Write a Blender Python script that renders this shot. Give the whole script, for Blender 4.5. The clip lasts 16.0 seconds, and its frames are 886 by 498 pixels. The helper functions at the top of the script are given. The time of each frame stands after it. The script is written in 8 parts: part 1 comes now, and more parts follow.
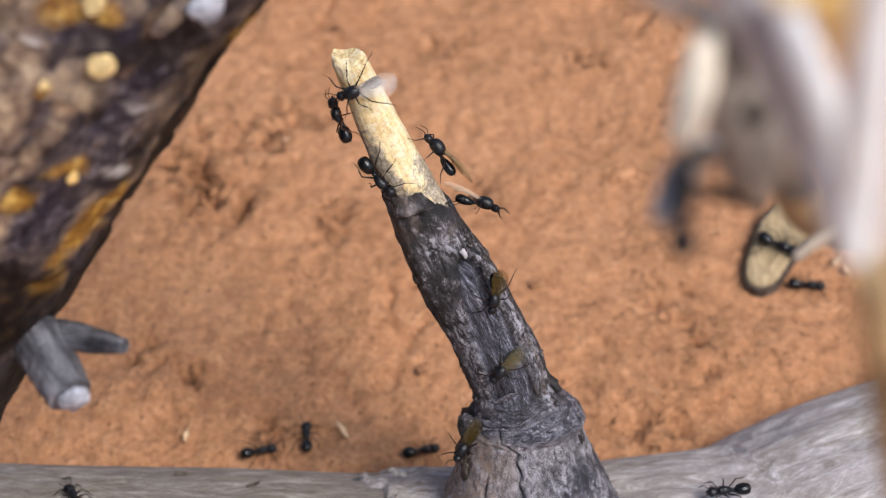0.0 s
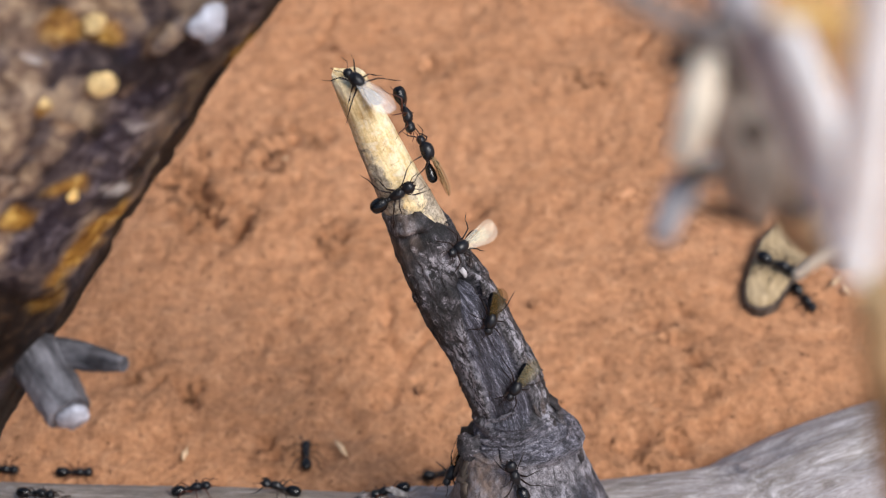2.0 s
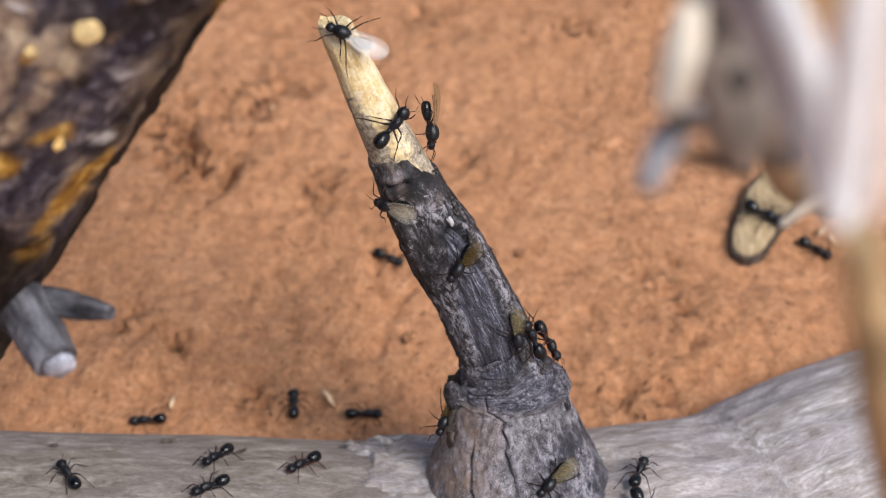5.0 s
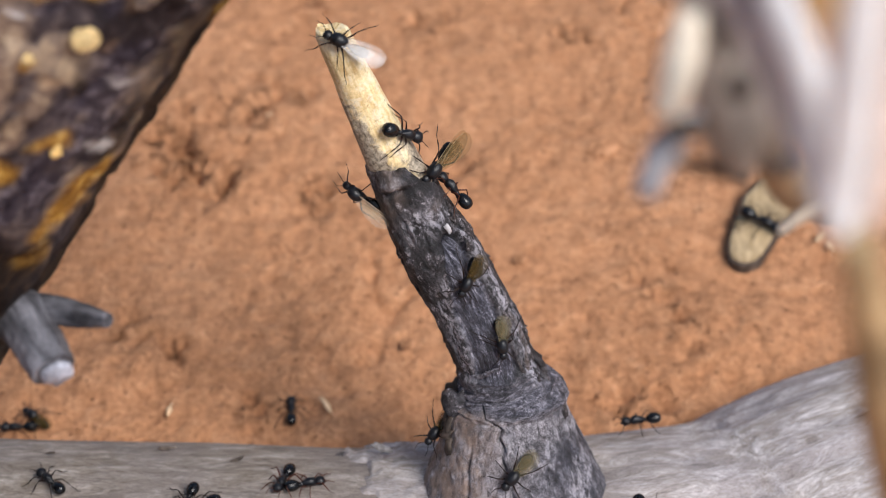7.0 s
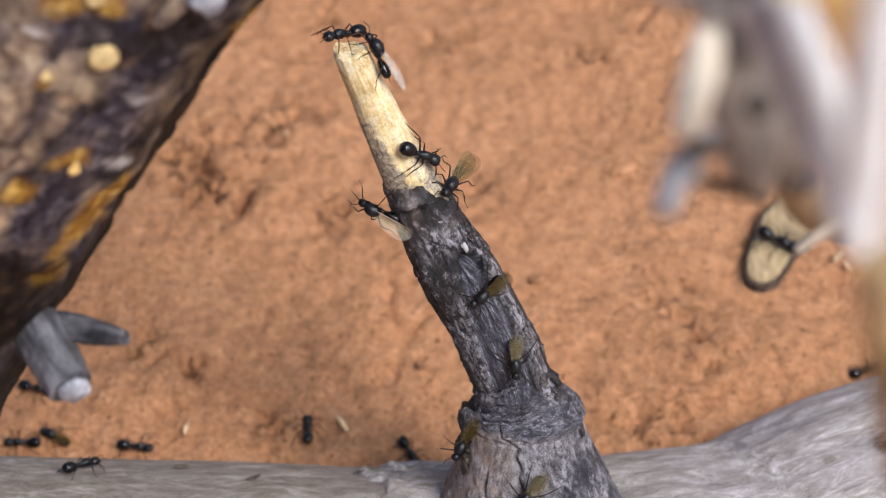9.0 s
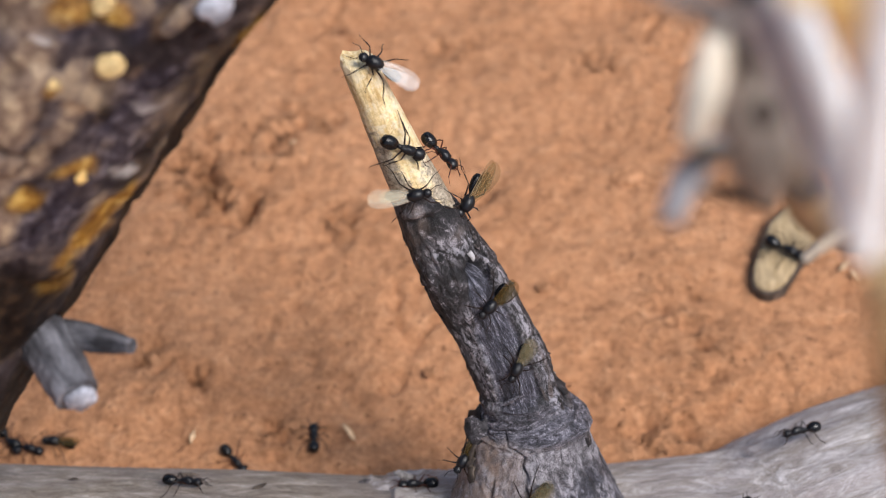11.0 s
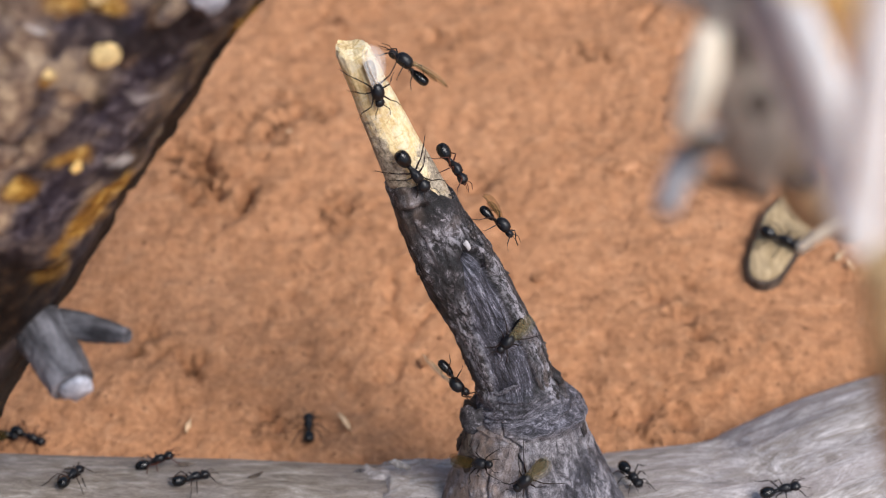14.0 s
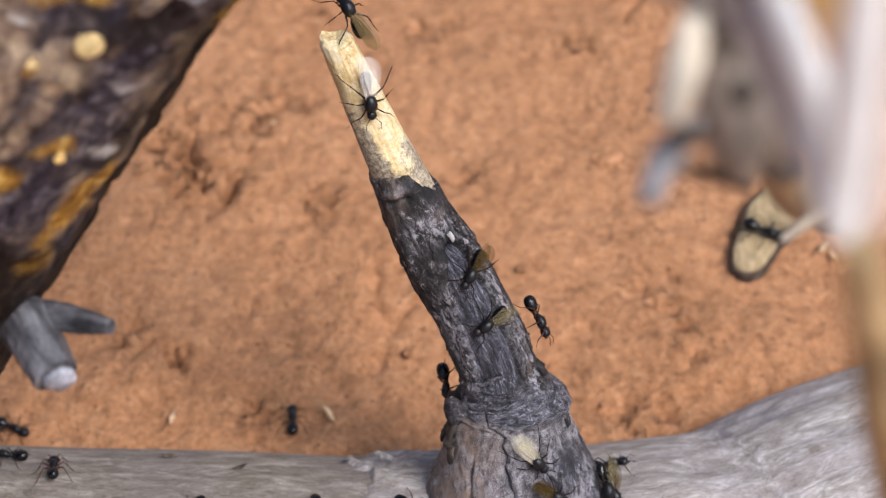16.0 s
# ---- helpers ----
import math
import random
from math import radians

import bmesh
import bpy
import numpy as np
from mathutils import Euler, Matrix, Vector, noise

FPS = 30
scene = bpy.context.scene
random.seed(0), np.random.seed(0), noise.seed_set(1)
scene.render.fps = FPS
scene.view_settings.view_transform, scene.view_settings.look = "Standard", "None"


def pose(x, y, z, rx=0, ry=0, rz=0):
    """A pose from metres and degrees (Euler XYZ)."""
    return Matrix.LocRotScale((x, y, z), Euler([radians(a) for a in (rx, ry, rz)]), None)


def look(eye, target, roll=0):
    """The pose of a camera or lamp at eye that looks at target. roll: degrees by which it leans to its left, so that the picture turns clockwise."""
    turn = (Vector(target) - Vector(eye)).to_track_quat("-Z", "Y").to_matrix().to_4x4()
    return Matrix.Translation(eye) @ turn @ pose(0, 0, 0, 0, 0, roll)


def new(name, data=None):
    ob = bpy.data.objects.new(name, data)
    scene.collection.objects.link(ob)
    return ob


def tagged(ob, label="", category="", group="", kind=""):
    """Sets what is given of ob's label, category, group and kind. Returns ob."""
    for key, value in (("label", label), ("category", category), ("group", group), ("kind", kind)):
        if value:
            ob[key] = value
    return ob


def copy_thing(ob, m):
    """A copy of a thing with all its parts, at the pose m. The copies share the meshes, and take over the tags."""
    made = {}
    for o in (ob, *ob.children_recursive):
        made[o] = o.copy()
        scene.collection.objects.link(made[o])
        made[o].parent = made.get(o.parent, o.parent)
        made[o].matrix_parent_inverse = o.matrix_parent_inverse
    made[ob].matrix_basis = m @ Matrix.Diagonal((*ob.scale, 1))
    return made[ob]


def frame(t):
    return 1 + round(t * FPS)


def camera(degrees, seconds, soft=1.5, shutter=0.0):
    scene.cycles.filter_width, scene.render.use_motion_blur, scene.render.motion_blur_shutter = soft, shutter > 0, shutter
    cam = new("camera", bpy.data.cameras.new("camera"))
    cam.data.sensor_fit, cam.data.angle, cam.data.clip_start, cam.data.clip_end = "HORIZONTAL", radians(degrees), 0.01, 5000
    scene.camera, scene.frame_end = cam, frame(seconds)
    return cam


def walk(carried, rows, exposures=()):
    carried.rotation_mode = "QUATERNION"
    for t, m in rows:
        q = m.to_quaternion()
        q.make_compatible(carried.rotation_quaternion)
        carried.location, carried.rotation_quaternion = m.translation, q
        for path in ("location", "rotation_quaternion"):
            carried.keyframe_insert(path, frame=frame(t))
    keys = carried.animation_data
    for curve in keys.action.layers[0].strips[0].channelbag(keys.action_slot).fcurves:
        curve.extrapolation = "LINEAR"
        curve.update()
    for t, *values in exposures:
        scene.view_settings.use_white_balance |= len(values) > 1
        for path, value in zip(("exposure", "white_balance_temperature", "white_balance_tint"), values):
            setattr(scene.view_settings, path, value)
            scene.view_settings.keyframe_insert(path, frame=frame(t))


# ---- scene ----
# A dead branch stub with ants, close up on red soil. Lengths in metres; the ants are about 8 mm long.
EYE = (0.0, 0.0, 0.36)
AIM = pose(*EYE, 40.0)
cam = camera(24.0, 16.0, soft=1.1)
cam.data.dof.use_dof = True
cam.data.dof.focus_distance = 0.366
cam.data.dof.aperture_fstop = 18.0
walk(cam, [
    (0, AIM @ pose(0.000000, 0.000000, 0, 0.0000, 0.0000, 0.0000)),
    (0.5, AIM @ pose(0.000133, 0.000403, 0, 0.2100, -0.0124, 0.0255)),
    (1, AIM @ pose(-0.000084, 0.000112, 0, 0.4141, -0.0787, 0.0037)),
    (1.5, AIM @ pose(-0.000057, 0.000023, 0, 0.5104, -0.0731, 0.0555)),
    (2, AIM @ pose(-0.000102, -0.000225, 0, 0.5571, -0.0253, 0.1026)),
    (2.5, AIM @ pose(-0.000035, -0.000216, 0, 0.4998, 0.0216, 0.1661)),
    (3, AIM @ pose(-0.000052, -0.000320, 0, 0.1309, 0.0181, 0.1370)),
    (3.5, AIM @ pose(0.000100, -0.000250, 0, -0.2727, -0.0170, 0.1198)),
    (4, AIM @ pose(0.000049, -0.000237, 0, -0.5890, -0.1480, 0.0806)),
    (4.5, AIM @ pose(0.000128, -0.000368, 0, -0.8282, -0.2731, 0.1229)),
    (7, AIM @ pose(-0.000153, -0.000320, 0, -0.6338, -0.4656, 0.0903)),
    (7.5, AIM @ pose(-0.000063, -0.000135, 0, -0.4710, -0.3357, 0.1073)),
    (8, AIM @ pose(-0.000216, -0.000379, 0, -0.3044, -0.2413, 0.1879)),
    (8.5, AIM @ pose(-0.000262, -0.000519, 0, -0.1803, -0.1365, 0.2423)),
    (9, AIM @ pose(-0.000243, -0.000579, 0, -0.0806, -0.0111, 0.2276)),
    (11.5, AIM @ pose(-0.000203, -0.000651, 0, 0.1716, 0.1874, 0.2870)),
    (12, AIM @ pose(-0.000217, -0.000718, 0, 0.1431, 0.1885, 0.3060)),
    (12.5, AIM @ pose(-0.000176, -0.000744, 0, 0.0475, 0.2033, 0.2797)),
    (13, AIM @ pose(-0.000340, -0.000655, 0, -0.0732, 0.1318, 0.2536)),
    (13.5, AIM @ pose(-0.000263, -0.000552, 0, -0.1883, 0.1011, 0.2444)),
    (14, AIM @ pose(-0.000186, -0.000575, 0, -0.1351, 0.0569, 0.2677)),
    (14.5, AIM @ pose(-0.000237, -0.000934, 0, -0.0630, -0.0069, 0.2490)),
    (15, AIM @ pose(-0.000028, -0.000872, 0, -0.1725, -0.0571, 0.3230)),
    (15.5, AIM @ pose(0.000059, -0.000923, 0, -0.2537, -0.1795, 0.2515)),
    (16, AIM @ pose(-0.000008, -0.000825, 0, -0.3383, -0.3547, 0.2812)),
], [(0.0, 0.44), (16.0, 0.44)])

# ---------------------------------------------------------------- light
world = bpy.data.worlds.new("sky")
scene.world = world
world.use_nodes = True
wn = world.node_tree.nodes
sky = wn.new("ShaderNodeTexSky")
sky.sky_type, sky.sun_disc = "NISHITA", False
sky.sun_elevation, sky.sun_rotation = radians(58), radians(130)
sky.air_density, sky.dust_density, sky.ozone_density = 1.0, 2.0, 1.0
wn["Background"].inputs["Strength"].default_value = 0.10
world.node_tree.links.new(sky.outputs["Color"], wn["Background"].inputs["Color"])
sun_data = bpy.data.lights.new("sun", "SUN")
sun_data.energy, sun_data.angle, sun_data.color = 2.78, radians(25), (1.0, 0.98, 0.965)
sun = new("sun", sun_data)
sun.matrix_world = look((0.48, -0.15, 1.0), (0, 0.25, 0))


# ---------------------------------------------------------------- materials
class Mat:
    """A small helper that builds one node material."""

    def __init__(self, name, rough=0.7, spec=0.4, metal=0.0):
        self.mat = bpy.data.materials.new(name)
        self.mat.use_nodes = True
        self.n, self.l = self.mat.node_tree.nodes, self.mat.node_tree.links
        self.b = self.n["Principled BSDF"]
        self.b.inputs["Roughness"].default_value = rough
        self.b.inputs["Specular IOR Level"].default_value = spec
        self.b.inputs["Metallic"].default_value = metal
        self.vec = None

    def coords(self, kind="Object", scale=(1, 1, 1), attr=None):
        if attr:
            src = self.n.new("ShaderNodeAttribute")
            src.attribute_name = attr
            out = src.outputs["Vector"]
        else:
            out = self.n.new("ShaderNodeTexCoord").outputs[kind]
        m = self.n.new("ShaderNodeMapping")
        m.inputs["Scale"].default_value = scale
        self.l.new(out, m.inputs["Vector"])
        return m.outputs["Vector"]

    def noise(self, vec, scale, detail=6, rough=0.6, dist=0.0):
        t = self.n.new("ShaderNodeTexNoise")
        for k, v in (("Scale", scale), ("Detail", detail), ("Roughness", rough), ("Distortion", dist)):
            t.inputs[k].default_value = v
        self.l.new(vec, t.inputs["Vector"])
        return t.outputs["Fac"]

    def voronoi(self, vec, scale, feature="F1"):
        t = self.n.new("ShaderNodeTexVoronoi")
        t.feature = feature
        t.inputs["Scale"].default_value = scale
        self.l.new(vec, t.inputs["Vector"])
        return t.outputs["Distance"]

    def value(self, attr):
        t = self.n.new("ShaderNodeAttribute")
        t.attribute_name = attr
        return t.outputs["Fac"]

    def random(self):
        return self.n.new("ShaderNodeObjectInfo").outputs["Random"]

    def ramp(self, fac, stops):
        r = self.n.new("ShaderNodeValToRGB")
        e = r.color_ramp.elements
        while len(e) < len(stops):
            e.new(0.5)
        for k, (p, c) in enumerate(stops):
            e[k].position = p
            e[k].color = (*c, 1) if len(c) == 3 else c
        self.l.new(fac, r.inputs["Fac"])
        return r.outputs["Color"]

    def mix(self, fac, a, b, how="MIX"):
        m = self.n.new("ShaderNodeMix")
        m.data_type, m.blend_type = "RGBA", how
        for k, v in ((0, fac), (6, a), (7, b)):
            if hasattr(v, "links"):
                self.l.new(v, m.inputs[k])
            else:
                m.inputs[k].default_value = v if k == 0 else (*v, 1)
        return m.outputs[2]

    def math(self, op, a, b=0.0):
        m = self.n.new("ShaderNodeMath")
        m.operation = op
        for k, v in enumerate((a, b)):
            if hasattr(v, "links"):
                self.l.new(v, m.inputs[k])
            else:
                m.inputs[k].default_value = v
        return m.outputs[0]

    def color(self, c):
        self.l.new(c, self.b.inputs["Base Color"])

    def rough(self, fac, lo, hi):
        m = self.n.new("ShaderNodeMapRange")
        m.inputs["To Min"].default_value, m.inputs["To Max"].default_value = lo, hi
        self.l.new(fac, m.inputs["Value"])
        self.l.new(m.outputs["Result"], self.b.inputs["Roughness"])

    def bump(self, height, dist, strength=1.0):
        n = self.n.new("ShaderNodeBump")
        n.inputs["Distance"].default_value, n.inputs["Strength"].default_value = dist, strength
        self.l.new(height, n.inputs["Height"])
        if self.b.inputs["Normal"].links:
            self.l.new(self.b.inputs["Normal"].links[0].from_socket, n.inputs["Normal"])
        self.l.new(n.outputs["Normal"], self.b.inputs["Normal"])


def soil_material():
    m = Mat("red_soil", 0.95, 0.15)
    v = m.coords("Object")
    big = m.noise(v, 28, 5, 0.6)
    mid = m.noise(v, 300, 6, 0.70, 0.2)
    fine = m.noise(v, 900, 5, 0.7)
    c = m.ramp(big, [(0.3, (0.425, 0.202, 0.099)), (0.5, (0.47, 0.231, 0.117)), (0.72, (0.525, 0.272, 0.146))])
    c = m.mix(0.45, c, m.ramp(mid, [(0.28, (0.17, 0.066, 0.032)), (0.42, (0.38, 0.174, 0.084)), (0.56, (0.465, 0.23, 0.117)), (0.74, (0.66, 0.38, 0.22))]))
    # dark pits: the shade in small hollows put into the colour
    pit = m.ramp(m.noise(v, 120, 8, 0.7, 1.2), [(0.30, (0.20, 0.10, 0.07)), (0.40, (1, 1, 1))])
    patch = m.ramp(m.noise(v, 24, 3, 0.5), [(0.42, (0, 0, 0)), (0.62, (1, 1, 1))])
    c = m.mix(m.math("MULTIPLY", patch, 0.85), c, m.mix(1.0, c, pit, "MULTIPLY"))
    # crack shade painted dark over the broken stretches, besides the dents
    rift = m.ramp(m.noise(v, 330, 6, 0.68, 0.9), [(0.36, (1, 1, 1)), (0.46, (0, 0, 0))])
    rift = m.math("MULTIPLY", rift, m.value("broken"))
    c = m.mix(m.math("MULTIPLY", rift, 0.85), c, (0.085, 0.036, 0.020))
    c = m.mix(0.35, c, m.ramp(m.noise(v, 420, 5, 0.72), [(0.34, (0.48, 0.43, 0.42)), (0.5, (1, 1, 1)), (0.66, (1.4, 1.4, 1.4))]), "MULTIPLY")
    grain = m.noise(v, 780, 3, 0.55, 0.3)
    c = m.mix(0.48, c, m.ramp(grain, [(0.34, (0.62, 0.57, 0.55)), (0.46, (0.98, 0.98, 0.98)), (0.55, (1.06, 1.06, 1.07)), (0.68, (1.38, 1.40, 1.45))]), "MULTIPLY")
    speck = m.ramp(m.noise(v, 620, 2, 0.5), [(0.27, (0.9, 0.9, 0.9)), (0.33, (0, 0, 0))])
    c = m.mix(speck, c, (0.13, 0.058, 0.032))
    m.color(c)
    m.bump(mid, 0.0008, 1.0)
    m.bump(grain, 0.0009, 0.9)
    m.bump(rift, -0.0016, 1.0)
    m.bump(fine, 0.0004, 0.8)
    return m.mat


def bare_wood_material():
    m = Mat("stripped_pale_wood", 0.62, 0.3)
    v = m.coords(attr="flow", scale=(1, 1, 0.18))
    iso = m.coords(attr="flow")
    grain = m.noise(v, 1300, 6, 0.65)
    tone = m.noise(iso, 210, 4, 0.6)
    c = m.ramp(tone, [(0.36, (0.58, 0.39, 0.15)), (0.5, (0.76, 0.58, 0.28)), (0.62, (0.84, 0.71, 0.45))])
    c = m.mix(0.45, c, m.ramp(grain, [(0.35, (0.48, 0.30, 0.12)), (0.58, (0.84, 0.70, 0.46))]))
    speck = m.noise(iso, 1500, 6, 0.72)
    weather = m.math("ADD", m.value("age"), m.math("MULTIPLY", m.math("SUBTRACT", m.noise(iso, 420, 6, 0.72, 0.6), 0.5), 2.2))
    grey = m.ramp(weather, [(0.50, (0, 0, 0)), (0.75, (0.9, 0.9, 0.9))])
    c = m.mix(0.6, c, m.ramp(speck, [(0.34, (0.62, 0.56, 0.48)), (0.5, (1, 1, 1)), (0.64, (1.22, 1.24, 1.3))]), "MULTIPLY")
    chalk = m.ramp(m.noise(iso, 560, 6, 0.70, 0.6), [(0.50, (0, 0, 0)), (0.60, (0.5, 0.5, 0.5))])
    c = m.mix(chalk, c, (0.78, 0.69, 0.54))
    stain = m.ramp(m.noise(iso, 380, 5, 0.68, 0.8), [(0.36, (0.8, 0.8, 0.8)), (0.44, (0, 0, 0))])
    c = m.mix(stain, c, (0.40, 0.235, 0.085))
    c = m.mix(grey, c, m.mix(m.ramp(speck, [(0.38, (0, 0, 0)), (0.62, (1, 1, 1))]), (0.10, 0.080, 0.062), (0.50, 0.42, 0.33)))
    m.color(c)
    m.bump(grain, 0.00018, 0.9)
    m.bump(speck, 0.00015, 0.8)
    return m.mat


def bark_material(name="grey_bark", lift=0.0):
    m = Mat(name, 0.7, 0.55)
    iso = m.coords(attr="flow", scale=(1, 1, 0.75))
    streak = m.noise(m.coords(attr="flow", scale=(1, 1, 0.14)), 1500, 8, 0.72, 0.25)
    crossed = m.noise(m.coords(attr="flow", scale=(0.42, 0.42, 1.3)), 1250, 9, 0.76, 0.6)
    med = m.noise(iso, 760, 9, 0.74, 0.4)
    blot = m.noise(iso, 240, 6, 0.66, 0.5)
    fine = m.noise(iso, 4600, 5, 0.75)
    cav = m.noise(iso, 520, 9, 0.76, 0.6)

    def spread(a, b, share, gain):
        """Two grains added, with their contrast raised."""
        mixed = m.math("ADD", m.math("MULTIPLY", a, share), m.math("MULTIPLY", b, 1 - share))
        return m.math("ADD", m.math("MULTIPLY", m.math("SUBTRACT", mixed, 0.5), gain), 0.5)

    grit = spread(m.math("ADD", m.math("MULTIPLY", med, 0.7), m.math("MULTIPLY", blot, 0.3)), fine, 0.72, 2.7)

    # brownish outer bark, mottled
    outer = m.ramp(grit, [(0.38 - lift, (0.005, 0.0045, 0.0052)), (0.48 - lift, (0.017, 0.015, 0.016)), (0.57 - lift, (0.044, 0.039, 0.039)), (0.66 - lift, (0.14, 0.128, 0.125)), (0.78 - lift, (0.50, 0.48, 0.47))])
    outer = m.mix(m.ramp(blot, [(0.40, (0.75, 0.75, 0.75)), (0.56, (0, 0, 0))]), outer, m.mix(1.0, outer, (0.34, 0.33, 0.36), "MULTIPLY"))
    # silvery wood where the bark has come off
    silk = spread(streak, fine, 0.55, 2.5)
    silver = m.ramp(silk, [(0.33, (0.008, 0.008, 0.011)), (0.47, (0.040, 0.040, 0.051)), (0.58, (0.100, 0.100, 0.119)), (0.68, (0.26, 0.26, 0.285)), (0.79, (0.66, 0.65, 0.66))])
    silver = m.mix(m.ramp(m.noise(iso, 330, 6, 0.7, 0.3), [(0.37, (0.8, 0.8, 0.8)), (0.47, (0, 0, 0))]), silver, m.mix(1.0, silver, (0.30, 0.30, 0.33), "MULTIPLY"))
    c = m.mix(m.value("bare"), outer, silver)
    # wrinkled collar
    pleat = spread(crossed, fine, 0.68, 2.5)
    c = m.mix(m.value("collar"), c, m.ramp(pleat, [(0.31, (0.010, 0.010, 0.012)), (0.44, (0.054, 0.052, 0.060)), (0.56, (0.142, 0.137, 0.150)), (0.68, (0.31, 0.302, 0.315)), (0.82, (0.66, 0.645, 0.64))]))
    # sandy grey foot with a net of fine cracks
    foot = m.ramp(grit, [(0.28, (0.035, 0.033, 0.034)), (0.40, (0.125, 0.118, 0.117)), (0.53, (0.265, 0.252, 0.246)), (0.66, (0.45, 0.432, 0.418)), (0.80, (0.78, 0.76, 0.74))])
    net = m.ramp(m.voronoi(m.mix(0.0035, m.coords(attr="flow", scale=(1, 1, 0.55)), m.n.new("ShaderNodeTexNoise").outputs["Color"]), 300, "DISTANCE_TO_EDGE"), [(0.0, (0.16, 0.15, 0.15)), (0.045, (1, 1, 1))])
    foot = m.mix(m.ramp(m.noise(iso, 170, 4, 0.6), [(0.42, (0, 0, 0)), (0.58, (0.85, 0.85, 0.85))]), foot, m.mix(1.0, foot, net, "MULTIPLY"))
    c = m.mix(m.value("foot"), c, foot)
    c = m.mix(m.math("MULTIPLY", m.value("slate"), m.ramp(blot, [(0.36, (0.95, 0.95, 0.95)), (0.60, (0.55, 0.55, 0.55))])), c, m.ramp(grit, [(0.36, (0.014, 0.014, 0.018)), (0.54, (0.055, 0.055, 0.068)), (0.72, (0.21, 0.21, 0.23))]))
    # chalky flecks on raised edges, brown stain under the flakes
    fleck = m.math("MULTIPLY", m.value("rim"), m.ramp(m.noise(m.coords(attr="flow", scale=(1, 1, 0.45)), 1250, 8, 0.78, 0.3), [(0.47, (0, 0, 0)), (0.56, (0.95, 0.95, 0.95))]))
    c = m.mix(fleck, c, m.mix(fine, (0.26, 0.25, 0.255), (0.74, 0.72, 0.71)))
    rusty = m.math("MULTIPLY", m.value("rust"), m.ramp(m.noise(iso, 330, 5, 0.6), [(0.38, (0.15, 0.15, 0.15)), (0.62, (0.9, 0.9, 0.9))]))
    c = m.mix(rusty, c, m.mix(grit, (0.13, 0.080, 0.050), (0.52, 0.39, 0.285)))
    c = m.mix(1.0, c, (0.97, 0.94, 1.04), "MULTIPLY")
    # cavities of the bump below, their shade multiplied into the colour
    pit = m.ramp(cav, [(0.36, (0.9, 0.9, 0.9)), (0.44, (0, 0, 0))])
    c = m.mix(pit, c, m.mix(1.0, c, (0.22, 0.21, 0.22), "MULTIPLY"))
    m.color(c)
    m.rough(m.math("SUBTRACT", fine, m.math("MULTIPLY", m.value("bare"), 0.3)), 0.34, 0.78)
    m.bump(cav, 0.0008, 0.8)
    m.bump(med, 0.0005, 0.9)
    m.bump(m.mix(m.value("bare"), crossed, streak), 0.0003, 0.7)
    m.bump(fine, 0.0002, 0.8)
    return m.mat


def weathered_log_material():
    m = Mat("weathered_grey_wood", 0.8, 0.3)
    v = m.coords(attr="flow", scale=(1, 1, 0.33))
    iso = m.coords(attr="flow")
    fib = m.noise(v, 420, 8, 0.72, 0.7)
    fine = m.noise(v, 2600, 6, 0.74)
    blot = m.noise(m.coords(attr="flow", scale=(1, 1, 0.5)), 70, 6, 0.65, 0.8)
    c = m.ramp(fib, [(0.32, (0.165, 0.138, 0.115)), (0.44, (0.275, 0.243, 0.212)), (0.54, (0.375, 0.342, 0.315)), (0.66, (0.60, 0.565, 0.54))])
    c = m.mix(m.ramp(blot, [(0.42, (0, 0, 0)), (0.60, (0.85, 0.85, 0.85))]), c, m.mix(0.55, c, (0.25, 0.225, 0.23)))
    c = m.mix(0.6, c, m.ramp(fine, [(0.34, (0.5, 0.48, 0.46)), (0.5, (1, 1, 1)), (0.66, (1.25, 1.25, 1.25))]), "MULTIPLY")
    spots = m.ramp(m.noise(m.coords(attr="flow", scale=(1, 1, 0.5)), 190, 6, 0.66), [(0.60, (0, 0, 0)), (0.68, (1, 1, 1))])
    c = m.mix(m.math("MULTIPLY", spots, 0.5), c, (0.15, 0.135, 0.125))
    c = m.mix(1.0, c, m.mix(m.value("bleach"), (0.86, 0.80, 0.745), (1.28, 1.255, 1.30)), "MULTIPLY")
    m.color(c)
    m.bump(fib, 0.0007, 0.8)
    m.bump(fine, 0.0002, 0.6)
    return m.mat


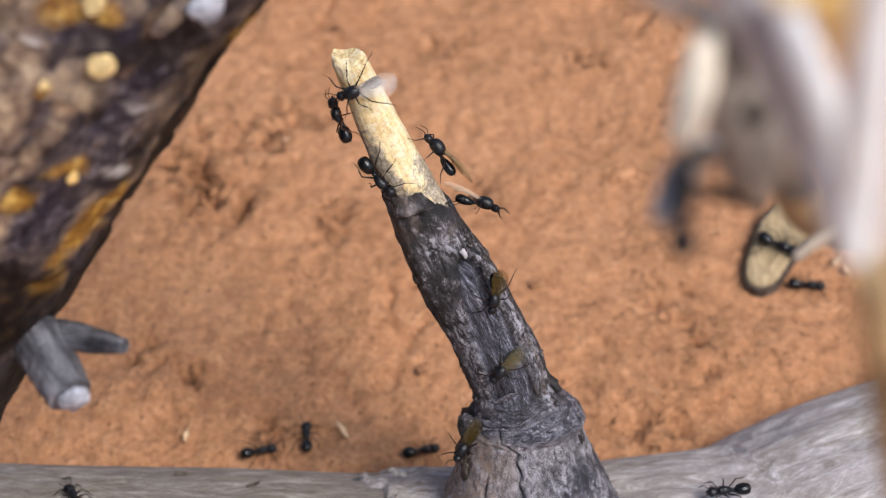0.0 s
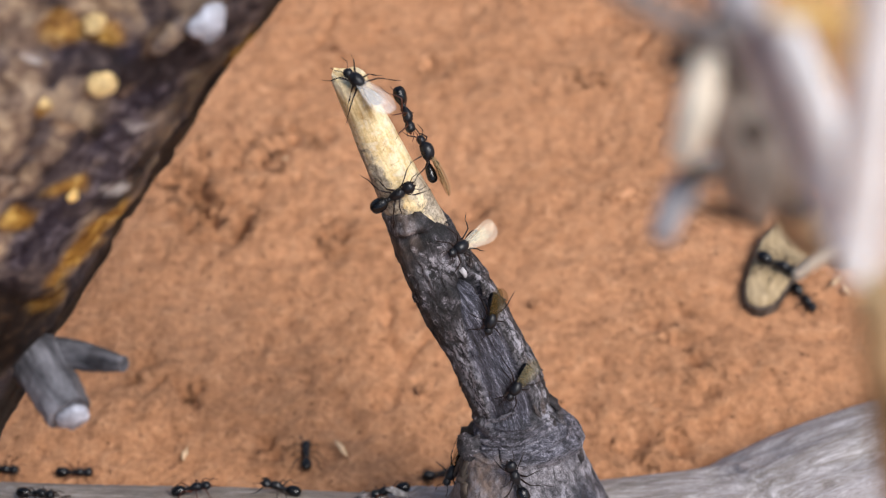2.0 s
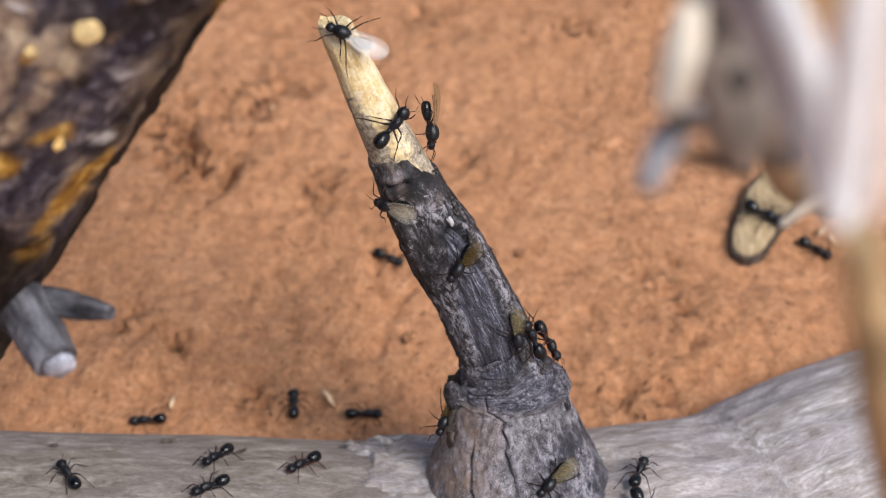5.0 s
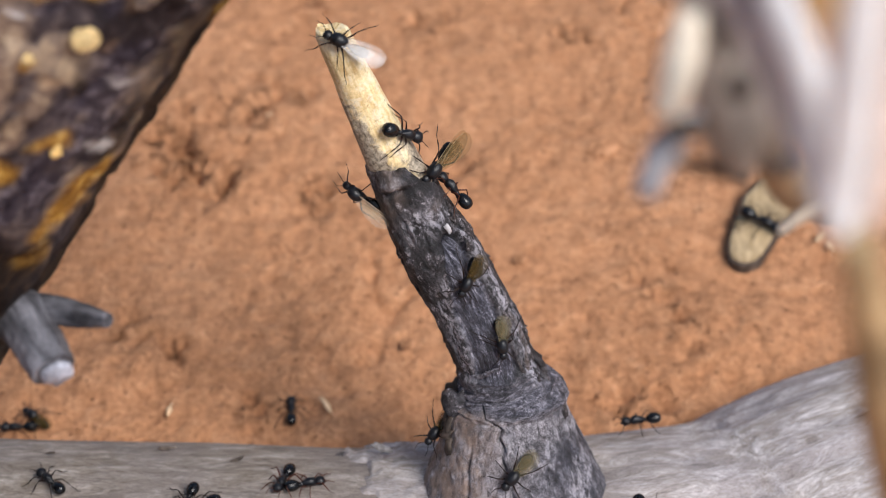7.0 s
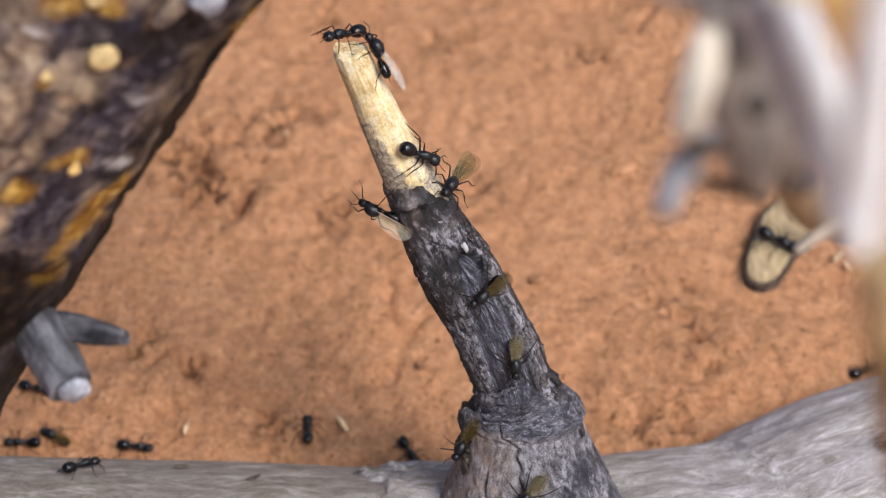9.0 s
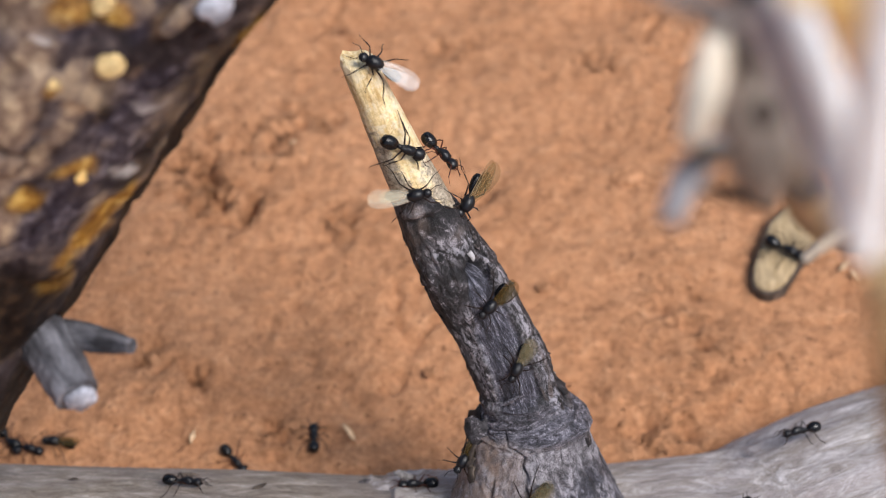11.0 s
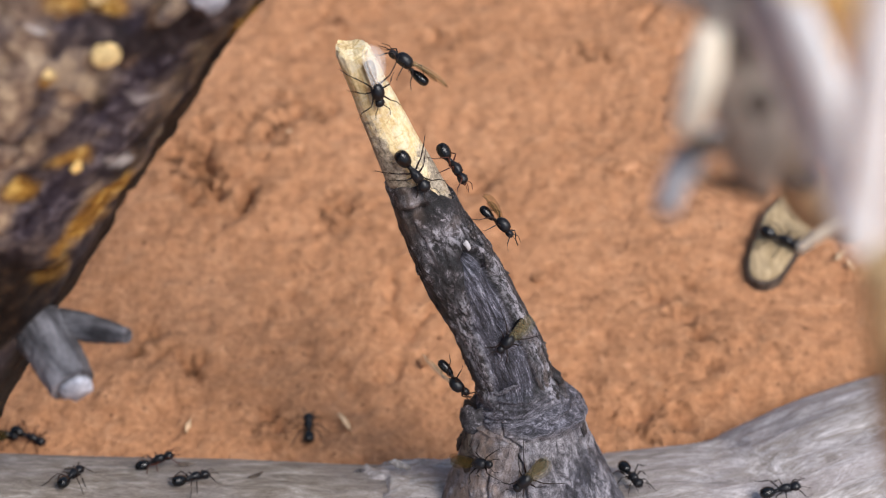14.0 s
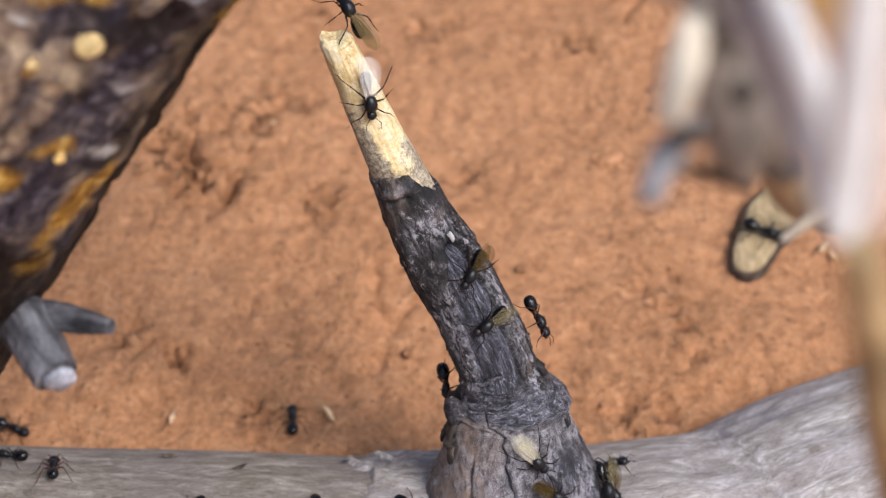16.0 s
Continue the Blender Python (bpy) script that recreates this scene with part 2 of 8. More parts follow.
def plated_bark_material():
    m = Mat("flaky_brown_bark", 0.6, 0.14)
    iso = m.coords(attr="flow")
    n1 = m.noise(iso, 110, 5, 0.62, 0.6)
    n2 = m.noise(iso, 420, 5, 0.7)
    mixv = m.math("ADD", m.math("MULTIPLY", m.value("tone"), 0.22), m.math("MULTIPLY", m.math("ADD", m.math("MULTIPLY", n1, 0.55), m.math("MULTIPLY", n2, 0.45)), 0.80))
    c = m.ramp(mixv, [(0.38, (0.016, 0.012, 0.014)), (0.46, (0.052, 0.039, 0.041)), (0.52, (0.115, 0.087, 0.080)), (0.59, (0.21, 0.152, 0.112)), (0.68, (0.38, 0.28, 0.18))])
    c = m.mix(m.value("tan"), c, m.ramp(n2, [(0.34, (0.11, 0.064, 0.042)), (0.50, (0.27, 0.175, 0.112)), (0.66, (0.55, 0.40, 0.25))]))
    c = m.mix(m.value("violet"), c, m.ramp(n2, [(0.36, (0.007, 0.005, 0.009)), (0.52, (0.034, 0.027, 0.038)), (0.68, (0.15, 0.125, 0.145))]))
    # umber: dark brown bark, and the shade of the underside put into the colour
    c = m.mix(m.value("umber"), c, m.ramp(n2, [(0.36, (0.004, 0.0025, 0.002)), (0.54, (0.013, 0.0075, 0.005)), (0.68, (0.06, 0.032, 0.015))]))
    c = m.mix(m.value("amber"), c, m.ramp(n2, [(0.34, (0.15, 0.060, 0.008)), (0.50, (0.34, 0.165, 0.022)), (0.66, (0.66, 0.41, 0.10))]))
    c = m.mix(m.value("pale"), c, m.mix(n2, (0.34, 0.30, 0.29), (0.62, 0.56, 0.52)))
    m.color(c)
    m.rough(n2, 0.36, 0.75)
    m.bump(n1, 0.0007, 0.7)
    m.bump(n2, 0.0005, 0.8)
    return m.mat


def plain_wood_material(name, dark, light, scale=500, rough=0.75, mottle=0.7):
    m = Mat(name, rough, 0.3)
    v = m.coords(attr="flow", scale=(1, 1, 0.2))
    n = m.noise(v, scale, 6, 0.68, 0.4)
    iso = m.noise(m.coords(attr="flow"), scale * 0.25, 4, 0.6)
    c = m.mix(m.ramp(n, [(0.36, (0, 0, 0)), (0.64, (1, 1, 1))]), dark, light)
    c = m.mix(mottle, c, m.ramp(iso, [(0.38, (0.45, 0.44, 0.44)), (0.62, (1.3, 1.3, 1.3))]), "MULTIPLY")
    m.color(c)
    m.bump(n, 0.0004, 0.8)
    return m.mat


def chitin_material(name, base, rough, red=0.0, spec=0.3):
    m = Mat(name, rough, spec)
    v = m.coords("Object")
    n = m.noise(v, 2500, 4, 0.6)
    m.color(m.mix(n, base, tuple(2.0 * k + red for k in base)))
    m.rough(n, rough - 0.08, rough + 0.15)
    m.bump(n, 0.0001, 0.7)
    return m.mat


def wing_material(name, tint, film):
    """A thin clear film: mostly let through, the rest a soft sheen."""
    m = Mat(name, 0.28, 0.6)
    v = m.coords("Object", scale=(0.35, 1, 1))
    n = m.noise(v, 2600, 4, 0.6)
    m.color(m.mix(n, tint, tuple(min(1.0, 1.25 * k) for k in tint)))
    m.bump(n, 0.00006, 0.6)
    clear = m.n.new("ShaderNodeBsdfTransparent")
    clear.inputs["Color"].default_value = (*[min(1.0, 0.62 + 0.5 * k) for k in tint], 1)
    mixer = m.n.new("ShaderNodeMixShader")
    mixer.inputs[0].default_value = film
    m.l.new(clear.outputs[0], mixer.inputs[1])
    m.l.new(m.b.outputs[0], mixer.inputs[2])
    m.l.new(mixer.outputs[0], m.n["Material Output"].inputs["Surface"])
    return m.mat


SOIL = soil_material()
BARE = bare_wood_material()
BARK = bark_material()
PALEBARK = bark_material("pale_grey_bark", 0.05)
LOGWOOD = weathered_log_material()
PLATED = plated_bark_material()
GREYWOOD = plain_wood_material("grey_dead_wood", (0.14, 0.125, 0.12), (0.46, 0.43, 0.42))
PALEWOOD = plain_wood_material("bleached_wood", (0.70, 0.675, 0.67), (0.90, 0.885, 0.87), mottle=0.25)
CREAMWOOD = plain_wood_material("cream_wood", (0.60, 0.50, 0.38), (0.90, 0.81, 0.67), mottle=0.4)
TANWOOD = plain_wood_material("tan_wood", (0.26, 0.17, 0.085), (0.52, 0.36, 0.19))
# dark bark, also used for lumps that stand in for shaded gaps
DARKWOOD = plain_wood_material("dark_bark_and_shade", (0.03, 0.022, 0.018), (0.13, 0.10, 0.08))
BROWNWOOD = plain_wood_material("brown_grey_wood", (0.20, 0.155, 0.12), (0.46, 0.375, 0.305))
MAUVEWOOD = plain_wood_material("mauve_grey_wood", (0.31, 0.285, 0.30), (0.55, 0.515, 0.53), mottle=0.4)
PEACHWOOD = plain_wood_material("peach_wood", (0.52, 0.37, 0.30), (0.80, 0.62, 0.53), mottle=0.4)
BLUEWOOD = plain_wood_material("blue_grey_wood", (0.26, 0.245, 0.25), (0.54, 0.515, 0.525), mottle=0.4)
CUTWHITE = plain_wood_material("chalky_cut_wood", (0.27, 0.275, 0.32), (0.56, 0.57, 0.64), 900)
SNAGWOOD = plain_wood_material("mottled_grey_wood", (0.030, 0.029, 0.034), (0.225, 0.218, 0.24), 420, mottle=1.0)
OFFCUTWOOD = plain_wood_material("dull_cut_wood", (0.27, 0.19, 0.10), (0.45, 0.335, 0.20))
ORANGE = plain_wood_material("orange_wood", (0.60, 0.34, 0.08), (0.92, 0.66, 0.28))
KNOTTYWOOD = plain_wood_material("knotty_wood", (0.21, 0.172, 0.143), (0.50, 0.43, 0.365), 200)
HUSKWOOD = plain_wood_material("dry_husk", (0.58, 0.38, 0.21), (0.84, 0.60, 0.38), 900)
STRAW = plain_wood_material("straw", (0.50, 0.34, 0.13), (0.78, 0.58, 0.30), 900)
BODY = chitin_material("black_chitin", (0.0035, 0.0035, 0.0048), 0.36, 0.0, 0.40)
GLOSS = chitin_material("glossy_black_chitin", (0.0022, 0.0022, 0.0027), 0.22, 0.0, 0.4)
LEG = chitin_material("dark_leg_chitin", (0.011, 0.005, 0.0035), 0.40, 0.0, 0.3)
REDLEG = chitin_material("reddish_leg_chitin", (0.045, 0.012, 0.006), 0.42)
WHITEWING = wing_material("milky_wing", (0.95, 0.90, 0.83), 0.19)
SEMIWING = wing_material("smoky_brown_wing", (0.27, 0.20, 0.09), 0.17)
DIMWING = wing_material("smoky_pale_wing", (0.84, 0.77, 0.65), 0.21)
AMBERWING = wing_material("amber_wing", (0.17, 0.112, 0.034), 0.16)
PALEWING = wing_material("pale_wing", (0.43, 0.37, 0.23), 0.10)
VEIN = chitin_material("wing_vein", (0.20, 0.15, 0.09), 0.5)
PALEVEIN = chitin_material("pale_wing_vein", (0.30, 0.22, 0.16), 0.5)


# ---------------------------------------------------------------- mesh tools
def hashed(ix, iy, iz, seed):
    h = (ix * 374761393 + iy * 668265263 + iz * 2147483647 + seed * 974634777) & 0xFFFFFFFF
    h = ((h ^ (h >> 13)) * 1274126177) & 0xFFFFFFFF
    return ((h ^ (h >> 16)) & 0xFFFF) / 65535.0


def vnoise(p, seed=0):
    """Smooth value noise, 0 to 1, for rows of points."""
    p = np.asarray(p, float)
    i = np.floor(p).astype(np.int64)
    f = p - i
    f = f * f * (3 - 2 * f)
    out = 0.0
    for dx in (0, 1):
        for dy in (0, 1):
            for dz in (0, 1):
                w = (f[:, 0] if dx else 1 - f[:, 0]) * (f[:, 1] if dy else 1 - f[:, 1]) * (f[:, 2] if dz else 1 - f[:, 2])
                out = out + w * hashed(i[:, 0] + dx, i[:, 1] + dy, i[:, 2] + dz, seed)
    return out


def fbm(p, octaves=4, seed=0, gain=0.5):
    total, amp, norm = 0.0, 1.0, 0.0
    q = np.asarray(p, float)
    for k in range(octaves):
        total = total + amp * vnoise(q, seed + k)
        norm += amp
        amp *= gain
        q = q * 2.03 + 11.7
    return total / norm - 0.5


def smooth(a, b, x):
    t = np.clip((x - a) / (b - a), 0, 1)
    return t * t * (3 - 2 * t)


def spline(points, count):
    """Catmull-Rom through rows of any width; count samples, evenly by length of the first three columns."""
    p = np.array(points, float)
    p = np.vstack([2 * p[0] - p[1], p, 2 * p[-1] - p[-2]])
    t = np.linspace(0, 1, 24, endpoint=False)[:, None]
    rows = []
    for a, b, c, d in zip(p[:-3], p[1:-2], p[2:-1], p[3:]):
        rows.append(0.5 * (2 * b + (c - a) * t + (2 * a - 5 * b + 4 * c - d) * t**2 + (3 * b - a - 3 * c + d) * t**3))
    rows = np.vstack([*rows, p[-2:-1]])
    run = np.concatenate([[0], np.cumsum(np.linalg.norm(np.diff(rows[:, :3], axis=0), axis=1))])
    at = np.linspace(0, run[-1], count)
    return np.stack([np.interp(at, run, rows[:, k]) for k in range(rows.shape[1])], 1), at


def frames_along(c):
    """Two steady side vectors for each point of a curve."""
    tang = np.gradient(c, axis=0)
    tang /= np.linalg.norm(tang, axis=1)[:, None]
    side = np.cross(tang[0], (0, -1.0, 0.35))
    us = []
    for t in tang:
        side = side - t * (side @ t)
        side = side / np.linalg.norm(side)
        us.append(side)
    us = np.array(us)
    return us, np.cross(tang, us)


def mesh_from(name, verts, faces, material, attrs=(), shade=True):
    me = bpy.data.meshes.new(name)
    me.from_pydata([tuple(v) for v in verts], [], faces)
    for key, kind, values in attrs:
        a = me.attributes.new(key, kind, "POINT")
        a.data.foreach_set("vector" if kind == "FLOAT_VECTOR" else "value", np.asarray(values, np.float32).ravel())
    me.materials.append(material)
    if shade:
        me.polygons.foreach_set("use_smooth", [len(f) < 9 for f in faces])
    me.update()
    return me


def tube_faces(rings, segs, first=True, last=True):
    faces = []
    for r in range(rings - 1):
        for s in range(segs):
            a, b = r * segs + s, r * segs + (s + 1) % segs
            faces.append((a, b, b + segs, a + segs))
    if first:
        faces.append(tuple(range(segs - 1, -1, -1)))
    if last:
        faces.append(tuple((rings - 1) * segs + s for s in range(segs)))
    return faces


def sweep(name, points, rings, segs, material, shape=None, extra=None, ends=(True, True)):
    """A branch along rows of x, y, z, radius. shape(flow, along, turn, radius, place) gives what is added to the radius; extra names attributes."""
    rows, run = spline(points, rings)
    u, v = frames_along(rows[:, :3])
    turn = np.linspace(0, 2 * np.pi, segs, endpoint=False)
    A = np.repeat(run, segs)
    T = np.tile(turn, rings)
    R = np.repeat(rows[:, 3], segs)
    n = np.repeat(u, segs, 0) * np.cos(T)[:, None] + np.repeat(v, segs, 0) * np.sin(T)[:, None]
    base = np.repeat(rows[:, :3], segs, 0)
    flow = np.stack([R * np.cos(T), R * np.sin(T), A], 1)
    place = base + n * R[:, None]
    add = shape(flow, A / run[-1], T, R, place) if shape else 0.0
    if isinstance(add, tuple):
        add, slide = add
        tang = np.gradient(rows[:, :3], axis=0)
        tang /= np.linalg.norm(tang, axis=1)[:, None]
        base = base + np.repeat(tang, segs, 0) * slide[:, None]
    verts = base + n * (R + add)[:, None]
    attrs = [("flow", "FLOAT_VECTOR", flow)]
    for key, values in (extra(flow, A / run[-1], T, R, place) if extra else {}).items():
        attrs.append((key, "FLOAT", values))
    return mesh_from(name, verts, tube_faces(rings, segs, *ends), material, attrs)


def part(name, data, parent, label=""):
    ob = new(name, data)
    ob.parent = parent
    return tagged(ob, label) if label else ob


def thing(name, label, category, data=None, group="", kind="", at=None):
    ob = new(name, data)
    if at is not None:
        ob.matrix_world = at
    return tagged(ob, label, category, group, kind)


def chip(name, material, length, width, thick, seed, jag=0.25, bend=0.15):
    """A ragged flake lying in x (length) and y (width), with a bent, uneven plate shape."""
    rng = np.random.default_rng(seed)
    k = 14
    ang = np.linspace(0, 2 * np.pi, k, endpoint=False)
    rad = 1 + jag * rng.uniform(-1, 1, k)
    verts, faces = [], []
    for side, z in ((0.86, 1.0), (1.0, 0.25), (0.92, -0.6)):
        for a, r in zip(ang, rad):
            x, y = np.cos(a) * r * side, np.sin(a) * r * side
            verts.append((x * length / 2, y * width / 2, thick * (z * (1 + 0.3 * rng.uniform(-1, 1))) - bend * (x * x) * length * 0.3))
    verts += [(0, 0, thick * 1.15), (0, 0, -thick * 0.6)]
    for s in range(k):
        t = (s + 1) % k
        faces += [(s, t, 3 * k), (k + s, k + t, t, s), (2 * k + s, 2 * k + t, k + t, k + s), (2 * k + t, 2 * k + s, 3 * k + 1)]
    v = np.array(verts)
    zero = np.zeros(len(v))
    return mesh_from(name, v, faces, material, [("flow", "FLOAT_VECTOR", v + rng.uniform(0, 1, 3)), ("rust", "FLOAT", zero + rng.uniform(0, 0.3)), ("bare", "FLOAT", zero),
                                               ("tone", "FLOAT", zero + rng.uniform(0.2, 0.9)), ("rim", "FLOAT", zero + rng.uniform(0, 0.5)), ("violet", "FLOAT", zero + (0.7 if seed % 2 else 0.0)), ("age", "FLOAT", zero)])


def settle(z_axis, x_axis, at):
    """A pose from the way it faces, the way it points and its place."""
    z = Vector(z_axis).normalized()
    x = Vector(x_axis)
    x = (x - z * x.dot(z)).normalized()
    m = Matrix((x, z.cross(x), z)).transposed().to_4x4()
    m.translation = at
    return m


# ---------------------------------------------------------------- ground
def axis_steps(lo, hi, step, far):
    inner = list(np.arange(lo, hi + step / 2, step))
    out, g, x = [], step * 2.5, hi
    while x < far:
        x += g
        g *= 1.55
        out.append(x)
    left, g, x = [], step * 2.5, lo
    while x > -far:
        x -= g
        g *= 1.55
        left.append(x)
    return np.array(left[::-1] + inner + out)


def ground():
    xs, ys = axis_steps(-0.15, 0.15, 0.0011, 60), axis_steps(0.17, 0.46, 0.0011, 60)
    gx, gy = np.meshgrid(xs, ys)
    p = np.stack([gx.ravel(), gy.ravel(), np.zeros(gx.size)], 1)
    near = np.clip(1.6 - np.hypot(p[:, 0], p[:, 1] - 0.31) / 0.35, 0, 1)
    clod = fbm(p * 55, 4, 3)
    crumb = np.abs(fbm(p * 170, 4, 9)) * 2
    gap = smooth(0.03, 0.0, np.abs(fbm(p * 48, 3, 21))) * smooth(-0.02, 0.14, fbm(p * 22, 2, 30))
    z = near * (0.0060 * clod - 0.0020 * crumb - 0.0022 * gap + 0.0010 * fbm(p * 420, 2, 17))
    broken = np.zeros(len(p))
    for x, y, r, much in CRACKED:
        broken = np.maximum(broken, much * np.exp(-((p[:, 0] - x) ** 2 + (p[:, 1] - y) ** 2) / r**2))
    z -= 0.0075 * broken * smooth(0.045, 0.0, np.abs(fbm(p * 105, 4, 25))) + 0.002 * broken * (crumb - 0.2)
    for x, y, r, d in PITS:
        z -= d * np.exp(-((p[:, 0] - x) ** 2 + (p[:, 1] - y) ** 2) / r**2) * (0.6 + 0.8 * vnoise(p * 400, 5))
    p[:, 2] = z - 0.001
    w = len(xs)
    faces = [(j * w + i, j * w + i + 1, (j + 1) * w + i + 1, (j + 1) * w + i) for j in range(len(ys) - 1) for i in range(w - 1)]
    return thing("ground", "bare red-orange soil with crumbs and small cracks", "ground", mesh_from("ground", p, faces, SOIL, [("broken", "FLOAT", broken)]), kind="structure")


# stretches of broken soil: x, y, radius, how much
CRACKED = [(-0.06056, 0.32808, 0.006, 1), (-0.05542, 0.32102, 0.006, 1), (-0.04736, 0.31753, 0.005, 0.9), (-0.04126, 0.33711, 0.006, 1), (-0.03554, 0.34356, 0.005, 1), (-0.0456, 0.33167, 0.006, 0.7), (-0.05748, 0.33986, 0.004, 0.8), (-0.02377, 0.31236, 0.005, 0.6), (0.00861, 0.31927, 0.006, 0.45), (0.04934, 0.28597, 0.008, 0.5), (0.05484, 0.27655, 0.006, 0.45), (-0.03515, 0.25232, 0.004, 0.6), (0.04366, 0.25551, 0.01, 0.35), (0.05656, 0.26738, 0.006, 0.4), (-0.06415, 0.27347, 0.005, 0.5), (-0.05516, 0.26814, 0.004, 0.5), (0.03536, 0.36356, 0.006, 0.4), (-0.00056, 0.36848, 0.006, 0.5)]
# hollows in the soil: x, y, radius, depth
PITS = [
    (-0.05924, 0.32808, 0.00217, 0.00374),
    (-0.05367, 0.3184, 0.00186, 0.0034),
    (-0.05742, 0.33894, 0.00155, 0.00306),
    (-0.04671, 0.31753, 0.00186, 0.0034),
    (-0.04187, 0.3362, 0.00217, 0.00306),
    (-0.03554, 0.34356, 0.00186, 0.0034),
    (-0.03805, 0.33986, 0.00124, 0.0034),
    (-0.05085, 0.32102, 0.00124, 0.00306),
    (-0.0238, 0.31322, 0.00186, 0.00221),
    (0.00732, 0.32102, 0.0031, 0.00272),
    (0.01116, 0.3158, 0.00186, 0.00204),
    (0.04571, 0.28757, 0.00248, 0.00238),
    (0.05285, 0.28281, 0.00248, 0.00204),
    (0.05484, 0.27655, 0.00186, 0.00204),
    (-0.03515, 0.25232, 0.00155, 0.00306),
    (-0.05516, 0.26814, 0.00124, 0.00238),
    (-0.03861, 0.25478, 0.00124, 0.00221),
    (0.04128, 0.25551, 0.00248, 0.00238),
    (0.04957, 0.25478, 0.00248, 0.00238),
    (-0.0275, 0.34448, 0.00186, 0.00204),
    (-0.06196, 0.32102, 0.00124, 0.00306),
    (0.03536, 0.36356, 0.00248, 0.00204),
    (-0.00056, 0.36848, 0.00248, 0.00238),
    (0.05716, 0.26738, 0.00186, 0.00204),
]
ground()


def soil_crumbs():
    """Loose grains and clods on the soil."""
    rng = np.random.default_rng(4)
    verts, faces = [], []
    for _ in range(1100):
        x, y = rng.uniform(-0.14, 0.14), rng.uniform(0.22, 0.45)
        r = 0.0002 + 0.0005 * rng.random() ** 4
        o = len(verts)
        for a, b, c in ((1, 0, 0), (-1, 0, 0), (0, 1, 0), (0, -1, 0), (0, 0, 1), (0, 0, -1)):
            j = rng.uniform(0.6, 1.3)
            verts.append((x + a * r * j + 0.2 * r * c, y + b * r * j, 0.0002 + c * r * 0.6 * j - 0.0010))
        faces += [tuple(o + k for k in f) for f in ((0, 2, 4), (2, 1, 4), (1, 3, 4), (3, 0, 4), (2, 0, 5), (1, 2, 5), (3, 1, 5), (0, 3, 5))]
    thing("soil_crumbs", "small red crumbs of earth lying on the soil", "soil", mesh_from("soil_crumbs", verts, faces, SOIL), kind="stuff")


soil_crumbs()


# ---------------------------------------------------------------- lying log
LOG_PATH = [
    (-0.25698, 0.20777, -0.0031, 0.034),
    (-0.16697, 0.20686, -0.00375, 0.034),
    (-0.11071, 0.20622, -0.0042, 0.034),
    (-0.07116, 0.20419, -0.00438, 0.035),
    (-0.0374, 0.20216, -0.00456, 0.036),
    (-0.00941, 0.20004, -0.00599, 0.038),
    (0.01863, 0.19996, -0.00725, 0.04),
    (0.04138, 0.20251, -0.00930, 0.041),
    (0.06476, 0.20738, -0.01229, 0.042),
    (0.09005, 0.21806, -0.01193, 0.043),
    (0.13313, 0.23499, -0.01484, 0.042),
    (0.21866, 0.27206, -0.02513, 0.038),
]


def lying_log():
    def shape(flow, along, turn, r, place):
        fib = fbm(flow * np.array([260, 260, 22]), 4, 41)
        broad = fbm(flow * np.array([40, 40, 18]), 3, 47)
        return 0.0022 * broad + 0.0011 * fib - 0.0012 * smooth(0.03, 0.0, np.abs(fbm(flow * np.array([120, 120, 9]), 3, 52)))
    log = thing("lying_log", "weathered pale grey log half sunk in red soil", "log")
    part("trunk", sweep("trunk", LOG_PATH, 420, 120, LOGWOOD, shape, lambda f, a, t, r, p: {"bleach": smooth(-0.01, 0.075, p[:, 0] + 0.03 * fbm(p * 60, 3, 53))}), log)
    return log


log = lying_log()

# ---------------------------------------------------------------- branch stub
STUB_PATH = [
    (-0.01622, 0.25119, 0.11127, 0.00296),
    (-0.0142, 0.24924, 0.10702, 0.00326),
    (-0.01218, 0.24759, 0.10237, 0.00348),
    (-0.0088, 0.24453, 0.09458, 0.00401),
    (-0.00484, 0.24085, 0.08693, 0.00474),
    (-0.00159, 0.23783, 0.07982, 0.00578),
    (0.00292, 0.23393, 0.07198, 0.00644),
    (0.00763, 0.23022, 0.06365, 0.00641),
    (0.01127, 0.22657, 0.05667, 0.00687),
    (0.01257, 0.22461, 0.05241, 0.0067),
    (0.01365, 0.22343, 0.04947, 0.00715),
    (0.01443, 0.22201, 0.04631, 0.00965),
    (0.01493, 0.21957, 0.04166, 0.01159),
    (0.01557, 0.21644, 0.03512, 0.01431),
    (0.01615, 0.21298, 0.02699, 0.01785),
    (0.01679, 0.20992, 0.0179, 0.02314),
]
SCAR = Vector((0.00472, 0.23054, 0.07959))


